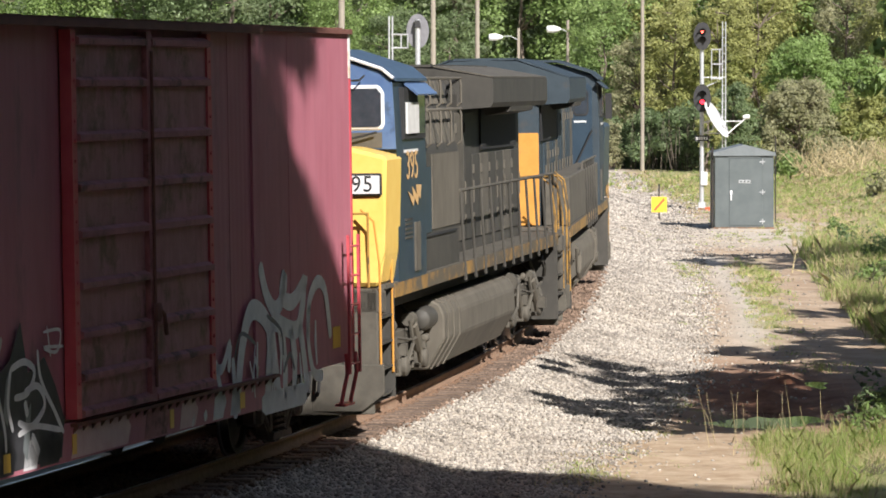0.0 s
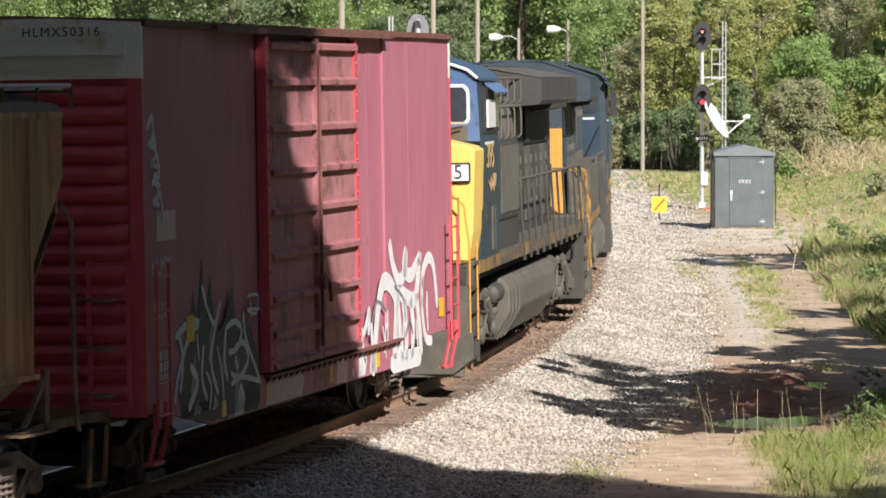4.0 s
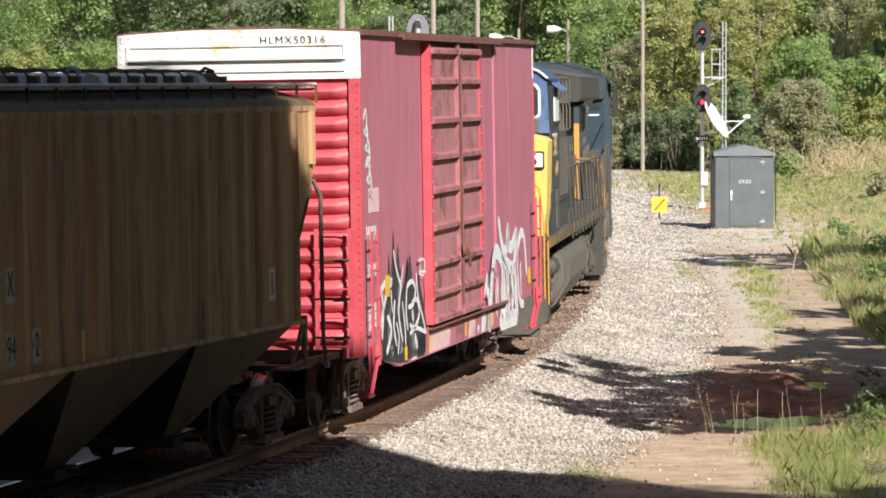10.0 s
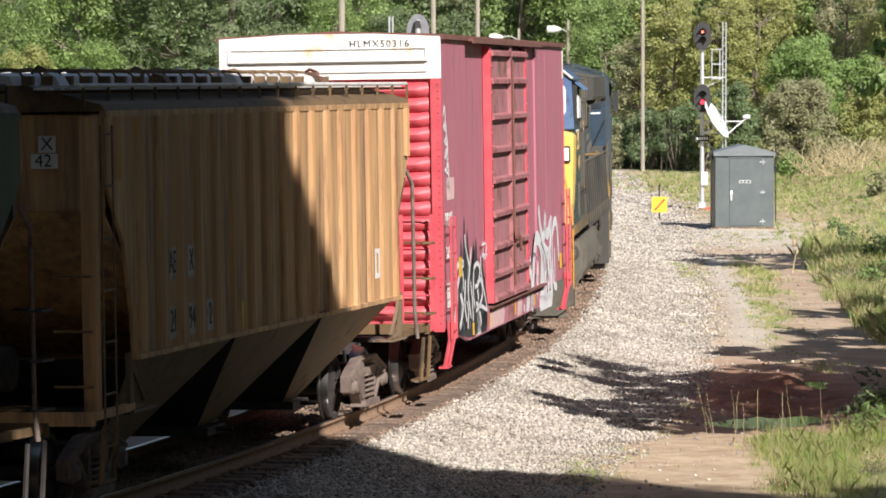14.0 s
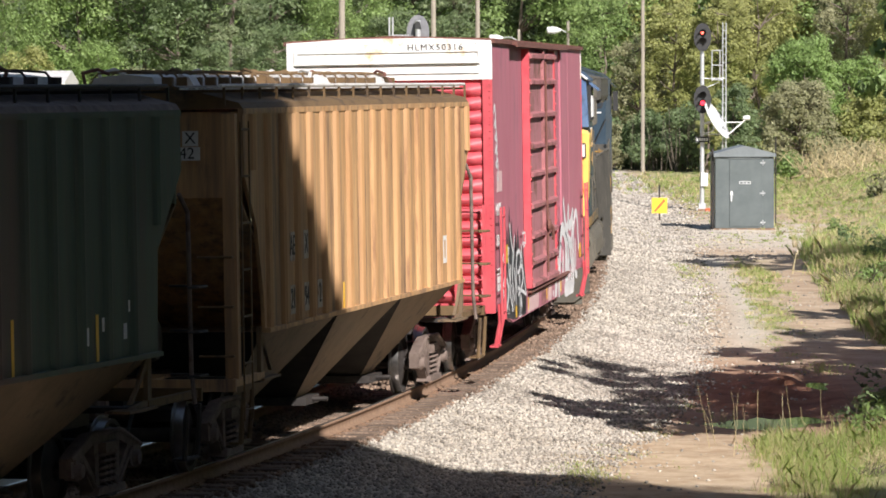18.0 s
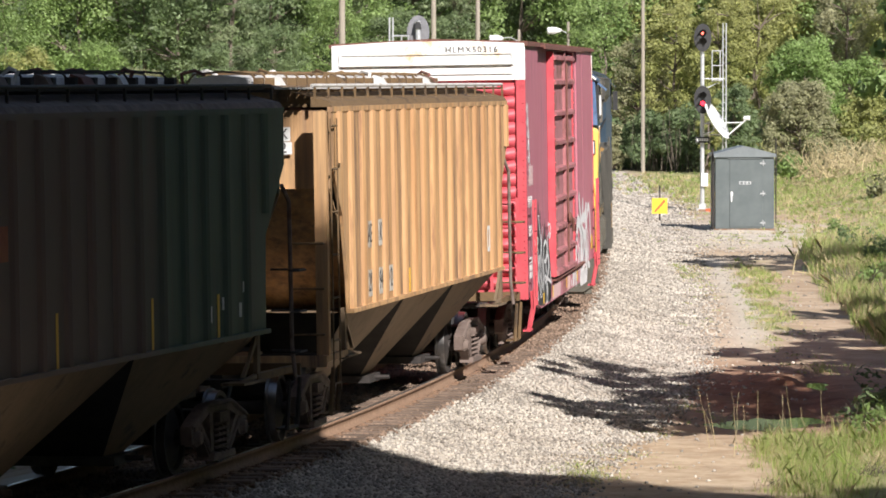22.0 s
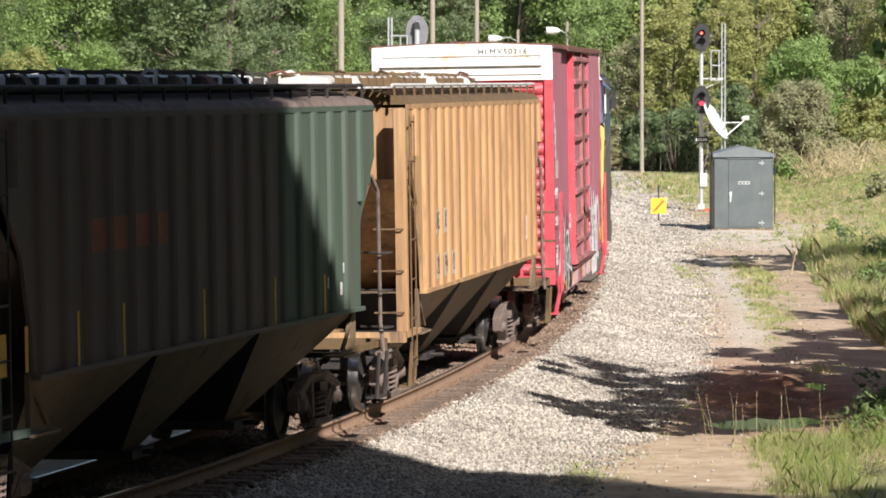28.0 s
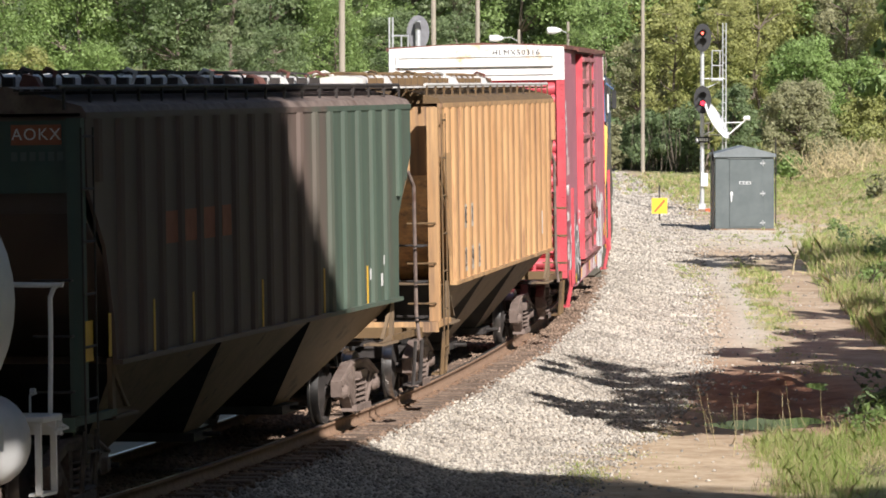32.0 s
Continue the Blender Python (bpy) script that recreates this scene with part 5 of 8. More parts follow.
def loco_bogie(parent, y):
    axles = [wheelset(parent, y + d, 0.53) for d in (-1.85, 0.0, 1.85)]
    for s in (-1, 1):
        fr = piece("bogie_frame", LOCO_FRAME[s], parent, Matrix.Translation((0, y, 0)))
        for d in (-1.35, -0.5, 0.5, 1.35):
            piece("spring", BIG_SPRING, fr, Matrix.Translation((s * 1.10, d, 0.48)))
        for d in (-1.25, 0.95):
            bm = B()
            rod(bm, (s * 1.24, d, 1.05), (s * 1.26, d + 0.40, 0.70), 0.075, seg=10)
            rod(bm, (s * 1.26, d + 0.40, 0.70), (s * 1.26, d + 0.62, 0.50), 0.034)
            part("damper", bm, "olive", fr, "pale dusty slanted damper")
        for d in (-0.95, 0.95):
            bm = B()
            lathe(bm, [(0.09, -0.16), (0.10, -0.12), (0.10, 0.12), (0.09, 0.16)], (s * 1.2, d, 1.12), "Y", 12)
            pipe(bm, [(s * 1.2, d, 1.18), (s * 1.05, d + 0.2, 1.3)], 0.03)
            part("brake_cylinder", bm, "grime_l", fr, smooth=True)
    for s in (-1, 1):
        bm = B()
        for d in (-2.25, 0.6):
            pipe(bm, [(s * 1.26, y + d, 1.12), (s * 1.28, y + d + 0.12, 0.80), (s * 1.24, y + d - 0.1, 0.55)], 0.028)
        pipe(bm, [(s * 1.27, y - 2.3, 0.86), (s * 1.27, y - 0.7, 0.95), (s * 1.27, y + 0.8, 0.84), (s * 1.27, y + 2.3, 0.95)], 0.022)
        for d in (-1.85, 0.0, 1.85):
            box(bm, *sorted((s * 1.16, s * 1.30)), y + d - 0.10, y + d + 0.10, 0.68, 0.84)
        part("brake_rigging", bm, "grime_l", parent, "dusty brake rods and hangers")
    for s in (-1, 1):
        for k in range(3):
            bm = B()
            d = y + rnd.uniform(-2.4, 2.3)
            z = rnd.uniform(0.5, 1.25)
            x = s * rnd.uniform(1.15, 1.32)
            if k % 3 == 0:
                lathe(bm, [(0.03, -0.10), (0.055, -0.08), (0.06, 0.08), (0.035, 0.11)], (x, d, z), "Y", 12)
            elif k % 3 == 1:
                box(bm, x - 0.07, x + 0.07, d - 0.13, d + 0.13, z - 0.09, z + 0.10)
                rod(bm, (x, d, z + 0.1), (s * 1.1, d + 0.1, 1.36), 0.03)
            else:
                pipe(bm, [(x, d - 0.2, 1.32), (x, d - 0.05, z + 0.2), (x + s * 0.04, d + 0.12, z), (x, d + 0.3, z - 0.15)], 0.035)
            part(("valve", "bracket", "hose")[k % 3], bm, ("olive", "grime_l", "grime")[(k + k // 3) % 3], parent)
    bm = B()
    box(bm, -0.95, 0.95, y - 0.35, y + 0.35, 0.55, 1.0)
    box(bm, -0.7, 0.7, y - 2.3, y + 2.3, 0.45, 0.75)
    part("bogie_bolster", bm, "steel_dark", parent)
    return axles


def locomotive(mid, way, cab_mat, hood_mat, label, number):
    eng = thing("locomotive", label, "locomotive", "locomotives")
    HL = 10.6
    # underframe and walkway
    bm = B()
    box(bm, -1.20, 1.20, -HL + 1.6, HL - 1.5, 1.36, 1.72)
    box(bm, -0.6, 0.6, -HL + 0.2, HL - 0.2, 0.85, 1.37)
    # black colour stands in for the shaded gap under the sill
    part("underframe", bm, "shade_black", eng, "underframe blackened for the shade below the sill")
    for side in (-1, 1):
        bm = B()
        box(bm, *sorted((side * 1.40, side * 1.53)), -HL + 1.2, HL - 1.1, 1.575, 1.76)
        part("sill_stripe", bm, "sill", eng, "dirty yellow side sill")
    bm = B()
    box(bm, -1.52, 1.52, -HL + 0.5, HL - 0.5, 1.72, 1.775)
    part("walkway", bm, "grime_l", eng)
    # nose
    bm = B()
    prism(bm, [(-1.45, 1.76), (1.45, 1.76), (1.53, 2.2), (1.57, 3.42), (1.10, 3.54), (-1.10, 3.54), (-1.57, 3.42), (-1.53, 2.2)], 1, -HL + 0.35, -HL + (1.7 if way > 0 else 3.7))
    nose = part("nose", bm, "yellow" if way > 0 else "navy", eng, "bright yellow safety nose" if way > 0 else "dark blue nose", bevel=0.05)
    for x0, x1 in ((0.82, 1.51), (-1.51, -0.82)):
        bm = B()
        box(bm, x0, x1, -HL + 0.285, -HL + 0.35, 2.92, 3.21)
        part("number_board", bm, "rubber", nose, "black-framed white number board", bevel=0.02)
    for sx in (1.165, -1.165):
        bm = B()
        box(bm, sx - 0.32, sx + 0.32, -HL + 0.278, -HL + 0.285, 2.95, 3.18)
        part("number_face", bm, "ceramic", nose, "white number face")
        if number:
            lettering(number, "letter", nose, Matrix.Translation((sx + 0.02, -HL + 0.274, 3.065)) @ REAR_END, 0.29, "lettering", "black engine number", squeeze=0.92, spacing=1.12)
    bm = B()
    box(bm, -0.42, 0.42, -HL + 0.30, -HL + 0.36, 1.8, 2.75)
    part("nose_door", bm, "yellow", nose, bevel=0.02)
    # headlight pair, ditch lights
    for x in (-0.16, 0.16):
        bm = B()
        lathe(bm, [(0.12, -HL + 0.26), (0.12, -HL + 0.36), (0.1, -HL + 0.27)], (x, 0, 3.12), "Y", 14)
        part("headlight", bm, "galv", nose)
    # cab
    bm = B()
    out = [(-1.53, 1.76), (1.53, 1.76), (1.55, 3.3), (1.50, 4.36), (1.36, 4.50), (0.66, 4.73), (-0.66, 4.73), (-1.36, 4.50), (-1.50, 4.36), (-1.55, 3.3)]
    back = 4.1 if way > 0 else 6.1
    c0 = 0.0 if way > 0 else 2.1
    prism(bm, out, 1, -HL + c0 + 1.55, -HL + back)
    cab = part("cab", bm, cab_mat, eng, "blue engine cab")
    for v in cab.data.vertices:
        if v.co.y < -HL + c0 + 2 and v.co.z > 3.2:
            v.co.y -= 0.12
    bm = B()
    prism(bm, [(-1.56, 4.38), (-1.37, 4.53), (-0.66, 4.77), (0.66, 4.77), (1.37, 4.53), (1.56, 4.38), (1.56, 4.42), (1.37, 4.58), (0.66, 4.82), (-0.66, 4.82), (-1.37, 4.58), (-1.56, 4.42)], 1, -HL + c0 + 1.36, -HL + back + 0.1)
    part("cab_roof", bm, "blue_dull" if way > 0 else "slate", cab, "blue cab roof")
    bm = B()
    prism(bm, [(-1.54, 3.50), (1.54, 3.50), (1.50, 4.37), (1.36, 4.50), (0.66, 4.73), (-0.66, 4.73), (-1.36, 4.50), (-1.50, 4.37)], 1, -HL + c0 + 1.40, -HL + c0 + 1.428)
    part("cab_front", bm, "blue", cab, "lighter blue cab front")
    for side in (-1, 1):
        bm = B()
        pipe(bm, [(side * 0.66, -HL + c0 + 1.36, 4.79), (side * 1.37, -HL + c0 + 1.36, 4.545), (side * 1.52, -HL + c0 + 1.36, 4.42)], 0.022, 6)
        part("roof_edge", bm, "ceramic" if way > 0 else "slate", cab, "pale edge line of the cab roof")
    bm = B()
    box(bm, -1.36, 1.36, -HL + c0 + 1.385, -HL + c0 + 1.40, 3.52, 3.72)
    part("front_panel", bm, "grime_l", cab, "matt grey anti-glare panel")
    for x0, x1 in ((0.16, 1.40), (-1.40, -0.16)):
        bm = B()
        prism(bm, [(x0 + 0.05, 3.74), (x1 - 0.05, 3.74), (x1, 3.80), (x1, 4.24), (x1 - 0.07, 4.34), (x0 + 0.07, 4.34), (x0, 4.26), (x0, 3.80)], 1, -HL + c0 + 1.375, -HL + c0 + 1.45)
        fr = part("windscreen_frame", bm, "ceramic", cab, "white windscreen surround", bevel=0.03)
        bm = B()
        prism(bm, [(x0 + 0.08, 3.79), (x1 - 0.08, 3.79), (x1 - 0.045, 3.83), (x1 - 0.045, 4.22), (x1 - 0.10, 4.29), (x0 + 0.10, 4.29), (x0 + 0.045, 4.22), (x0 + 0.045, 3.83)], 1, -HL + c0 + 1.362, -HL + c0 + 1.374)
        part("windscreen", bm, "glass", cab, "dark windscreen glass")
        bm = B()
        pipe(bm, [(x1 - 0.1, -HL + c0 + 1.30, 3.72), ((x0 + x1) / 2 + 0.1, -HL + c0 + 1.28, 3.62), (x0 + 0.2, -HL + c0 + 1.30, 3.55)], 0.016)
        pipe(bm, [(x0 + 0.45, -HL + c0 + 1.30, 4.46), (x0 + 0.5, -HL + c0 + 1.22, 4.38), (x1 - 0.3, -HL + c0 + 1.22, 4.40), (x1 - 0.25, -HL + c0 + 1.3, 4.46)], 0.014)
        part("wiper", bm, "rubber", cab)
    for side in (-1, 1):
        bm = B()
        box(bm, *sorted((side * 1.50, side * 1.57)), -HL + c0 + 1.95, -HL + (3.95 if way > 0 else 5.3), 3.62, 4.30)
        w = part("side_window", bm, "rubber", cab, "cab side window in a dark frame")
        bm = B()
        box(bm, *sorted((side * 1.57, side * 1.575)), -HL + (3.2 if way > 0 else 4.2), -HL + (3.85 if way > 0 else 5.2), 3.68, 4.22)
        part("pane", bm, "glass", w)
        if way > 0:
            bm = B()
            box(bm, *sorted((side * 1.57, side * 1.60)), -HL + 2.10, -HL + 3.14, 3.69, 4.10)
            part("shutter", bm, "letter_white", w, "cream window shutter")
        bm = B()
        prism(bm, [(side * 1.52, 4.34), (side * 1.70, 4.19), (side * 1.71, 4.21), (side * 1.53, 4.37)], 1, -HL + c0 + 2.3, -HL + c0 + 4.2)
        part("sun_visor", bm, "blue" if way > 0 else "slate", cab, "blue sun visor over the window")
        if way < 0:
            bm = B()
            box(bm, *sorted((side * 1.60, side * 1.74)), -HL + c0 + 1.72, -HL + c0 + 1.78, 3.55, 4.1)
            pipe(bm, [(side * 1.52, -HL + c0 + 1.75, 3.6), (side * 1.64, -HL + c0 + 1.75, 3.6)], 0.015)
            part("mirror", bm, "rubber", cab, "black mirror")
        bm = B()
        for i in range(5):
            box(bm, *sorted((side * 1.535, side * 1.55)), -HL + c0 + 2.1, -HL + c0 + 2.75, 2.30 + i * 0.06, 2.33 + i * 0.06)
        part("louvre", bm, "grime", cab)
        bm = B()
        box(bm, *sorted((side * 1.535, side * 1.56)), -HL + c0 + 2.95, -HL + c0 + 3.4, 1.85, 2.5)
        part("locker_door", bm, "grime_l", cab)
        bm = B()
        box(bm, *sorted((side * 1.552, side * 1.556)), -HL + c0 + 2.0, -HL + c0 + 3.3, 3.44, 3.48)
        part("window_stripe", bm, "ceramic", cab)
    if number:
        lettering(number, "gold", cab, Matrix.Translation((1.557, -HL + 2.72, 3.25)) @ RIGHT_SIDE, 0.53, "lettering", "dull gold engine number", squeeze=1.38)
    bm = B()
    prism(bm, [(-HL + 2.30, 2.93), (-HL + 2.80, 2.84), (-HL + 2.72, 2.98), (-HL + 3.15, 2.86), (-HL + 3.05, 3.00), (-HL + 3.55, 2.99), (-HL + 3.45, 2.80), (-HL + 3.30, 2.84), (-HL + 3.20, 2.72), (-HL + 2.90, 2.82), (-HL + 2.78, 2.72)], 0, 1.552, 1.557)
    for v in bm.verts:
        v.co.y += c0
    part("bolt_emblem", bm, "gold", cab, "gold zigzag emblem")
    # equipment cabinet behind the cab
    if way > 0:
        bm = B()
        prism(bm, [(-1.46, 1.76), (1.46, 1.76), (1.46, 3.40), (1.22, 4.36), (0.9, 4.46), (-0.9, 4.46), (-1.22, 4.36), (-1.46, 3.40)], 1, -HL + 4.11, -HL + 8.0)
        cb = part("equipment_cabinet", bm, hood_mat, eng, "grimy equipment cabinet with vents", bevel=0.02)
        for side in (-1, 1):
            bm = B()
            box(bm, *sorted((side * 1.455, side * 1.475)), -HL + 5.2, -HL + 7.95, 2.33, 3.37)
            part("cabinet_door", bm, "olive", cb, "dusty olive cabinet door")
            bm = B()
            box(bm, *sorted((side * 1.455, side * 1.47)), -HL + 4.3, -HL + 5.1, 2.30, 3.20)
            part("cabinet_panel", bm, "navy", cb, "blue side panel")
            bm = B()
            box(bm, *sorted((side * 1.455, side * 1.485)), -HL + 4.4, -HL + 7.6, 2.24, 2.27)
            part("drip_edge", bm, "rubber", cb)
            for z0, z1, tops in ((3.47, 3.98, 1.42), (4.02, 4.42, 1.30)):
                bm = B()
                prism(bm, [(side * (tops - 0.10), z0), (side * tops, z0), (side * (tops - 0.10), z1), (side * (tops - 0.2), z1)], 1, -HL + 4.55, -HL + 8.0)
                g = part("vent", bm, "grime", cb, "dusty vent grille with bent bars")
                for k in range(8):
                    bm = B()
                    yy = -HL + 4.62 + k * 0.43
                    prism(bm, [(side * (tops - 0.02), z0 + 0.04), (side * (tops + 0.02), z0 + 0.04), (side * (tops - 0.08), z1 - 0.03), (side * (tops - 0.12), z1 - 0.03)], 1, yy, yy + 0.30)
                    part("vent_plate", bm, "olive" if k % 3 else "grime_l", g)
                for i in range(4):
                    bm = B()
                    yy = -HL + 4.75 + i * 1.07
                    pipe(bm, [(side * 1.46, yy, z0), (side * 1.52, yy, z0 + 0.05), (side * 1.52, yy, z1 - 0.08), (side * 1.50, yy, z1), (side * 1.30, yy, z1 + 0.01)], 0.017)
                    part("vent_bar", bm, "olive", g)
                bm = B()
                rod(bm, (side * 1.5, -HL + 4.6, z1), (side * 1.5, -HL + 8.1, z1), 0.02)
                part("vent_rail", bm, "olive", g)
            bm = B()
            pipe(bm, [(side * 1.47, -HL + 8.05, 4.42), (side * 1.30, -HL + 8.15, 4.30), (side * 1.12, -HL + 8.3, 3.15), (side * 1.20, -HL + 8.5, 3.12), (side * 1.20, -HL + 8.6, 1.8)], 0.026)
            part("drain_pipe", bm, "rubber", cb, "black drain pipe")
    else:
        for side in (-1, 1):
            bm = B()
            prism(bm, [(side * 0.93, 2.50), (side * 1.40, 2.50), (side * 1.40, 4.24), (side * 1.33, 4.32), (side * 1.00, 4.32), (side * 0.93, 4.24)], 1, -HL + back, -HL + back + 0.03)
            dr = part("cab_door", bm, "navy", cab, "blue rear door of the cab", bevel=0.008)
            bm = B()
            prism(bm, [(side * 1.00, 3.72), (side * 1.05, 3.64), (side * 1.28, 3.64), (side * 1.33, 3.72), (side * 1.33, 4.12), (side * 1.28, 4.20), (side * 1.05, 4.20), (side * 1.00, 4.12)], 1, -HL + back + 0.025, -HL + back + 0.045)
            part("window_gasket", bm, "rubber", dr, bevel=0.005)
            bm = B()
            prism(bm, [(side * 1.03, 3.74), (side * 1.07, 3.68), (side * 1.26, 3.68), (side * 1.30, 3.74), (side * 1.30, 4.10), (side * 1.26, 4.16), (side * 1.07, 4.16), (side * 1.03, 4.10)], 1, -HL + back + 0.045, -HL + back + 0.05)
            part("pane", bm, "glass", dr, "dark door glass")
            bm = B()
            box(bm, *sorted((side * 1.02, side * 1.28)), -HL + back + 0.03, -HL + back + 0.036, 3.50, 3.54)
            part("door_stripe", bm, "ceramic", dr)
            bm = B()
            rod(bm, (side * 1.40, -HL + back + 0.12, 3.34), (side * 1.02, -HL + back + 0.12, 2.56), 0.018)
            part("door_rail", bm, "rubber", dr, "black diagonal grab rail")
            # low box along the walkway
            bm = B()
            box(bm, *sorted((side * 1.05, side * 1.50)), -HL + back + 0.02, HL - 1.4, 1.775, 2.66)
            part("walkway_box", bm, "grime_l", eng, "smooth grey equipment box along the walkway", bevel=0.02)
            bm = B()
            prism(bm, [(side * 0.98, 4.30), (side * 1.12, 4.30), (side * 1.06, 3.96), (side * 0.98, 3.92)], 1, -HL + back + 0.6, -HL + back + 1.9)
            part("hood_flare", bm, "olive", eng, "pale dusty duct beside the hood")
    # long hood with doors
    tail = HL - (1.95 if way > 0 else 1.2)
    bm = B()
    prism(bm, [(-0.98, 1.76), (0.98, 1.76), (0.98, 4.20), (0.78, 4.40), (-0.78, 4.40), (-0.98, 4.20)], 1, -HL + (8.01 if way > 0 else 6.11), tail)
    hood = part("hood", bm, hood_mat, eng, "grimy long hood with access doors", bevel=0.02)
    for side in (-1, 1):
        for i in range(11):
            y = -HL + (8.1 if way > 0 else 6.75) + i * (0.98 if way > 0 else 1.10)
            bm = B()
            top = 3.9 if y < 2.4 else 3.25
            box(bm, *sorted((side * 0.975, side * 1.005)), y, y + 0.92, 1.95, top)
            d = part("hood_door", bm, hood_mat if i % 3 else "grime_l", hood, bevel=0.008)
            for z in (2.2, top - 0.3):
                bm = B()
                box(bm, *sorted((side * 1.005, side * 1.03)), y + 0.03, y + 0.10, z, z + 0.14)
                part("hinge", bm, "grime_l", d)
            bm = B()
            rod(bm, (side * 1.03, y + 0.9, 2.5), (side * 1.03, y + 0.9, 2.85), 0.016)
            part("latch", bm, "grime_l", d)
    bm = B()
    box(bm, -0.5, 0.5, -1.9, -0.6, 4.38, 4.62)
    box(bm, -0.75, 0.75, -HL + 4.6, -HL + 6.2, 4.40, 4.52)
    part("exhaust_housing", bm, "grime", hood, bevel=0.03)
    for y in (-HL + 5.2, -HL + 6.9):
        bm = B()
        lathe(bm, [(0.09, -0.02), (0.12, -0.02), (0.12, 0.02), (0.09, 0.02)], (0.75, y, 4.50), "Y", 14)
        part("lifting_eye", bm, "grime_l", hood)
    # flared radiator section
    y0, y1 = (0.9, 8.1) if way > 0 else (2.0, HL - 1.15)
    for side in (-1, 1):
        bm = B()
        prism(bm, [(0.0, 4.40), (side * 0.98, 3.95), (side * 1.50, 3.98), (side * 1.54, 4.05), (side * 1.54, 4.42), (side * 0.6, 4.74 if way < 0 else 4.58), (0.0, 4.76 if way < 0 else 4.60)], 1, y0, y1)
        wing = part("radiator_wing", bm, hood_mat, eng, "flared radiator housing overhanging the hood")
        # flat black panel painted as the shade inside the open radiator inlet
        bm = B()
        prism(bm, [(side * 0.99, 3.30), (side * 1.02, 3.30), (side * 1.02, 3.94), (side * 0.99, 3.94)], 1, 3.4, y1 - 0.2)
        g = part("radiator_screen", bm, "black", wing, "flat black panel for the shaded radiator opening")
        bm = B()
        prism(bm, [(side * 1.1, 3.84), (side * 1.48, 3.90), (side * 1.50, 3.98), (side * 1.0, 3.97)], 1, 3.4, 6.4)
        part("radiator_duct", bm, "grime", wing)
        bm = B()
        hi = 4.755 if way < 0 else 4.60
        prism(bm, [(side * 0.62, hi), (side * 1.53, 4.43), (side * 1.53, 4.45), (side * 0.62, hi + 0.025)], 1, y0 + 0.05, y1 - 0.05)
        part("wing_top", bm, "slate" if way < 0 else "grime_l", wing, "dull radiator top")
    bm = B()
    box(bm, -0.55, 0.55, y0 + 0.2, y1 - 0.2, hi + 0.005, hi + 0.045)
    part("radiator_fan_deck", bm, "slate" if way < 0 else "grime", eng)
    # painted rear face of the hood
    bm = B()
    box(bm, -0.97, 0.97, tail, tail + 0.03, 1.80, 3.45)
    part("hood_end", bm, "yellow_dirty", hood, "dusty orange-yellow hood end")
    # handrails, each stanchion a piece
    for side in (-1, 1):
        bm = B()
        pipe(bm, [(side * 1.48, -HL + (7.9 if way > 0 else 6.7), 2.80), (side * 1.48, HL - 1.4 - (0 if way > 0 else 6.4), 2.80), (side * 1.46, HL - 1.1 - (0 if way > 0 else 6.4), 2.6)], 0.024)
        rail_ = part("handrail", bm, "grime_l", eng)
        for i in range(11 if way > 0 else 5):
            bm = B()
            y = -HL + 8.0 + i * 1.14
            rod(bm, (side * 1.545, y, 1.50), (side * 1.53, y, 1.80), 0.026, seg=6)
            rod(bm, (side * 1.53, y, 1.80), (side * 1.48, y, 2.80), 0.022, seg=6)
            part("stanchion", bm, "grime", rail_)
        # end steps with yellow grab irons
        for e in (-1, 1):
            y = e * (HL - 0.55)
            bm = B()
            prism(bm, [(e * (HL - 1.15), 1.72), (e * (HL - 0.05), 1.72), (e * (HL - 0.02), 0.35), (e * (HL - 0.35), 0.30), (e * (HL - 1.15), 0.35)], 0, *sorted((side * 1.02, side * 1.06)))
            for k in range(4):
                box(bm, *sorted((side * 1.06, side * 1.5)), *sorted((e * (HL - 1.1), e * (HL - 0.1))), 0.36 + k * 0.33, 0.39 + k * 0.33)
            box(bm, *sorted((side * 1.06, side * 1.52)), *sorted((e * (HL - 1.18), e * (HL - 1.13))), 0.3, 1.72)
            part("step_well", bm, "grime", eng, "grey step well at the corner")
            for dy in (0.08, 1.12):
                bm = B()
                pipe(bm, [(side * 1.50, e * (HL - dy), 0.62), (side * 1.50, e * (HL - dy), 2.05), (side * 1.42, e * (HL - dy - 0.08), 2.6), (side * 1.25, e * (HL - dy - 0.1), 2.75)], 0.016)
                part("grab_iron", bm, "yellow_dirty" if e < 0 and way > 0 else "orange", eng, "yellow grab iron")
    for e in (-1, 1):
        bm = B()
        prism(bm, [(-1.25, 0.18), (1.25, 0.18), (1.54, 0.40), (1.54, 0.78), (-1.54, 0.78), (-1.54, 0.40)], 1, *sorted((e * (HL - 0.12), e * (HL - 0.02))))
        for x in (-1, 1):
            prism(bm, [(x * 0.3, e * (HL + 0.02)), (x * 1.4, e * (HL - 0.12)), (x * 1.4, e * (HL - 0.2)), (x * 0.3, e * (HL - 0.12))], 2, 0.14, 0.7)
        part("plow", bm, "grime_l", eng, "light grey-olive pilot plow", bevel=0.01)
        bm = B()
        box(bm, -1.50, 1.50, *sorted((e * (HL - 0.16), e * (HL - 0.06))), 0.72, 1.74)
        box(bm, -1.52, 1.52, *sorted((e * (HL - 0.5), e * (HL - 0.06))), 1.40, 1.74)
        part("end_plate", bm, "grime_l", eng, bevel=0.06)
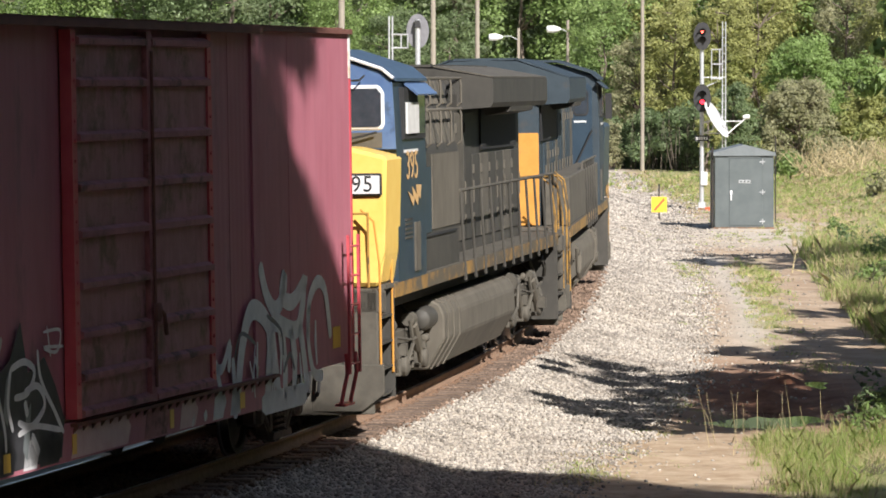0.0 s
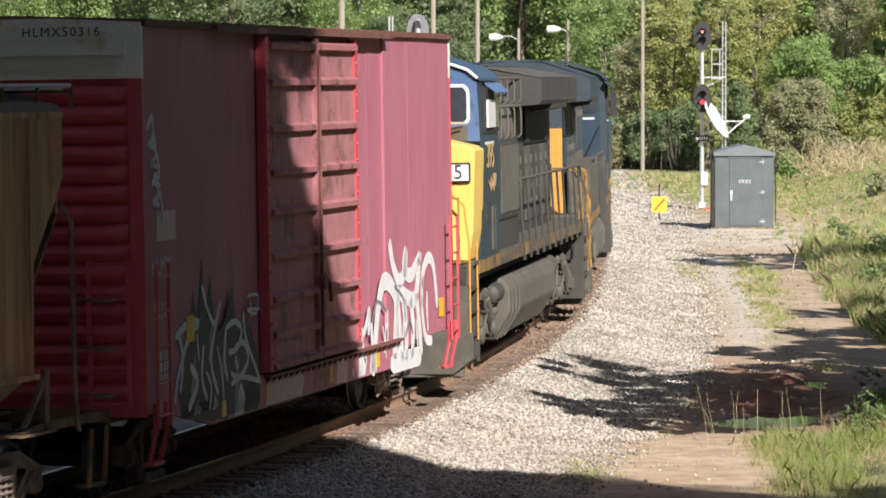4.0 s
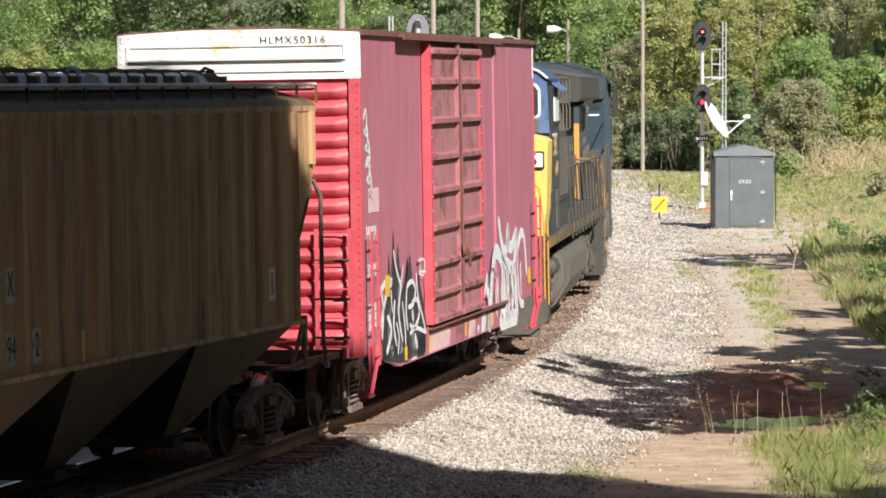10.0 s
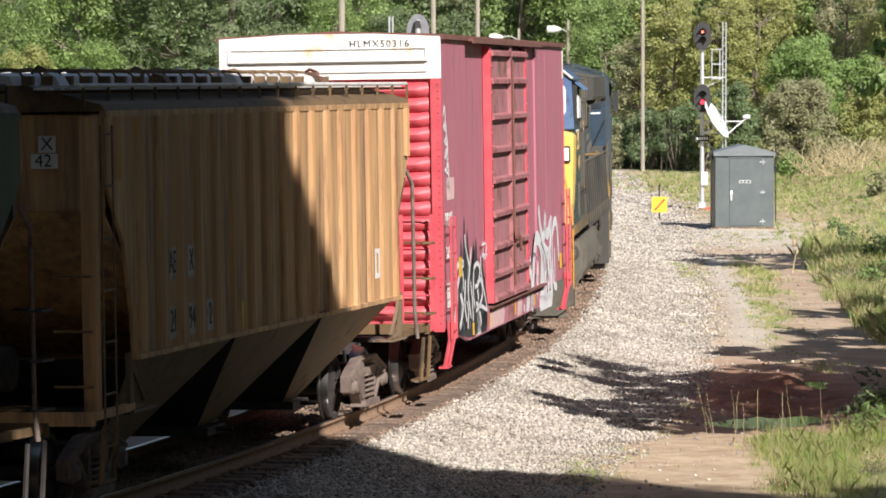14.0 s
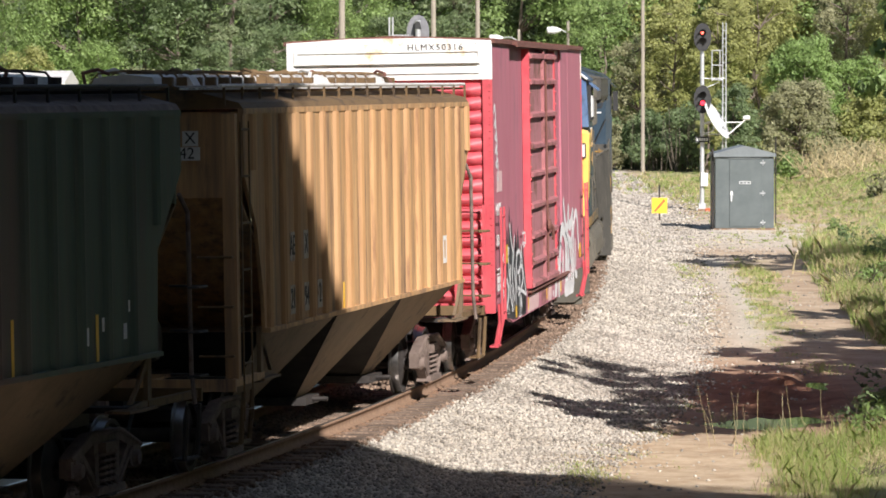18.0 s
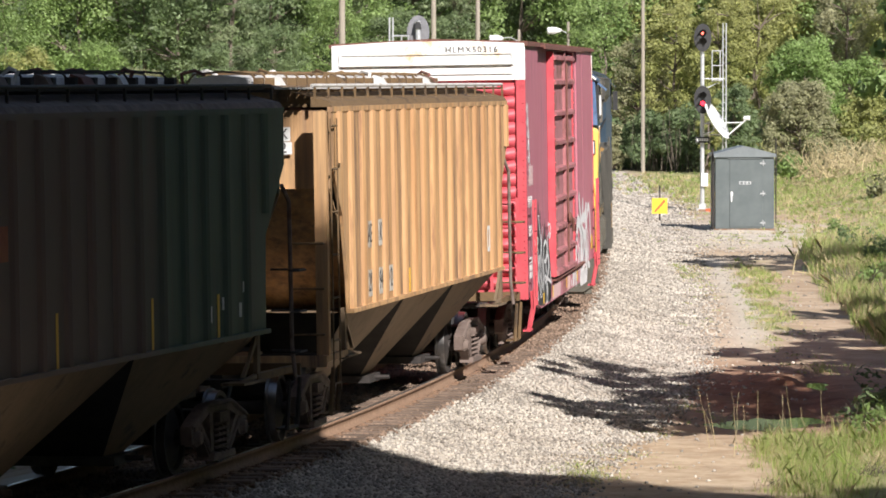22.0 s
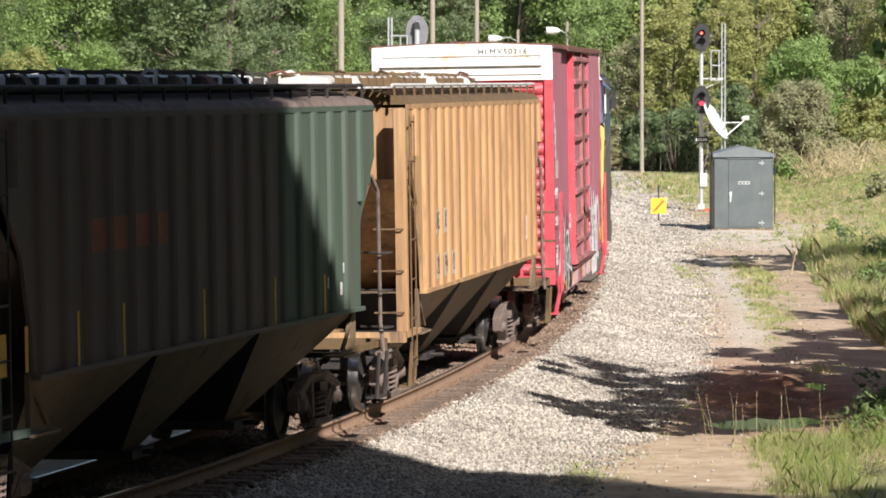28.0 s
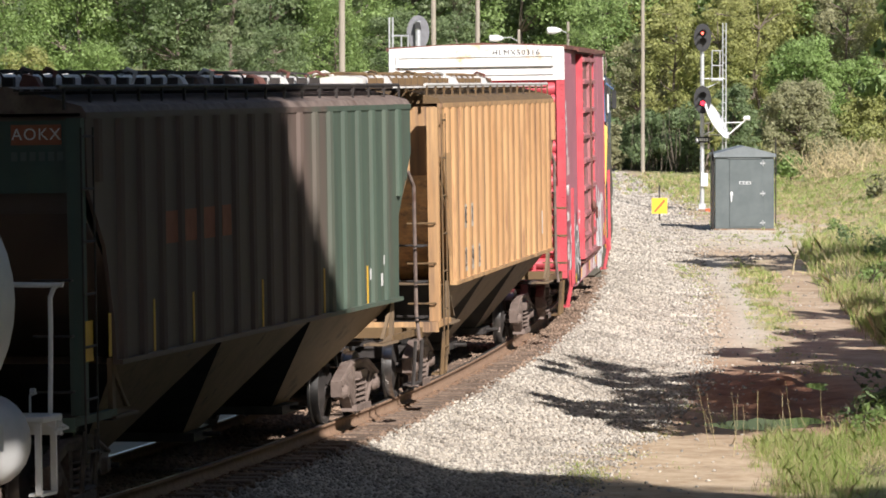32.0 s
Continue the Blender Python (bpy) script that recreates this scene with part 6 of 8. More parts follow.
        for sx in (-1, 1):
            bm = B()
            pipe(bm, [(sx * 1.35, e * (HL - 0.12), 1.76), (sx * 1.35, e * (HL - 0.12), 2.7), (sx * 0.45, e * (HL - 0.12), 2.7), (sx * 0.4, e * (HL - 0.1), 2.3)], 0.018)
            part("end_handrail", bm, "orange", eng)
        for k in range(3):
            for sx in (-1, 1):
                bm = B()
                x = sx * (0.5 + k * 0.12)
                pipe(bm, [(x, e * (HL - 0.02), 0.98), (x, e * (HL + 0.12), 0.7), (x - sx * 0.02, e * (HL + 0.12), 0.45), (x - sx * 0.06, e * (HL + 0.02), 0.4)], 0.024)
                part("air_hose", bm, "rubber", eng, "black looped air hose")
        coupler(eng, e * (HL - 0.1), mat="grime")
    # fuel tank, reservoirs
    bm = B()
    prism(bm, [(-1.47, 1.08), (-1.40, 1.24), (-1.28, 1.30), (1.28, 1.30), (1.40, 1.24), (1.47, 1.08), (1.47, 0.74), (1.22, 0.32), (-1.22, 0.32), (-1.47, 0.74)], 1, -4.4, 3.75)
    ft = part("fuel_tank", bm, "olive", eng, "dusty grey-olive fuel tank", bevel=0.025)
    bm = B()
    for y in (-4.0, -3.4, -2.8):
        prism(bm, [(-1.485, 1.085), (-1.405, 1.255), (-1.28, 1.315), (1.28, 1.315), (1.405, 1.255), (1.485, 1.085), (1.485, 0.735), (1.23, 0.305), (-1.23, 0.305), (-1.485, 0.735)], 1, y - 0.04, y + 0.04)
    part("tank_band", bm, "olive", ft)
    for side in (-1, 1):
        bm = B()
        lathe(bm, [(0.05, -5.35), (0.13, -5.30), (0.16, -5.2), (0.16, -4.65), (0.13, -4.5), (0.05, -4.42)], (side * 1.26, 0, 1.08), "Y", 16)
        part("air_reservoir", bm, "grime", eng, "dusty air reservoir", smooth=True)
        bm = B()
        pipe(bm, [(side * 1.25, 3.9, 1.25), (side * 1.25, 4.1, 0.9), (side * 1.3, 4.4, 0.9), (side * 1.3, 4.6, 1.3)], 0.035)
        lathe(bm, [(0.16, -0.1), (0.18, 0), (0.16, 0.25)], (side * 1.3, 4.2, 1.15), "Y", 12)
        box(bm, *sorted((side * 1.15, side * 1.4)), 3.9, 4.15, 0.55, 0.95)
        pipe(bm, [(side * 1.42, 3.8, 0.6), (side * 1.42, 4.5, 0.75), (side * 1.42, 4.7, 1.2)], 0.025)
        part("piping", bm, "grime_l", eng, "tangle of pipes and valves")
    TRAIN.append((eng, mid, 14.0, loco_bogie(eng, -6.9) + loco_bogie(eng, 6.9), way))


locomotive(28.8, 1, "navy", "grime", "dark blue and yellow diesel locomotive, nose towards the boxcar, dusty hood", "395")
locomotive(51.1, -1, "slate", "slate", "dark blue diesel locomotive leading the train, cab at its far end", "")
# ---- plants ----
def leaf_cloud(rs, centres, radii, count, size, flat=0.5):
    """Pointed leaves scattered on and in blobs: verts and quads."""
    n_c = len(centres)
    pick = rs.randint(0, n_c, count)
    d = rs.normal(size=(count, 3))
    d /= np.linalg.norm(d, axis=1)[:, None]
    r = radii[pick][:, None] * rs.uniform(0.55, 1.05, (count, 1)) ** 0.6
    p = centres[pick] + d * r * np.array([1, 1, 0.8])
    nrm = d * 1.3 + rs.normal(size=(count, 3)) * 0.55 + np.array([0, 0, 0.35])
    nrm /= np.linalg.norm(nrm, axis=1)[:, None]
    u = np.cross(nrm, rs.normal(size=(count, 3)))
    u /= np.linalg.norm(u, axis=1)[:, None]
    w = np.cross(nrm, u)
    s = (size * rs.uniform(0.6, 1.4, count))[:, None]
    verts = np.stack([p - u * s, p + w * s * flat + nrm * s * 0.1, p + u * s, p - w * s * flat + nrm * s * 0.1], 1).reshape(-1, 3)
    faces = np.arange(count * 4).reshape(-1, 4)
    return verts, faces


def limb(bm, rs, a, b, r0, r1, wob, n=4):
    a, b = Vector(a), Vector(b)
    pts = [a.lerp(b, i / n) + Vector(rs.normal(size=3) * wob * (0 < i < n)) for i in range(n + 1)]
    for i in range(n):
        q = r0 + (r1 - r0) * i / n
        rod(bm, pts[i], pts[i + 1], q, r0 + (r1 - r0) * (i + 1) / n, 7)
    return pts


def make_tree(seed, height, crown_r, crown_lo, leaf_mat, leaves, leaf_size, label, blobs=34, trunk_r=0.2, name="tree", at=None, lean=(0, 0), group="", category="tree", fill=0.42, squash=1.0):
    """A tapered trunk with limbs and a crown of leaf clumps."""
    rs = np.random.RandomState(seed)
    t = thing(name, label, category, group, at)
    bm = B()
    top = Vector((lean[0], lean[1], height * 0.92))
    trunk = limb(bm, rs, (0, 0, -0.3), top, trunk_r, trunk_r * 0.25, height * 0.012, 7)
    cen, rad = [], []
    for i in range(blobs):
        f = (i + 0.5) / blobs
        z = crown_lo + (height - crown_lo) * f
        q = (z - crown_lo) / (height - crown_lo)
        spread = crown_r * (0.35 + 1.25 * math.sqrt(max(q * (1 - q), 0)) + 0.1) * rs.uniform(0.35, 1.0)
        ang = i * 2.4 + rs.uniform(-0.5, 0.5)
        k = min(z / top.z, 1)
        c = Vector((lean[0] * k + spread * math.cos(ang), lean[1] * k + spread * math.sin(ang) * squash, z))
        cen.append(c)
        rad.append(crown_r * rs.uniform(0.6, 1.25) * fill)
        if i % 2 == 0:
            st = Vector((lean[0] * k * 0.8, lean[1] * k * 0.8, max(z - spread * 0.7, crown_lo * 0.7)))
            limb(bm, rs, st, c, trunk_r * 0.32, 0.02, spread * 0.05, 3)
    part("trunk", bm, "bark", t, "grey-brown bark and bare limbs")
    v, f = leaf_cloud(rs, np.array([c[:] for c in cen]), np.array(rad), leaves, leaf_size)
    me = array_mesh("crown", v, f, leaf_mat)
    c = new("crown", me)
    c.parent = t
    return t


def ground_at(x, y):
    return float(ground_z(np.array([x]), np.array([y]))[0])


# trees beside the bank that shade the near end of the line
make_tree(11, 31, 4.3, 15.0, "leaf_b", 60000, 0.27, "tall dense broadleaf tree beside the line", 90, 0.45, at=Matrix.Translation((8.4, 29, -0.5)), lean=(-4.8, 0), group="shade trees", fill=0.36)
make_tree(12, 21.5, 4.3, 9.0, "leaf_b", 42000, 0.27, "dense broadleaf tree beside the line", 70, 0.38, at=Matrix.Translation((10.6, 28, -0.5)), lean=(0, 0), group="shade trees", fill=0.36)
make_tree(13, 30, 5.0, 15.35, "leaf_b", 60000, 0.27, "leaning broadleaf tree beside the line", 90, 0.45, at=Matrix.Translation((4.9, 27, -0.5)), lean=(-3.5, 1.0), group="shade trees", fill=0.36)
# unseen tree added near the camera to dim the sky light
make_tree(14, 27, 5.0, 12.0, "leaf_b", 50000, 0.27, "dense broadleaf tree beside the line", 80, 0.42, at=Matrix.Translation((10, 5, -0.5)), lean=(0, 0), group="shade trees", fill=0.36)
# unseen trees added round and behind the camera to block sky light
DENSE = make_tree(15, 27, 5.0, 2.0, "leaf_b", 8000, 0.60, "unseen dense tree added to block sky light", 80, 0.42, at=Matrix.Translation((20.5, 15, -0.5)), group="shade trees", fill=0.40)
for i, (x, y) in enumerate(((21, 4), (15.5, -2), (23, -6), (15, -9), (7.5, -14), (0, -17), (-9, -14), (-18, -6), (28, -17), (-22, 8), (-25, 22), (-22, 38), (-24, 54), (20, -20), (7, -28), (-12, -28), (34, -24), (28, 24), (29, 34), (29, 44), (30, 54), (32, 64), (35, 75), (-13, 26), (-14, 42), (-16, 60))):
    copy_thing(DENSE, Matrix.Translation((x, y, -0.5)) @ Matrix.Rotation(i * 1.3, 4, "Z"))
# thin saplings along the right-hand verge that throw the streaked shade
for i, (x, y, h, r, lo, n, lx) in enumerate(((10.6, 62.4, 8.6, 2.3, 4.6, 3000, -1.3), (10.4, 57.6, 8.4, 2.2, 4.4, 2900, -0.4), (12.4, 70.2, 8.2, 1.8, 4.4, 3800, -0.6), (13.8, 72.2, 8.0, 1.8, 4.0, 3600, -0.4), (13.2, 70.7, 7.0, 1.6, 3.0, 3200, 0), (7.8, 57.0, 8.0, 1.5, 4.8, 2600, -0.2), (10.4, 61.5, 7.5, 1.8, 4.4, 3200, 0), (11.4, 66.0, 7.6, 1.9, 4.4, 3400, 0), (10.2, 68.0, 4.0, 1.7, 0.6, 3000, 0),
                                             (9.3, 62.5, 3.2, 1.4, 0.5, 2600, 0), (10.8, 82.0, 4.8, 1.5, 1.0, 2600, 0), (11.8, 88.0, 5.0, 1.5, 1.0, 2600, 0), (12.6, 113, 7.5, 1.8, 3.0, 3000, -0.5), (14.2, 116.5, 8.0, 1.8, 3.0, 2600, -0.5), (12.6, 104, 4.0, 1.2, 1.5, 1600, 0))):
    make_tree(30 + i, h, r, lo, "leaf_a", n, 0.17, "slender leafy sapling on the grassy verge", 60, 0.07, at=Matrix.Translation((x, y, ground_at(x, y) - 0.05)), lean=(lx, 0), group="verge saplings", fill=0.19)

# far woods: a few tree shapes, repeated at many sizes and turns
def clump_crown(rs, cen, rad, leaves, size, flat, droop=0.65):
    """Leaves on the upper skins of many clumps, facing outward, so that every clump has a lit and a shaded side."""
    w = rad ** 2 / (rad ** 2).sum()
    pick = rs.choice(len(cen), leaves, p=w)
    d = rs.normal(size=(leaves, 3))
    d[:, 2] = np.where(rs.rand(leaves) < 0.62, np.abs(d[:, 2]), d[:, 2])
    d /= np.linalg.norm(d, axis=1)[:, None]
    p = cen[pick] + d * rad[pick][:, None] * rs.uniform(0.45, 1.20, (leaves, 1)) * np.array([1, 1, droop])
    nrm = d * 1.1 + np.array([0.1, -0.25, 0.4]) + rs.normal(size=(leaves, 3)) * 0.55
    nrm /= np.linalg.norm(nrm, axis=1)[:, None]
    u = np.cross(nrm, rs.normal(size=(leaves, 3)))
    u /= np.linalg.norm(u, axis=1)[:, None]
    k = np.cross(nrm, u)
    s = (size * rs.uniform(0.6, 1.4, leaves))[:, None]
    verts = np.stack([p - u * s, p + k * s * flat, p + u * s, p - k * s * flat], 1).reshape(-1, 3)
    return verts, np.arange(leaves * 4).reshape(-1, 4)


def wood_tree(seed, width, height, lo, mat, leaves, size, label, shape="round", clumps=70, at=None, name="tree", category="tree", group="trees at the wood's edge", bare=6):
    """A far tree: trunk, limbs, and a crown of lit clumps. shape: round, spire (a pine in tiers) or brush (upright twigs)."""
    rs = np.random.RandomState(seed)
    t = thing(name, label, category, group, at)
    bm = B()
    stem = limb(bm, rs, (0, 0, -0.3), (rs.normal(0, width * 0.03), 0, height * 0.93), 0.012 * height + 0.04, 0.02, height * 0.012, 6)
    cen, rad = [], []
    for i in range(clumps):
        f = ((i + rs.uniform(0.2, 0.8)) / clumps) ** 0.85
        if shape == "spire":
            f = round(f * 11) / 11
            prof = (1 - f) ** 0.75 * 0.9 + 0.06
        elif shape == "brush":
            prof = 0.75 + 0.25 * math.sin(3.1 * f)
        else:
            prof = math.sqrt(max(1 - (1.55 * f - 0.70) ** 2, 0.04))
        ang = i * 2.399 + rs.uniform(-0.5, 0.5)
        q = width * 0.5 * prof * math.sqrt(rs.uniform(0.12, 1.0)) * rs.uniform(0.8, 1.15)
        z = lo + (height - lo) * f + rs.normal(0, height * 0.015)
        cen.append((q * math.cos(ang), q * math.sin(ang), z))
        rad.append(width * rs.uniform(0.07, 0.17) * (0.8 if shape == "spire" else 1.0))
        if i % max(clumps // (bare * 3), 1) == 0:
            zz = max(z - q * 0.6, lo * 0.5)
            foot = min(stem, key=lambda p: abs(p.z - zz))
            limb(bm, rs, foot, cen[-1], 0.03 + 0.003 * height, 0.012, q * 0.05, 3)
    part("trunk", bm, "bark", t, "grey-brown bark and bare limbs")
    v, f = clump_crown(rs, np.array(cen), np.array(rad), leaves, size, 0.28 if shape == "spire" else 0.5, 0.55 if shape == "spire" else 0.9)
    ob = new("crown", array_mesh("crown", v, f, mat))
    ob.parent = t
    return t


SHAPES = []
for i, (w, h, lo, mat, shape, lab) in enumerate(((7.0, 15, 1.5, "leaf_a", "round", "fresh green broadleaf tree at the wood's edge"), (6.0, 17, 2.0, "leaf_p", "spire", "dark green pine at the wood's edge"), (5.6, 12, 0.6, "leaf_c", "round", "yellow-green spring tree at the wood's edge"),
                                               (6.8, 14, 1.0, "leaf_e", "round", "vivid green tree at the wood's edge"), (5.2, 9, 0.4, "leaf_d", "round", "brownish budding tree at the wood's edge"), (6.4, 15, 1.5, "leaf_b", "round", "dark green broadleaf tree at the wood's edge"))):
    SHAPES.append(wood_tree(60 + i, w, h, lo, mat, 17000, 0.12, lab, shape, 95, Matrix.Translation((-60 - i * 8, 300, -0.5))))
rs = np.random.RandomState(5)


def plant(kind, x, y, scale=1.0, z=None, turn=None):
    a = rs.uniform(0, 6.28) if turn is None else turn
    m = Matrix.Translation((x, y, (ground_at(x, y) - 0.2) if z is None else z)) @ Matrix.Rotation(a, 4, "Z")
    ob = copy_thing(SHAPES[kind], m)
    ob.scale = (scale, scale, scale * rs.uniform(0.9, 1.1))
    return ob


# unseen trees added on the right to block low sky light
for i, (x, y) in enumerate(((18, 30), (20, 41), (20, 53), (22, 65))):
    plant((0, 3, 5, 2)[i % 4], x, y, 0.72)
# the long row of the wood behind the line, shallow trees in front of tall ones
for k, x, y, s in ((5, -36, 283, 1.05), (0, -31.5, 279, 1.1), (1, -28.6, 276, 1.0), (0, -25.6, 280, 1.1), (3, -22.6, 277, 1.05), (1, -20.6, 282, 1.1), (0, -18.4, 276, 1.05), (5, -16.2, 272, 0.95), (1, -14.4, 278, 1.1), (1, -12.6, 270, 0.85), (5, -10.4, 276, 1.0), (1, -8.6, 284, 1.1),
                   (0, -6.6, 278, 1.05), (5, -4.2, 284, 1.05), (0, -1.8, 288, 1.1), (1, 0.6, 284, 1.05), (5, 2.8, 290, 1.1), (0, 5.2, 286, 1.05), (5, 7.6, 290, 1.1), (0, 10.2, 284, 1.0), (2, 13.2, 284, 1.15), (0, 16.5, 288, 1.1), (2, 19.5, 282, 1.15), (2, 22.6, 286, 1.2), (0, 25.5, 284, 1.1), (2, 28.5, 280, 1.2), (3, 32, 284, 1.1),
                   (4, -27.4, 252, 0.62), (2, -23.4, 256, 0.62), (3, -19.6, 254, 0.56), (4, -16.6, 251, 0.58), (5, -13.0, 252, 0.50), (1, -11.6, 256, 0.42), (5, -9.4, 254, 0.55), (4, -30.5, 250, 0.6), (0, -6.2, 258, 0.6), (5, -3.0, 262, 0.62), (5, 0.5, 264, 0.6), (4, -21.6, 249, 0.42), (0, -25.6, 262, 0.75), (3, -29.2, 262, 0.75), (5, -33, 262, 0.8)):
    plant(k, x, y, s)


def pick_tree(seed, x, y, width, height, mat, label, shape="round", lo=0.3, leaves=6500, size=0.075, clumps=75, bare=6, name="tree", category="tree"):
    wood_tree(seed, width, height, lo, mat, leaves, size, label, shape, clumps, Matrix.Translation((x, y, ground_at(x, y) - 0.1)), name, category, bare=bare)


# the edge of the wood beyond the cabinet, each tree as it stands
pick_tree(401, 9.4, 262, 4.6, 9.6, "leaf_a", "fresh green tree at the wood's corner", leaves=18900)
pick_tree(402, 11.2, 258, 3.8, 7.2, "leaf_d", "twiggy half-leafed tree beside the pole", leaves=11600, bare=16)
pick_tree(403, 13.2, 256, 4.2, 9.2, "leaf_c", "yellow-green tree behind the signal", leaves=20000)
pick_tree(404, 15.6, 254, 3.6, 9.4, "leaf_c", "slim yellow-green tree behind the signal", "brush", leaves=18900)
pick_tree(405, 18.0, 256, 4.6, 10.5, "leaf_c", "pale yellow-green tree at the wood's edge", leaves=23100)
pick_tree(406, 19.2, 240, 4.4, 6.4, "leaf_e", "vivid green tree with a dense crown on the bank", leaves=23100, lo=0.8)
pick_tree(407, 21.8, 242, 4.2, 4.6, "leaf_e", "low vivid green tree on the bank", leaves=16800)
pick_tree(408, 17.9, 226, 3.9, 4.3, "leaf_d", "grey-green bush with bare twigs at its top", leaves=17800, lo=0.2, bare=14, name="bush", category="bush")
pick_tree(409, 22.6, 252, 5.0, 9.6, "leaf_d", "olive budding tree on the bank", leaves=21000, bare=12)
pick_tree(410, 25.2, 246, 5.0, 8.6, "leaf_c", "olive yellow tree on the bank", leaves=18900)
pick_tree(411, 21.6, 226, 3.2, 2.6, "leaf_c", "low yellow-green bush on the bank", leaves=12600, name="bush", category="bush")
pick_tree(412, 23.6, 230, 3.4, 3.0, "leaf_a", "low green bush on the bank", leaves=12600, name="bush", category="bush")
pick_tree(413, 9.0, 246, 2.0, 2.6, "leaf_d", "sparse twiggy shrub by the line", leaves=4600, bare=14, name="bush", category="bush")
pick_tree(414, 15.4, 238, 2.6, 4.6, "leaf_b", "dark shaded shrub behind the cabinet", leaves=9400, name="bush", category="bush")
pick_tree(415, 13.9, 236, 1.2, 4.4, "leaf_c", "slim upright shrub beside the signal mast", "brush", leaves=5500, clumps=40, name="bush", category="bush")


def thicket(x, y, rx, ry, h, n, seed):
    """Upright dry stems standing close together at the wood's edge."""
    q = np.random.RandomState(seed)
    t = thing("thicket", "dense thicket of upright grey-brown stems in shade", "thicket", "thickets", Matrix.Translation((x, y, ground_at(x, y))))
    bm = B()
    for i in range(n):
        a = Vector((q.normal(0, rx), q.normal(0, ry), -0.1))
        top = a + Vector((q.normal(0, 0.25), q.normal(0, 0.25), h * q.uniform(0.45, 1.1)))
        limb(bm, q, a, top, 0.025, 0.008, 0.05, 3)
    tagged(part("undergrowth", bm, "twig", t), kind="stuff")
    v, f = leaf_cloud(q, np.stack([q.normal(0, rx, 40), q.normal(0, ry, 40), q.uniform(0.2, h, 40)], 1), q.uniform(0.3, 0.8, 40), 5200, 0.10)
    ob = new("foliage", array_mesh("foliage", v, f, "leaf_b"))
    ob.parent = t


thicket(11.9, 246, 1.0, 1.0, 3.0, 60, 71)
thicket(13.2, 243, 0.9, 1.0, 3.4, 60, 72)
thicket(10.2, 250, 0.8, 1.0, 2.2, 50, 73)


def woods():
    """The depth of the wood behind its edge, as a wall of leaf clumps no one could count."""
    r = np.random.RandomState(8)
    n = 900
    c = np.stack([r.uniform(-60, 62, n), r.uniform(290, 322, n), r.uniform(0, 17, n)], 1)
    v, f = clump_crown(r, c, r.uniform(1.0, 2.4, n), 80000, 0.26, 0.5)
    return array_mesh("woods", v, f, None, ["leaf_b", "leaf_a"], (r.rand(len(f)) < 0.6).astype(int))


tagged(new("woods", woods()), "deep green spring woods closing the view", "woods", kind="stuff")


def far_ridge():
    xs = np.linspace(-700, 700, 60)
    top = 24 + 3 * np.sin(xs * 0.05)
    v = np.concatenate([np.stack([xs, np.full(60, 345.0), np.full(60, -1.0)], 1), np.stack([xs, np.full(60, 360.0), top], 1)])
    i = np.arange(59)
    return array_mesh("backdrop", v, np.stack([i, i + 1, i + 61, i + 60], 1), "leaf_b")


tagged(new("backdrop", far_ridge()), "dark green wooded slope far behind the trees", "backdrop", kind="structure")


def bushes(seed, spots, mats, label, name, size=0.12, per=900):
    for i, (x, y, r, h) in enumerate(spots):
        q = np.random.RandomState(seed + i)
        n = max(int(14 * r), 8)
        c = np.stack([q.normal(0, r * 0.5, n), q.normal(0, r * 0.5, n), q.uniform(0.1, h, n)], 1)
        v, f = leaf_cloud(q, c, q.uniform(0.25, 0.5, n) * min(r, 1.2), int(per * r * h), size)
        t = thing(name, label, "bush", "verge bushes", Matrix.Translation((x, y, ground_at(x, y))))
        ob = new("foliage", array_mesh("foliage", v, f, mats[i % len(mats)]))
        ob.parent = t
        bm = B()
        for k in range(6):
            limb(bm, q, (q.normal(0, 0.1), q.normal(0, 0.1), -0.1), c[k], 0.03, 0.008, 0.04, 3)
        part("stem", bm, "bark", t, "thin branching brown stem")


bushes(200, ((18.9, 214, 1.4, 1.0), (21.0, 216, 1.6, 1.2), (16.9, 216, 1.2, 1.0), (16.4, 168, 0.8, 0.6)), ["leaf_d", "leaf_c", "leaf_a"], "leafy green bush on the grassy bank", "bush", 0.10, 900)
bushes(260, ((12.0, 120, 0.6, 0.5), (10.9, 110, 0.5, 0.4), (12.2, 129, 0.7, 0.6), (12.6, 146, 0.6, 0.4), (11.4, 117, 0.7, 0.6), (9.9, 104, 0.5, 0.5), (6.15, 64.4, 0.5, 0.45), (6.0, 62.0, 0.4, 0.4), (6.9, 67.5, 0.5, 0.5)), ["leaf_b", "leaf_a"], "low green weeds on the verge", "weed_clump", 0.05, 1700)
bushes(230, ((12.0, 250, 2.0, 3.0), (13.4, 248, 1.8, 3.0), (14.9, 246, 1.8, 3.0), (16.4, 246, 1.8, 2.6)), ["leaf_b"], "dark dense brush under the trees", "brush", 0.13, 700)


# low brush added past the line to darken bright ground under the cars
left = []
for k, s_ in enumerate(np.arange(-44, -8, 3.2)):
    p = rail_pose(float(s_), -3.3 - 0.4 * (k % 3)).to_translation()
    left.append((p.x, p.y, 0.9, 0.75))
bushes(290, left, ["leaf_b", "leaf_a"], "low brush added to darken the ground beyond the track", "brush", 0.07, 900)


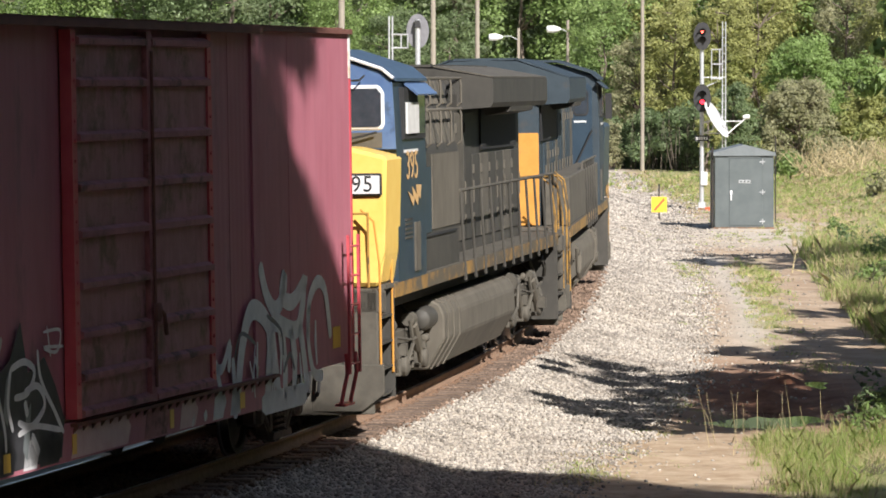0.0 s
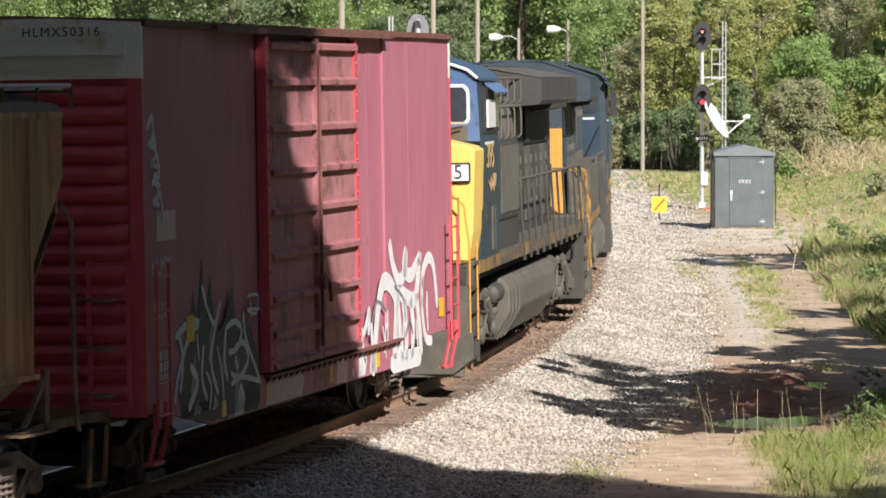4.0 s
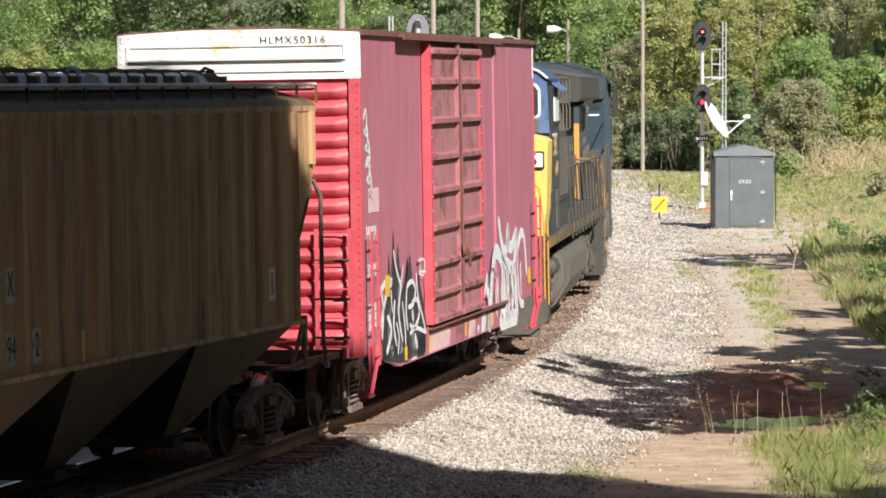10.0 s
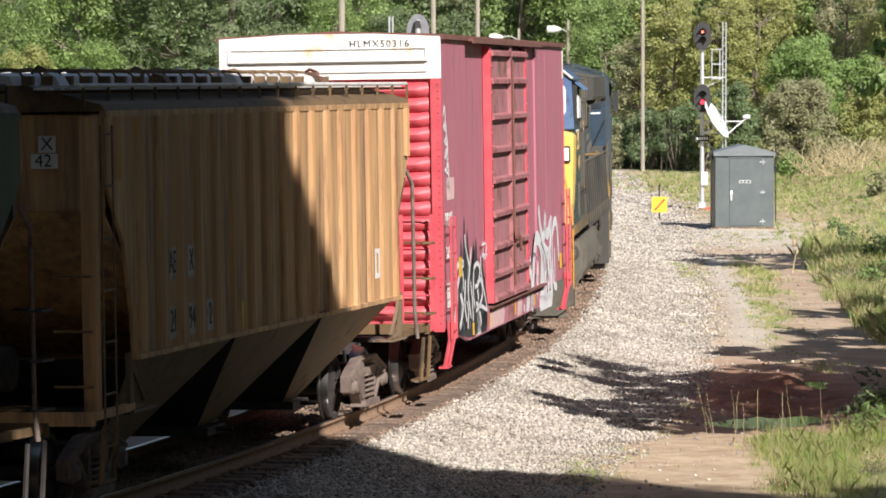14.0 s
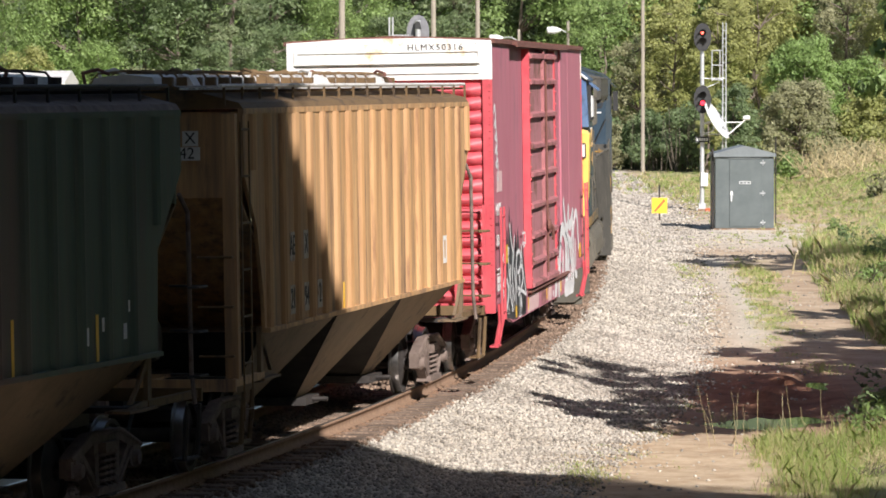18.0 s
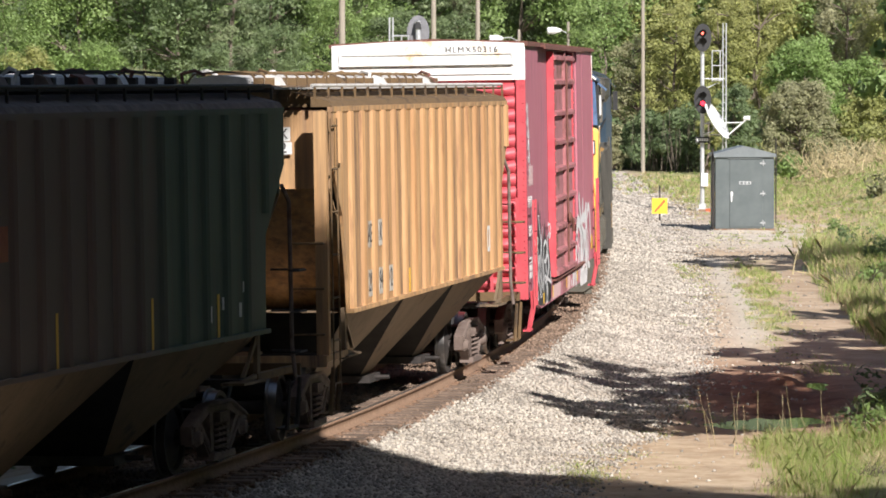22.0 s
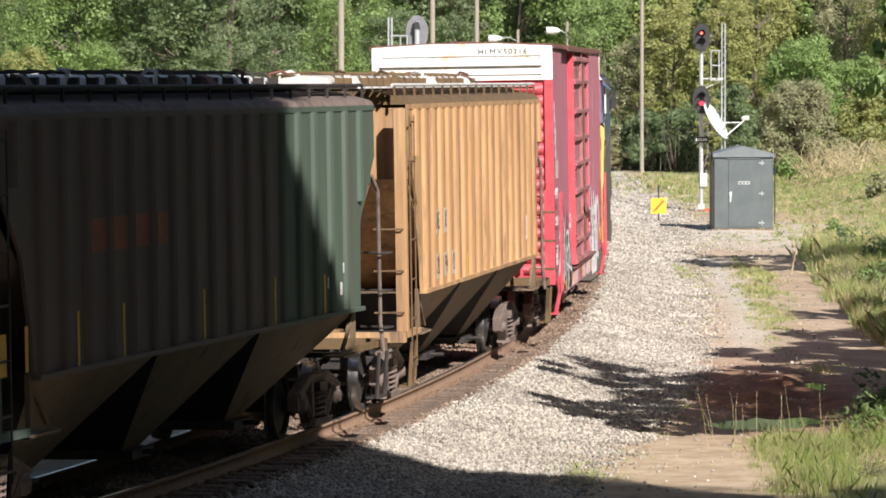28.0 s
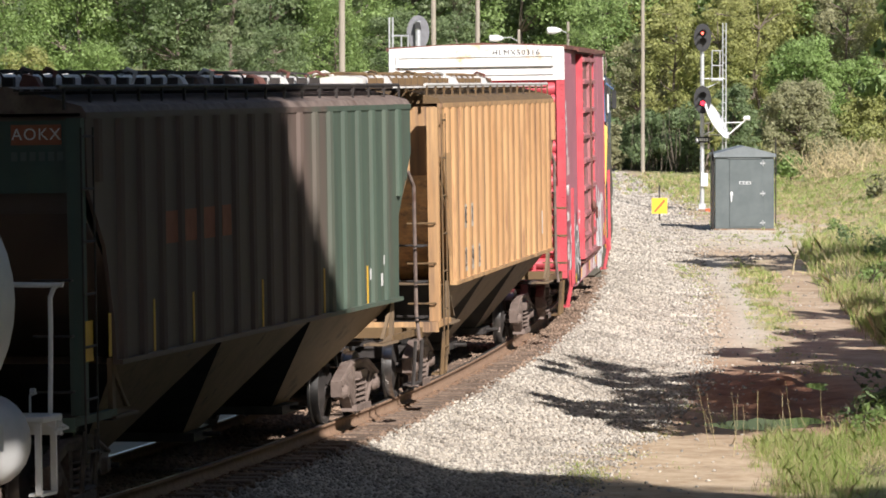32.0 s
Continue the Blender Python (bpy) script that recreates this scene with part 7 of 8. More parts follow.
# dry brush tangle on the bank
def tangle(x, y, r, h, n, seed, mat="straw", thick=0.022):
    q = np.random.RandomState(seed)
    t = thing("dry_brush", "bare grey-brown brush tangle on the bank", "brush", "dry brush", Matrix.Translation((x, y, ground_at(x, y))))
    bm = B()
    for i in range(n):
        a = Vector((q.normal(0, r), q.normal(0, r), 0))
        b = a + Vector((q.normal(0, h * 0.6), q.normal(0, h * 0.6), q.uniform(0.3, 1) * h))
        limb(bm, q, a, b, thick, thick * 0.36, 0.06 * min(1, r), 3)
    tagged(part("tangle", bm, M[mat], t), kind="stuff")


tangle(17.6, 196, 1.2, 1.2, 110, 3)
tangle(18.6, 206, 1.3, 1.5, 120, 4)
tangle(19.6, 200, 1.0, 1.2, 80, 14)
tangle(10.3, 114, 0.8, 0.6, 40, 5)
tangle(5.62, 57.6, 0.14, 0.24, 70, 6, "straw", 0.004)
tangle(5.45, 55.8, 0.16, 0.22, 60, 7, "twig", 0.004)
tangle(4.1, 55.2, 0.10, 0.16, 30, 8, "twig", 0.003)
tangle(6.35, 64.2, 0.2, 0.5, 50, 9, "twig", 0.006)
tangle(9.9, 98, 0.35, 0.6, 50, 10, "twig", 0.014)
tangle(9.5, 104, 0.3, 0.7, 40, 11, "twig", 0.014)


# ---- grass: blades no one could count ----
def blades(q, x, y, h, w, bend=0.35):
    n = len(x)
    z = ground_z(x, y) - 0.02
    a = q.uniform(0, 6.28, n)
    side = np.stack([np.cos(a), np.sin(a), np.zeros(n)], 1) * (w * q.uniform(0.6, 1.3, n))[:, None]
    lean = np.stack([q.normal(0, bend, n), q.normal(0, bend, n), np.zeros(n)], 1) * h[:, None]
    p = np.stack([x, y, z], 1)
    mid = p + lean * 0.35 + np.stack([np.zeros(n), np.zeros(n), h * 0.6], 1)
    tip = p + lean + np.stack([np.zeros(n), np.zeros(n), h], 1)
    verts = np.stack([p - side, p + side, mid + side * 0.7, tip, mid - side * 0.7], 1).reshape(-1, 3)
    return verts, np.arange(n * 5).reshape(-1, 5)


def grass_field(name, label, seed, spots, mats, share):
    """Tufts: each spot is x, y, radius, count, height, blade width."""
    q = np.random.RandomState(seed)
    V, F, I, base = [], [], [], 0
    for x, y, rx, ry, n, h, w in spots:
        k = max(n // 14, 1)
        tx, ty = x + q.normal(0, rx, k), y + q.normal(0, ry, k)
        th = h * q.uniform(0.35, 1.25, k)
        pick = q.randint(0, k, n)
        bx = tx[pick] + q.normal(0, 0.06, n)
        by = ty[pick] + q.normal(0, 0.09, n)
        v, f = blades(q, bx, by, th[pick] * q.uniform(0.5, 1.1, n), w)
        V.append(v)
        F.append(f + base)
        base += len(v)
        m = (q.rand(k) < share)[pick]
        m = np.where(q.rand(n) < 0.12, ~m, m)
        I.append(m.astype(int))
    me = array_mesh(name, np.concatenate(V), np.concatenate(F), None, mats, np.concatenate(I))
    tagged(new(name, me), label, "grass", kind="stuff")


near = [(4.85, 58.6, 0.24, 1.8, 11000, 0.22, 0.0024), (4.75, 60.8, 0.22, 0.6, 5200, 0.24, 0.0024), (4.25, 59.6, 0.10, 0.8, 500, 0.15, 0.003), (5.45, 60.2, 0.2, 1.0, 4600, 0.20, 0.0028), (5.5, 57.0, 0.3, 1.0, 900, 0.10, 0.004), (4.45, 55.0, 0.28, 1.3, 2600, 0.20, 0.0035), (6.1, 62.2, 0.3, 0.9, 2200, 0.30, 0.004), (7.6, 67.5, 0.30, 2.0, 3000, 0.30, 0.005), (8.2, 73.0, 0.2, 2.5, 3000, 0.34, 0.005),
        (8.45, 79.0, 0.16, 1.2, 2600, 0.38, 0.006), (1.75, 56.7, 0.22, 0.9, 1300, 0.09, 0.004), (2.3, 59.5, 0.2, 1.2, 500, 0.06, 0.004), (3.1, 63.6, 0.2, 0.9, 420, 0.06, 0.004), (3.6, 69.0, 0.22, 1.4, 500, 0.07, 0.005), (2.6, 58.5, 0.5, 1.5, 240, 0.05, 0.004), (6.6, 77.0, 0.3, 0.8, 400, 0.12, 0.005), (4.4, 64.6, 0.3, 0.4, 120, 0.26, 0.004), (7.3, 73, 0.15, 2.5, 260, 0.08, 0.006)]
grass_field("grass", "long bright spring grass beside the puddle", 41, near, ["grass", "straw"], 0.22)
mid_ = [(8.55, 85.0, 0.16, 1.0, 3800, 0.42, 0.006), (8.75, 89.5, 0.18, 1.3, 3600, 0.40, 0.006), (9.0, 94, 0.18, 1.8, 4400, 0.44, 0.007), (9.2, 100, 0.22, 2.0, 3400, 0.42, 0.008), (9.6, 106, 0.25, 2.4, 4200, 0.42, 0.008), (10.4, 113, 0.4, 2.6, 4200, 0.46, 0.009), (11.0, 121, 0.5, 3, 4600, 0.50, 0.009), (11.7, 130, 0.5, 3, 4000, 0.44, 0.010), (9.5, 90, 0.3, 3, 3000, 0.40, 0.007), (10.2, 98, 0.4, 4, 3000, 0.42, 0.008),
        (6.2, 84, 0.2, 3.0, 500, 0.07, 0.006), (7.0, 97, 0.2, 3.2, 2300, 0.10, 0.007), (6.6, 91, 0.16, 2.0, 1300, 0.09, 0.006), (7.4, 105, 0.22, 2.5, 1900, 0.13, 0.008), (7.95, 115, 0.25, 2.6, 2000, 0.15, 0.009), (6.3, 115.5, 0.22, 2.6, 1100, 0.12, 0.008), (6.2, 108, 0.15, 2.5, 420, 0.09, 0.008), (5.1, 92, 0.2, 2.0, 260, 0.06, 0.007), (5.7, 101, 0.2, 3.0, 300, 0.07, 0.008)]
grass_field("grass", "tufted green grass along the gravel road", 42, mid_, ["grass", "straw"], 0.35)
far_ = [(13.5, 150, 2.0, 9, 9000, 0.13, 0.010), (16, 165, 1.8, 12, 12000, 0.15, 0.011), (16.8, 180, 2.3, 10, 13000, 0.16, 0.013), (18.5, 195, 2.5, 10, 13000, 0.18, 0.015), (14, 190, 1.6, 12, 9000, 0.16, 0.015), (11.0, 188, 0.9, 8, 4000, 0.14, 0.014), (8.9, 160, 0.5, 3, 350, 0.10, 0.012), (12.0, 205, 1.2, 10, 4000, 0.18, 0.016), (12, 215, 3.0, 10, 9000, 0.22, 0.018), (20, 215, 3, 10, 12000, 0.24, 0.02), (12.4, 138, 0.7, 5, 3500, 0.2, 0.011), (14.5, 140, 1.3, 6, 5000, 0.24, 0.012), (17.5, 150, 1.5, 9, 6000, 0.2, 0.012),
        (8.4, 141, 1.6, 2.5, 900, 0.08, 0.010), (10.0, 139, 1.5, 3, 900, 0.08, 0.010)]
grass_field("grass", "pale meadow grass on the bank behind the cabinet", 43, far_, ["grass", "straw"], 0.45)


# tall dry stems by the puddle
def stems():
    t = thing("dry_weed", "tall thin dry weed stalks by the puddle", "weed", m=Matrix.Translation((4.6, 60.5, ground_at(4.6, 60.5))))
    q = np.random.RandomState(77)
    bm = B()
    for i in range(16):
        a = Vector((q.normal(0, 0.5), q.normal(0, 1.2), 0))
        limb(bm, q, a, a + Vector((q.normal(0, 0.12), q.normal(0, 0.12), q.uniform(0.4, 0.95))), 0.004, 0.002, 0.01, 4)
    tagged(part("dry_stalk", bm, M["straw"], t), kind="stuff")


stems()

# ---- puddles ----
for i, (px, py, rx, ry, dep) in enumerate(PUDDLES):
    bm = B()
    q = np.random.RandomState(i)
    ring = [bm.verts.new((px + rx * 1.1 * math.cos(a) * (1 + 0.12 * math.sin(3 * a + i) + 0.07 * math.sin(7 * a)), py + ry * 1.1 * math.sin(a), 0)) for a in np.linspace(0, 2 * math.pi, 40, endpoint=False)]
    bm.faces.new(ring)
    p = part("puddle", bm, "water")
    lvl = ground_at(px, py) + dep * 0.5
    p.matrix_basis = Matrix.Translation((0, 0, lvl))
    tagged(p, "still brown puddle reflecting the grass", "puddle", kind="structure")


# ---- railway equipment ----
def signal_mast():
    x, y = 9.75, 169.3
    z0 = ground_at(x, y)
    t = thing("signal_mast", "galvanized signal mast showing two red lights, dish beside it", "railway signal", m=Matrix.Translation((x, y, z0)))
    bm = B()
    rod(bm, (0, 0, 0), (0, 0, 6.5), 0.085, 0.075, 14)
    box(bm, -0.22, 0.22, -0.22, 0.22, 0, 0.12)
    box(bm, -0.13, 0.13, -0.13, 0.13, 0.12, 0.3)
    part("mast", bm, "galv", t, "galvanized steel mast")
    for z, lens in ((6.55, "redlamp_dim"), (4.22, "redlamp")):
        bm = B()
        pts = [(0.33 * math.cos(a), z + 0.53 * math.sin(a)) for a in np.linspace(0, 2 * math.pi, 28, endpoint=False)]
        prism(bm, pts, 1, -0.20, -0.17)
        head = part("target", bm, "sigblack", t, "black oval signal target")
        bm = B()
        prism(bm, [(-0.14, z - 0.42), (0.14, z - 0.42), (0.14, z + 0.42), (-0.14, z + 0.42)], 1, -0.17, 0.1)
        part("lamp_case", bm, "sigblack", head, bevel=0.03)
        for dz, m in ((0.16, lens if z > 5 else "sigblack"), (-0.14, "sigblack" if z > 5 else lens)):
            bm = B()
            r = (0.05 if z > 5 else 0.085) if m != "sigblack" else 0.12
            pts = [(r * math.cos(a), z + dz + r * math.sin(a)) for a in np.linspace(0, 2 * math.pi, 20, endpoint=False)]
            prism(bm, pts, 1, -0.215, -0.20)
            part("lens", bm, m, head, "red signal lens" if m != "sigblack" else "unlit dark lens")
            bm = B()
            for k in range(12):
                a0, a1 = math.radians(-10 + k * 200 / 12), math.radians(-10 + (k + 1) * 200 / 12)
                v = [bm.verts.new((rr * math.cos(a), yy, z + dz + rr * math.sin(a))) for rr, yy, a in ((0.135, -0.2, a0), (0.135, -0.2, a1), (0.135, -0.48, a1), (0.135, -0.48, a0))]
                bm.faces.new(v)
            ob = part("hood", bm, "sigblack", head, "black visor hood")
            so = ob.modifiers.new("thick", "SOLIDIFY")
            so.thickness = 0.008
    # ladder with cage platforms
    bm = B()
    for sx in (0.78, 0.90):
        rod(bm, (sx, 0.1, 0.2), (sx, 0.1, 7.1), 0.024)
    rod(bm, (0.0, 0.05, 2.9), (0.8, 0.1, 2.9), 0.022)
    rod(bm, (0.0, 0.05, 5.0), (0.85, 0.1, 5.0), 0.022)
    rod(bm, (0.05, 0.05, 4.6), (0.6, 0.1, 4.85), 0.02)
    L = part("ladder", bm, "galv", t, "galvanized access ladder")
    bm = B()
    rod(bm, (0.78, 0.1, 0), (0.90, 0.1, 0), 0.012, seg=6)
    rung = mesh_of("rung", bm, "galv")
    for i in range(22):
        piece("rung", rung, L, Matrix.Translation((0, 0, 0.5 + i * 0.3)))
    bm = B()
    for z in (4.95, 5.5, 6.05):
        pipe(bm, [(0.36, -0.1, z), (0.72, -0.1, z), (0.78, 0.1, z)], 0.022)
    for sx in (0.36, 0.66):
        rod(bm, (sx, -0.1, 4.9), (sx, -0.1, 6.05), 0.022)
    part("work_platform", bm, "galv", t, "galvanized guard cage")
    # dish on its own arm
    D = Matrix.Translation((0.50, -0.25, 3.42)) @ Matrix.Rotation(radians(-32), 4, "Y") @ Matrix.Rotation(radians(-17), 4, "Z")
    bm = B()
    rings = []
    for k in range(7):
        r = 0.80 * k / 6 + 0.001
        rings.append([bm.verts.new(D @ Vector((0.16 - 0.16 * (1 - (r / 0.80) ** 2) - 0.1, r * math.cos(a), r * math.sin(a)))) for a in np.linspace(0, 2 * math.pi, 28, endpoint=False)])
    for a, b in zip(rings, rings[1:]):
        for i in range(28):
            bm.faces.new((a[i], a[(i + 1) % 28], b[(i + 1) % 28], b[i]))
    dish = part("dish", bm, "ceramic", t, "white satellite dish", smooth=True)
    so = dish.modifiers.new("thick", "SOLIDIFY")
    so.thickness = 0.02
    bm = B()
    pipe(bm, [(0.05, -0.05, 3.3), (0.45, -0.2, 3.4)], 0.03)
    pipe(bm, [(0.05, -0.05, 2.9), (0.4, -0.2, 3.05), (0.45, -0.2, 3.35)], 0.025)
    part("dish_bracket", bm, "galv", t)
    bm = B()
    pipe(bm, [(0.88, -0.25, 2.82), (1.65, -0.25, 3.48)], 0.028)
    pipe(bm, [(0.85, -0.2, 3.35), (1.5, -0.25, 3.36)], 0.02)
    lathe(bm, [(0.05, 1.52), (0.09, 1.60), (0.09, 1.78)], (0, -0.25, 3.52), seg=10)
    part("feed_arm", bm, "ceramic", t, "white feed arm")
    # plate and boxes
    bm = B()
    box(bm, -0.26, 0.26, -0.11, -0.095, 2.60, 2.82)
    pl = part("plate", bm, "sigblack", t, "black plate with pale characters")
    bm = B()
    for i in range(5):
        box(bm, -0.21 + i * 0.09, -0.15 + i * 0.09, -0.114, -0.11, 2.66, 2.76)
    part("plate_bars", bm, "letter_white", pl)
    bm = B()
    box(bm, -0.05, 0.2, -0.2, -0.09, 0.95, 1.45)
    part("junction_box", bm, "ceramic", t, "white junction box", bevel=0.01)
    bm = B()
    box(bm, -0.16, 0.16, -0.26, 0.26, 0.0, 0.10)
    part("base_plate", bm, "rail", t, "rusty base plate")
    bm = B()
    box(bm, 0.12, 0.30, -0.3, -0.1, -0.02, 0.12)
    part("red_marker", bm, "signred", t, "red marker block at the base")


signal_mast()


def cabinet():
    z0 = ground_at(9.95, 148.5)
    t = thing("equipment_cabinet", "weathered grey metal signal cabinet with a gabled roof on gravel", "cabinet", m=Matrix.Translation((9.95, 148.4, z0)) @ Matrix.Rotation(radians(1.5), 4, "Z"))
    bm = B()
    box(bm, -0.97, 0.97, -0.02, 1.9, 0.06, 2.45)
    part("body", bm, "hutgrey", t, bevel=0.01)
    bm = B()
    prism(bm, [(-1.02, 2.45), (1.02, 2.45), (1.03, 2.53), (0.0, 2.79), (-1.03, 2.53)], 1, -0.08, 1.96)
    part("roof", bm, "hutroof", t, "pale grey gabled roof")
    bm = B()
    box(bm, -1.03, 1.03, -0.10, -0.08, 2.42, 2.50)
    box(bm, -0.55, 0.55, -0.05, -0.02, 2.36, 2.39)
    part("eave_trim", bm, "hutroof", t)
    bm = B()
    box(bm, -0.50, 0.60, -0.04, -0.02, 0.12, 2.33)
    d = part("door", bm, "hutgrey", t, "grey steel door", bevel=0.006)
    bm = B()
    box(bm, -0.46, -0.42, -0.07, -0.04, 0.95, 1.15)
    box(bm, -0.47, -0.40, -0.05, -0.04, 1.15, 1.28)
    part("handle", bm, "ceramic", d, "pale door handle and lock plate")
    for z in (0.25, 1.22, 2.22):
        bm = B()
        box(bm, 0.50, 0.68, -0.055, -0.04, z - 0.02, z + 0.02)
        rod(bm, (0.60, -0.055, z - 0.09), (0.60, -0.055, z + 0.09), 0.018)
        part("hinge", bm, "galv", d, "steel hinge")
    bm = B()
    box(bm, -0.18, 0.2, -0.05, -0.04, 1.52, 1.62)
    p = part("label_plate", bm, "galv", d, "small metal plate")
    bm = B()
    for i in range(3):
        box(bm, -0.15 + i * 0.12, -0.07 + i * 0.12, -0.054, -0.05, 1.54, 1.60)
    part("plate_bars", bm, "hutgrey", p)
    bm = B()
    box(bm, -1.0, 1.0, 0.0, 1.9, -0.1, 0.06)
    part("plinth", bm, "rail", t, "dark footing")
    bm = B()
    rod(bm, (1.05, 0.2, 0.2), (1.05, 0.2, 3.05), 0.02)
    rod(bm, (-1.05, 0.1, -0.1), (-1.05, 0.1, 2.7), 0.035)
    rod(bm, (-1.1, 0.1, 2.2), (-0.95, 0.1, 2.2), 0.02)
    part("conduit", bm, "steel_dark", t, "dark conduit pipe up the corner")


cabinet()


def marker_sign():
    x, y = 7.5, 155.9
    t = thing("marker_sign", "yellow diamond-striped track marker on a short post in gravel", "sign", m=Matrix.Translation((x, y, ground_at(x, y))))
    bm = B()
    box(bm, -0.03, 0.03, -0.02, 0.02, -0.1, 1.25)
    part("post", bm, "steel_dark", t)
    bm = B()
    box(bm, -0.27, 0.27, -0.045, -0.025, 0.28, 0.82)
    f = part("face", bm, "signyellow", t, "yellow square sign face")
    bm = B()
    prism(bm, [(-0.20, 0.36), (-0.13, 0.34), (0.20, 0.70), (0.15, 0.77)], 1, -0.052, -0.045)
    part("stripe", bm, "signred", f, "orange-red slanted stripe")


marker_sign()


def back_signal():
    x, y = -0.75, 135
    t = thing("signal_mast", "signal seen from behind with a grey oval target and ladder", "railway signal", m=Matrix.Translation((x, y, ground_at(x, y))))
    bm = B()
    rod(bm, (0, 0, 0), (0, 0, 6.75), 0.085, 0.08, 14)
    part("mast", bm, "galv", t)
    bm = B()
    prism(bm, [(0.34 * math.cos(a), 6.40 + 0.52 * math.sin(a)) for a in np.linspace(0, 2 * math.pi, 28, endpoint=False)], 1, 0.14, 0.17)
    tg = part("target", bm, "siggrey", t, "grey back of the oval target")
    bm = B()
    prism(bm, [(-0.1, 6.5), (0.1, 6.5), (0.06, 6.72), (-0.06, 6.72)], 1, -0.1, 0.14)
    part("lamp_case", bm, "sigblack", tg, "black lamp case")
    bm = B()
    for sx in (-0.86, -0.76):
        rod(bm, (sx, 0, 0), (sx, 0, 6.85), 0.028)
    pipe(bm, [(-0.8, 0, 6.3), (-0.3, 0, 6.3), (-0.3, 0, 5.9), (-0.8, 0, 5.9)], 0.03)
    pipe(bm, [(-0.5, 0, 6.3), (-0.5, 0, 5.9)], 0.025)
    part("ladder", bm, "galv", t, "galvanized ladder and guard")


back_signal()


def pole(x, y, h, r, arm=None):
    t = thing("utility_pole" if not arm else "street_lamp", "weathered grey timber utility pole before the woods" if not arm else "timber pole with a white street lamp on an arm", "pole" if not arm else "street lamp", "poles", Matrix.Translation((x, y, -0.6)))
    bm = B()
    rod(bm, (0, 0, 0), (0, 0, h), r, r * 0.8, 12)
    part("shaft", bm, "pole", t)
    if arm:
        bm = B()
        pipe(bm, [(0, 0, h - 0.7), (-0.5, 0, h - 0.45), (-arm + 0.2, 0, h - 0.5)], 0.03)
        part("arm", bm, "galv", t)
        bm = B()
        lathe(bm, [(0.05, -arm - 0.45), (0.2, -arm - 0.4), (0.22, -arm), (0.12, -arm + 0.3), (0.05, -arm + 0.4)], (0, 0, h - 0.52), seg=14)
        part("lamp_head", bm, "ceramic", t, "white lamp head", smooth=True)


pole(-4.18, 186, 12, 0.15)
pole(-0.46, 215, 12, 0.145)
pole(1.96, 255, 14, 0.15)
pole(10.65, 240, 13, 0.115)
pole(7.28, 262, 8.46, 0.11, 0.8)
pole(4.41, 262, 8.0, 0.11, 1.3)


def shed():
    t = thing("shed", "long low shed with a pale metal roof behind the line", "shed", m=Matrix.Translation((-20.5, 160, -0.6)))
    bm = B()
    box(bm, -7, 7, -2.5, 2.5, 0, 4.9)
    part("walls", bm, "pole", t, "dull timber walls")
    bm = B()
    prism(bm, [(-2.9, 4.9), (2.9, 4.9), (2.9, 5.0), (0, 5.4), (-2.9, 5.0)], 0, -7.3, 7.3)
    part("roof", bm, "roofpale", t, "pale metal roof")


shed()
# ---- ties and ballast, last ----
def tie_mesh():
    bm = B()
    box(bm, -1.3, 1.3, -0.115, 0.115, -0.34, -0.172)
    return mesh_of("tie", bm, "tie", bevel=0.012)


def plate_mesh():
    bm = B()
    for s in (-1, 1):
        box(bm, s * 0.755 - 0.17, s * 0.755 + 0.17, -0.09, 0.09, -0.176, -0.160)
        for dx in (-0.11, 0.11):
            for dy in (-0.05, 0.05):
                box(bm, s * 0.755 + dx - 0.014, s * 0.755 + dx + 0.014, dy - 0.012, dy + 0.012, -0.162, -0.142)
    return mesh_of("tie_plate", bm, "rail")


TIE, PLATE = tie_mesh(), plate_mesh()
q = np.random.RandomState(21)
s = -42.0
for i in range(270):
    m = rail_pose(s, q.normal(0, 0.02)) @ Matrix.Rotation(q.normal(0, 0.012), 4, "Z") @ Matrix.Translation((0, 0, q.normal(0, 0.006)))
    tie = piece("tie", TIE, track, m)
    piece("tie_plate", PLATE, tie, Matrix.Identity(4))
    s += 0.53


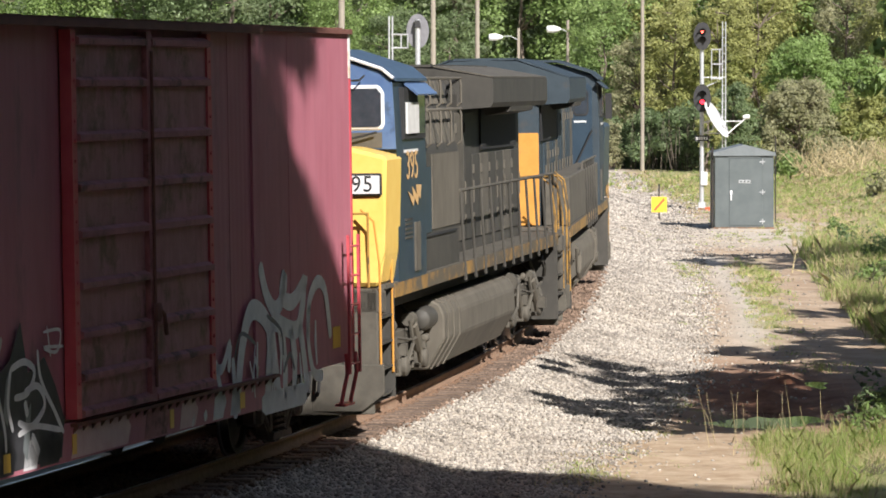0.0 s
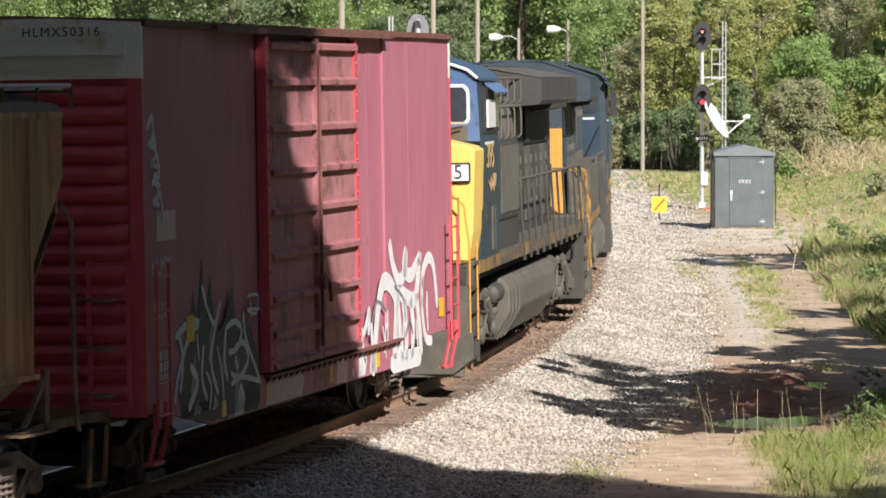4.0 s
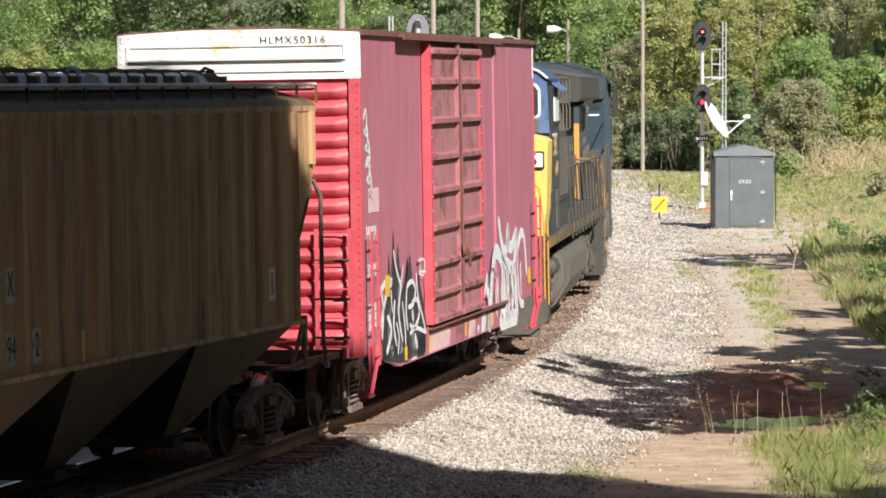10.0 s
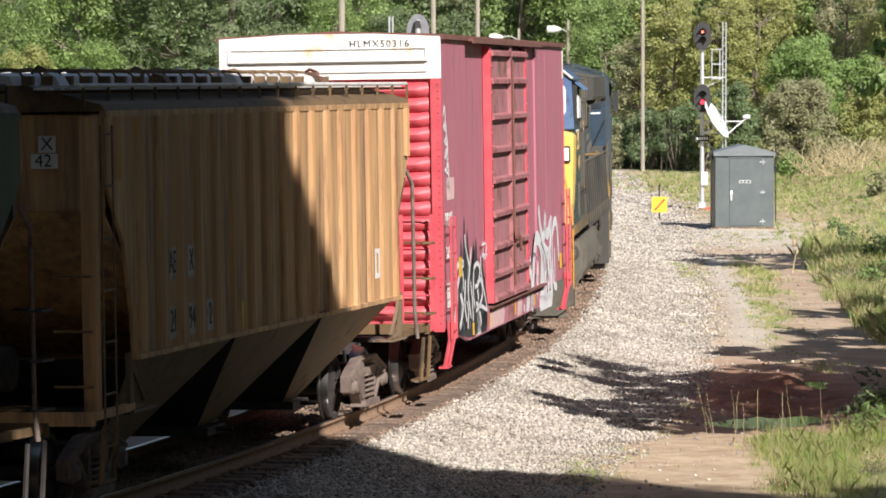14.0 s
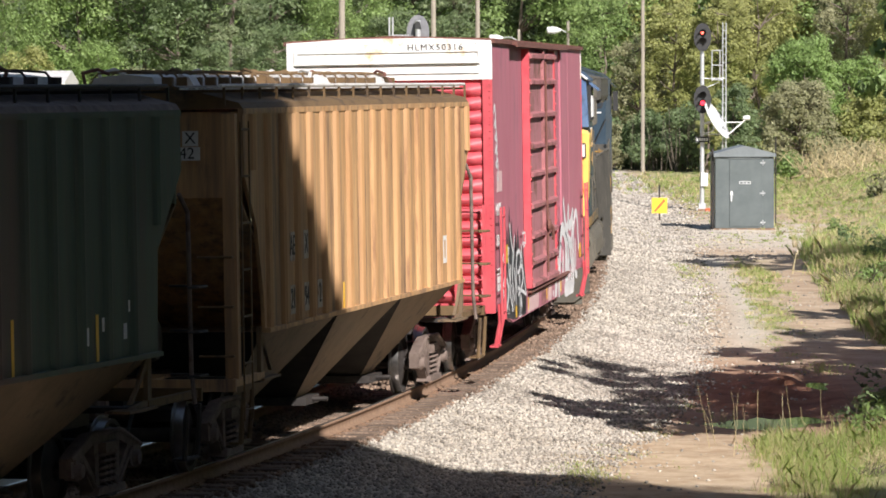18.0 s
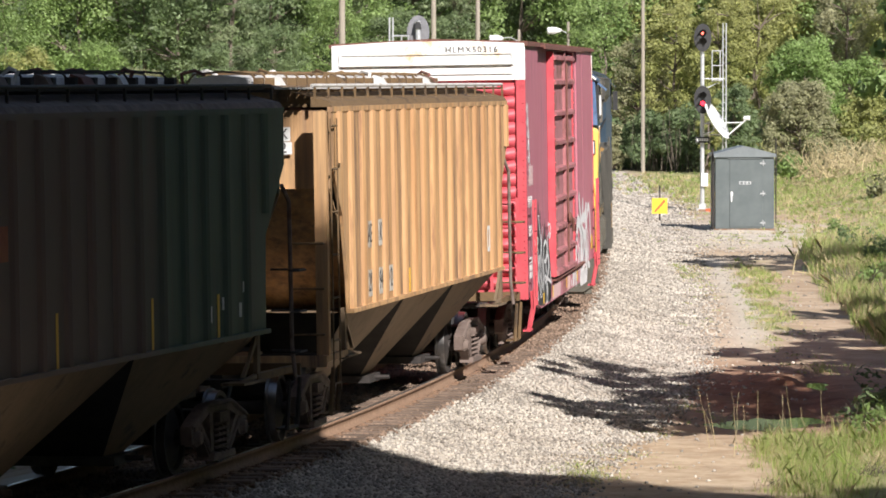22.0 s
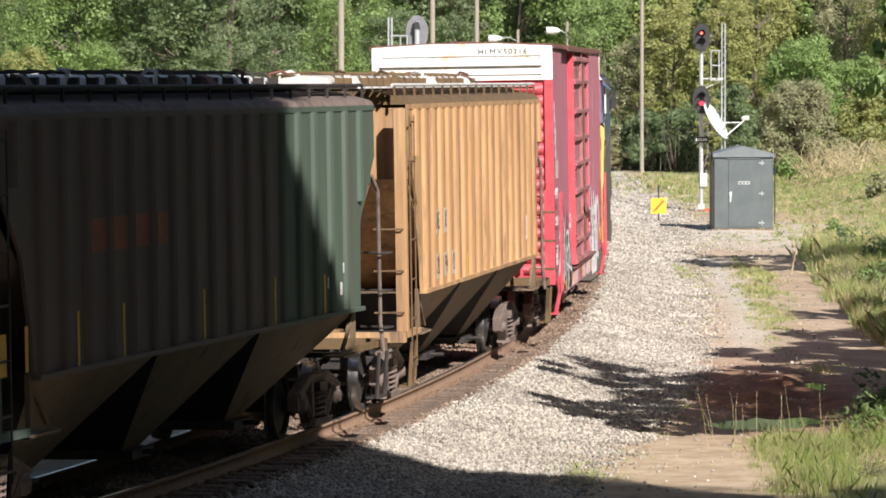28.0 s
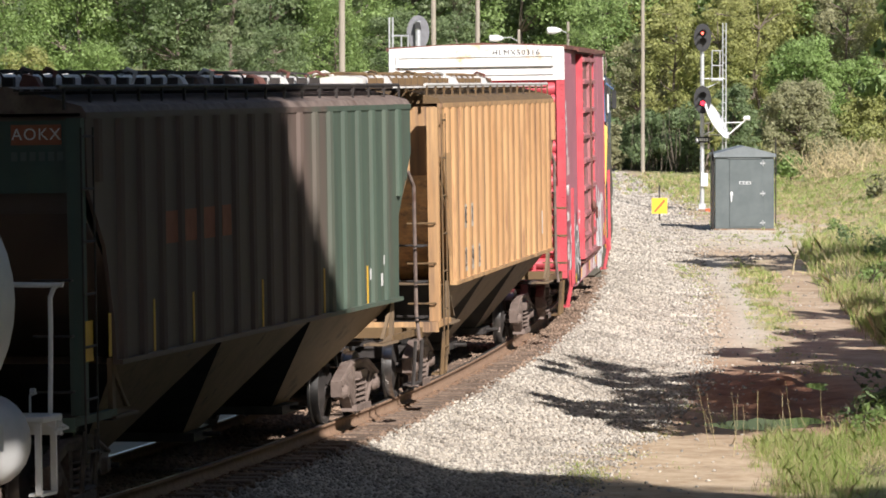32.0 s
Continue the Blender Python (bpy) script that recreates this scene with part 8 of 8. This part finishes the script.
def ballast(bands, mat, seed, lo, hi, edge, lift=0.25, shoulder=False):
    """Broken stones: bands of (from, to, how many, size) along the line, between lo and hi sideways; thinning out past edge."""
    q = np.random.RandomState(seed)
    out = []
    for s0, s1, n, size in bands:
        ss = q.uniform(s0, s1, n)
        v = q.uniform(lo, hi, n)
        thin = np.clip((hi - v) / (hi - edge), 0, 1) ** 1.5
        if shoulder:
            th = np.interp(ss, line_s, line_th)
            over = np.interp(ss, line_s, line_x) + v * np.cos(th) - gravel_edge(np.interp(ss, line_s, line_y) - v * np.sin(th))
            thin = np.clip(0.5 - (over + q.normal(0, 0.12, n)) / 0.5, 0.015, 1)
            edge = lo
        keep = (v < edge) | (q.rand(n) < thin)
        ss, v = ss[keep], v[keep]
        out.append((ss, v, size * q.uniform(0.55, 1.5, len(ss))))
    ss, v, size = (np.concatenate(a) for a in zip(*out))
    th = np.interp(ss, line_s, line_th)
    x, y = np.interp(ss, line_s, line_x) + v * np.cos(th), np.interp(ss, line_s, line_y) - v * np.sin(th)
    z = ground_z(x, y) + size * lift
    n = len(x)
    d = np.array([(1, 0, 0), (-1, 0, 0), (0, 1, 0), (0, -1, 0), (0, 0, 1), (0, 0, -1)], float)
    f = np.array([(0, 2, 4), (2, 1, 4), (1, 3, 4), (3, 0, 4), (2, 0, 5), (1, 2, 5), (3, 1, 5), (0, 3, 5)])
    p = d[None] * q.uniform(0.55, 1.15, (n, 6, 1)) * (size[:, None, None])
    p[:, :, 2] *= 0.75
    a, b = q.uniform(0, 6.28, n), q.uniform(-0.7, 0.7, n)
    ca, sa, cb, sb = np.cos(a), np.sin(a), np.cos(b), np.sin(b)
    X, Y, Z = p[:, :, 0].copy(), p[:, :, 1].copy(), p[:, :, 2].copy()
    X, Z = X * cb[:, None] + Z * sb[:, None], -X * sb[:, None] + Z * cb[:, None]
    X, Y = X * ca[:, None] - Y * sa[:, None], X * sa[:, None] + Y * ca[:, None]
    verts = np.stack([X + x[:, None], Y + y[:, None], Z + z[:, None]], -1).reshape(-1, 3)
    faces = (f[None] + 6 * np.arange(n)[:, None, None]).reshape(-1, 3)
    return array_mesh("ballast", verts, faces, mat)


tagged(new("ballast", ballast(((-40, -18, 30000, 0.030), (-18, 6, 32000, 0.031), (6, 40, 20000, 0.036), (40, 75, 11000, 0.045), (75, 125, 9000, 0.06), (125, 180, 6000, 0.08)), "stone", 3, 1.28, 6.0, 3.3, shoulder=True)), "pale crushed-stone ballast piled along the track", "ballast", kind="stuff")
tagged(new("ballast", ballast(((-40, -18, 20000, 0.036), (-18, 6, 22000, 0.037), (6, 40, 16000, 0.042), (40, 110, 10000, 0.05)), "stone_brown", 4, -1.0, 1.5, 1.2, 0.5)), "rust-stained ballast between and beside the rails", "ballast", kind="stuff")
tagged(new("gravel", ballast(((-34, -8, 1300, 0.009), (-8, 6, 1000, 0.013), (6, 45, 5000, 0.02), (45, 90, 9000, 0.035), (90, 170, 3000, 0.06)), "stone", 6, 2.6, 8.0, 2.8)), "loose gravel scattered over the dirt road", "gravel", kind="stuff")
# ---- motion ----
def gone(t):
    """How far along the line the rear end of the boxcar stands at t seconds."""
    return -41.16 + 1.86558611 * t - 9.22016526e-3 * t ** 2 - 4.85392502e-4 * t ** 3 + 5.75292557e-6 * t ** 4


def car_pose(t, mid, centres):
    """The pose of a car whose middle lies mid metres ahead of the boxcar's rear end, carried by bogies that far apart."""
    s = gone(t) + mid
    ax, ay, _ = on_line(s - centres / 2)
    bx, by, _ = on_line(s + centres / 2)
    th = math.atan2(bx - ax, by - ay)
    return Matrix.Translation(((ax + bx) / 2, (ay + by) / 2, 0.75 * CANT)) @ Matrix.Rotation(-th, 4, "Z") @ Matrix.Rotation(-CANT, 4, "Y")


def motions():
    times = [i * 0.8 for i in range(41)]
    for ob, mid, centres, wheels, way in TRAIN:
        turn = Matrix.Rotation(0 if way > 0 else math.pi, 4, "Z")
        walk(ob, [(t, car_pose(t, mid, centres) @ turn) for t in times])
        for w in wheels:
            home = w.matrix_basis.copy()
            r = w["radius"]
            walk(w, [(t, home @ Matrix.Rotation(-way * (gone(t) - gone(0)) / r, 4, "X")) for t in [i * 0.25 for i in range(129)]])


motions()
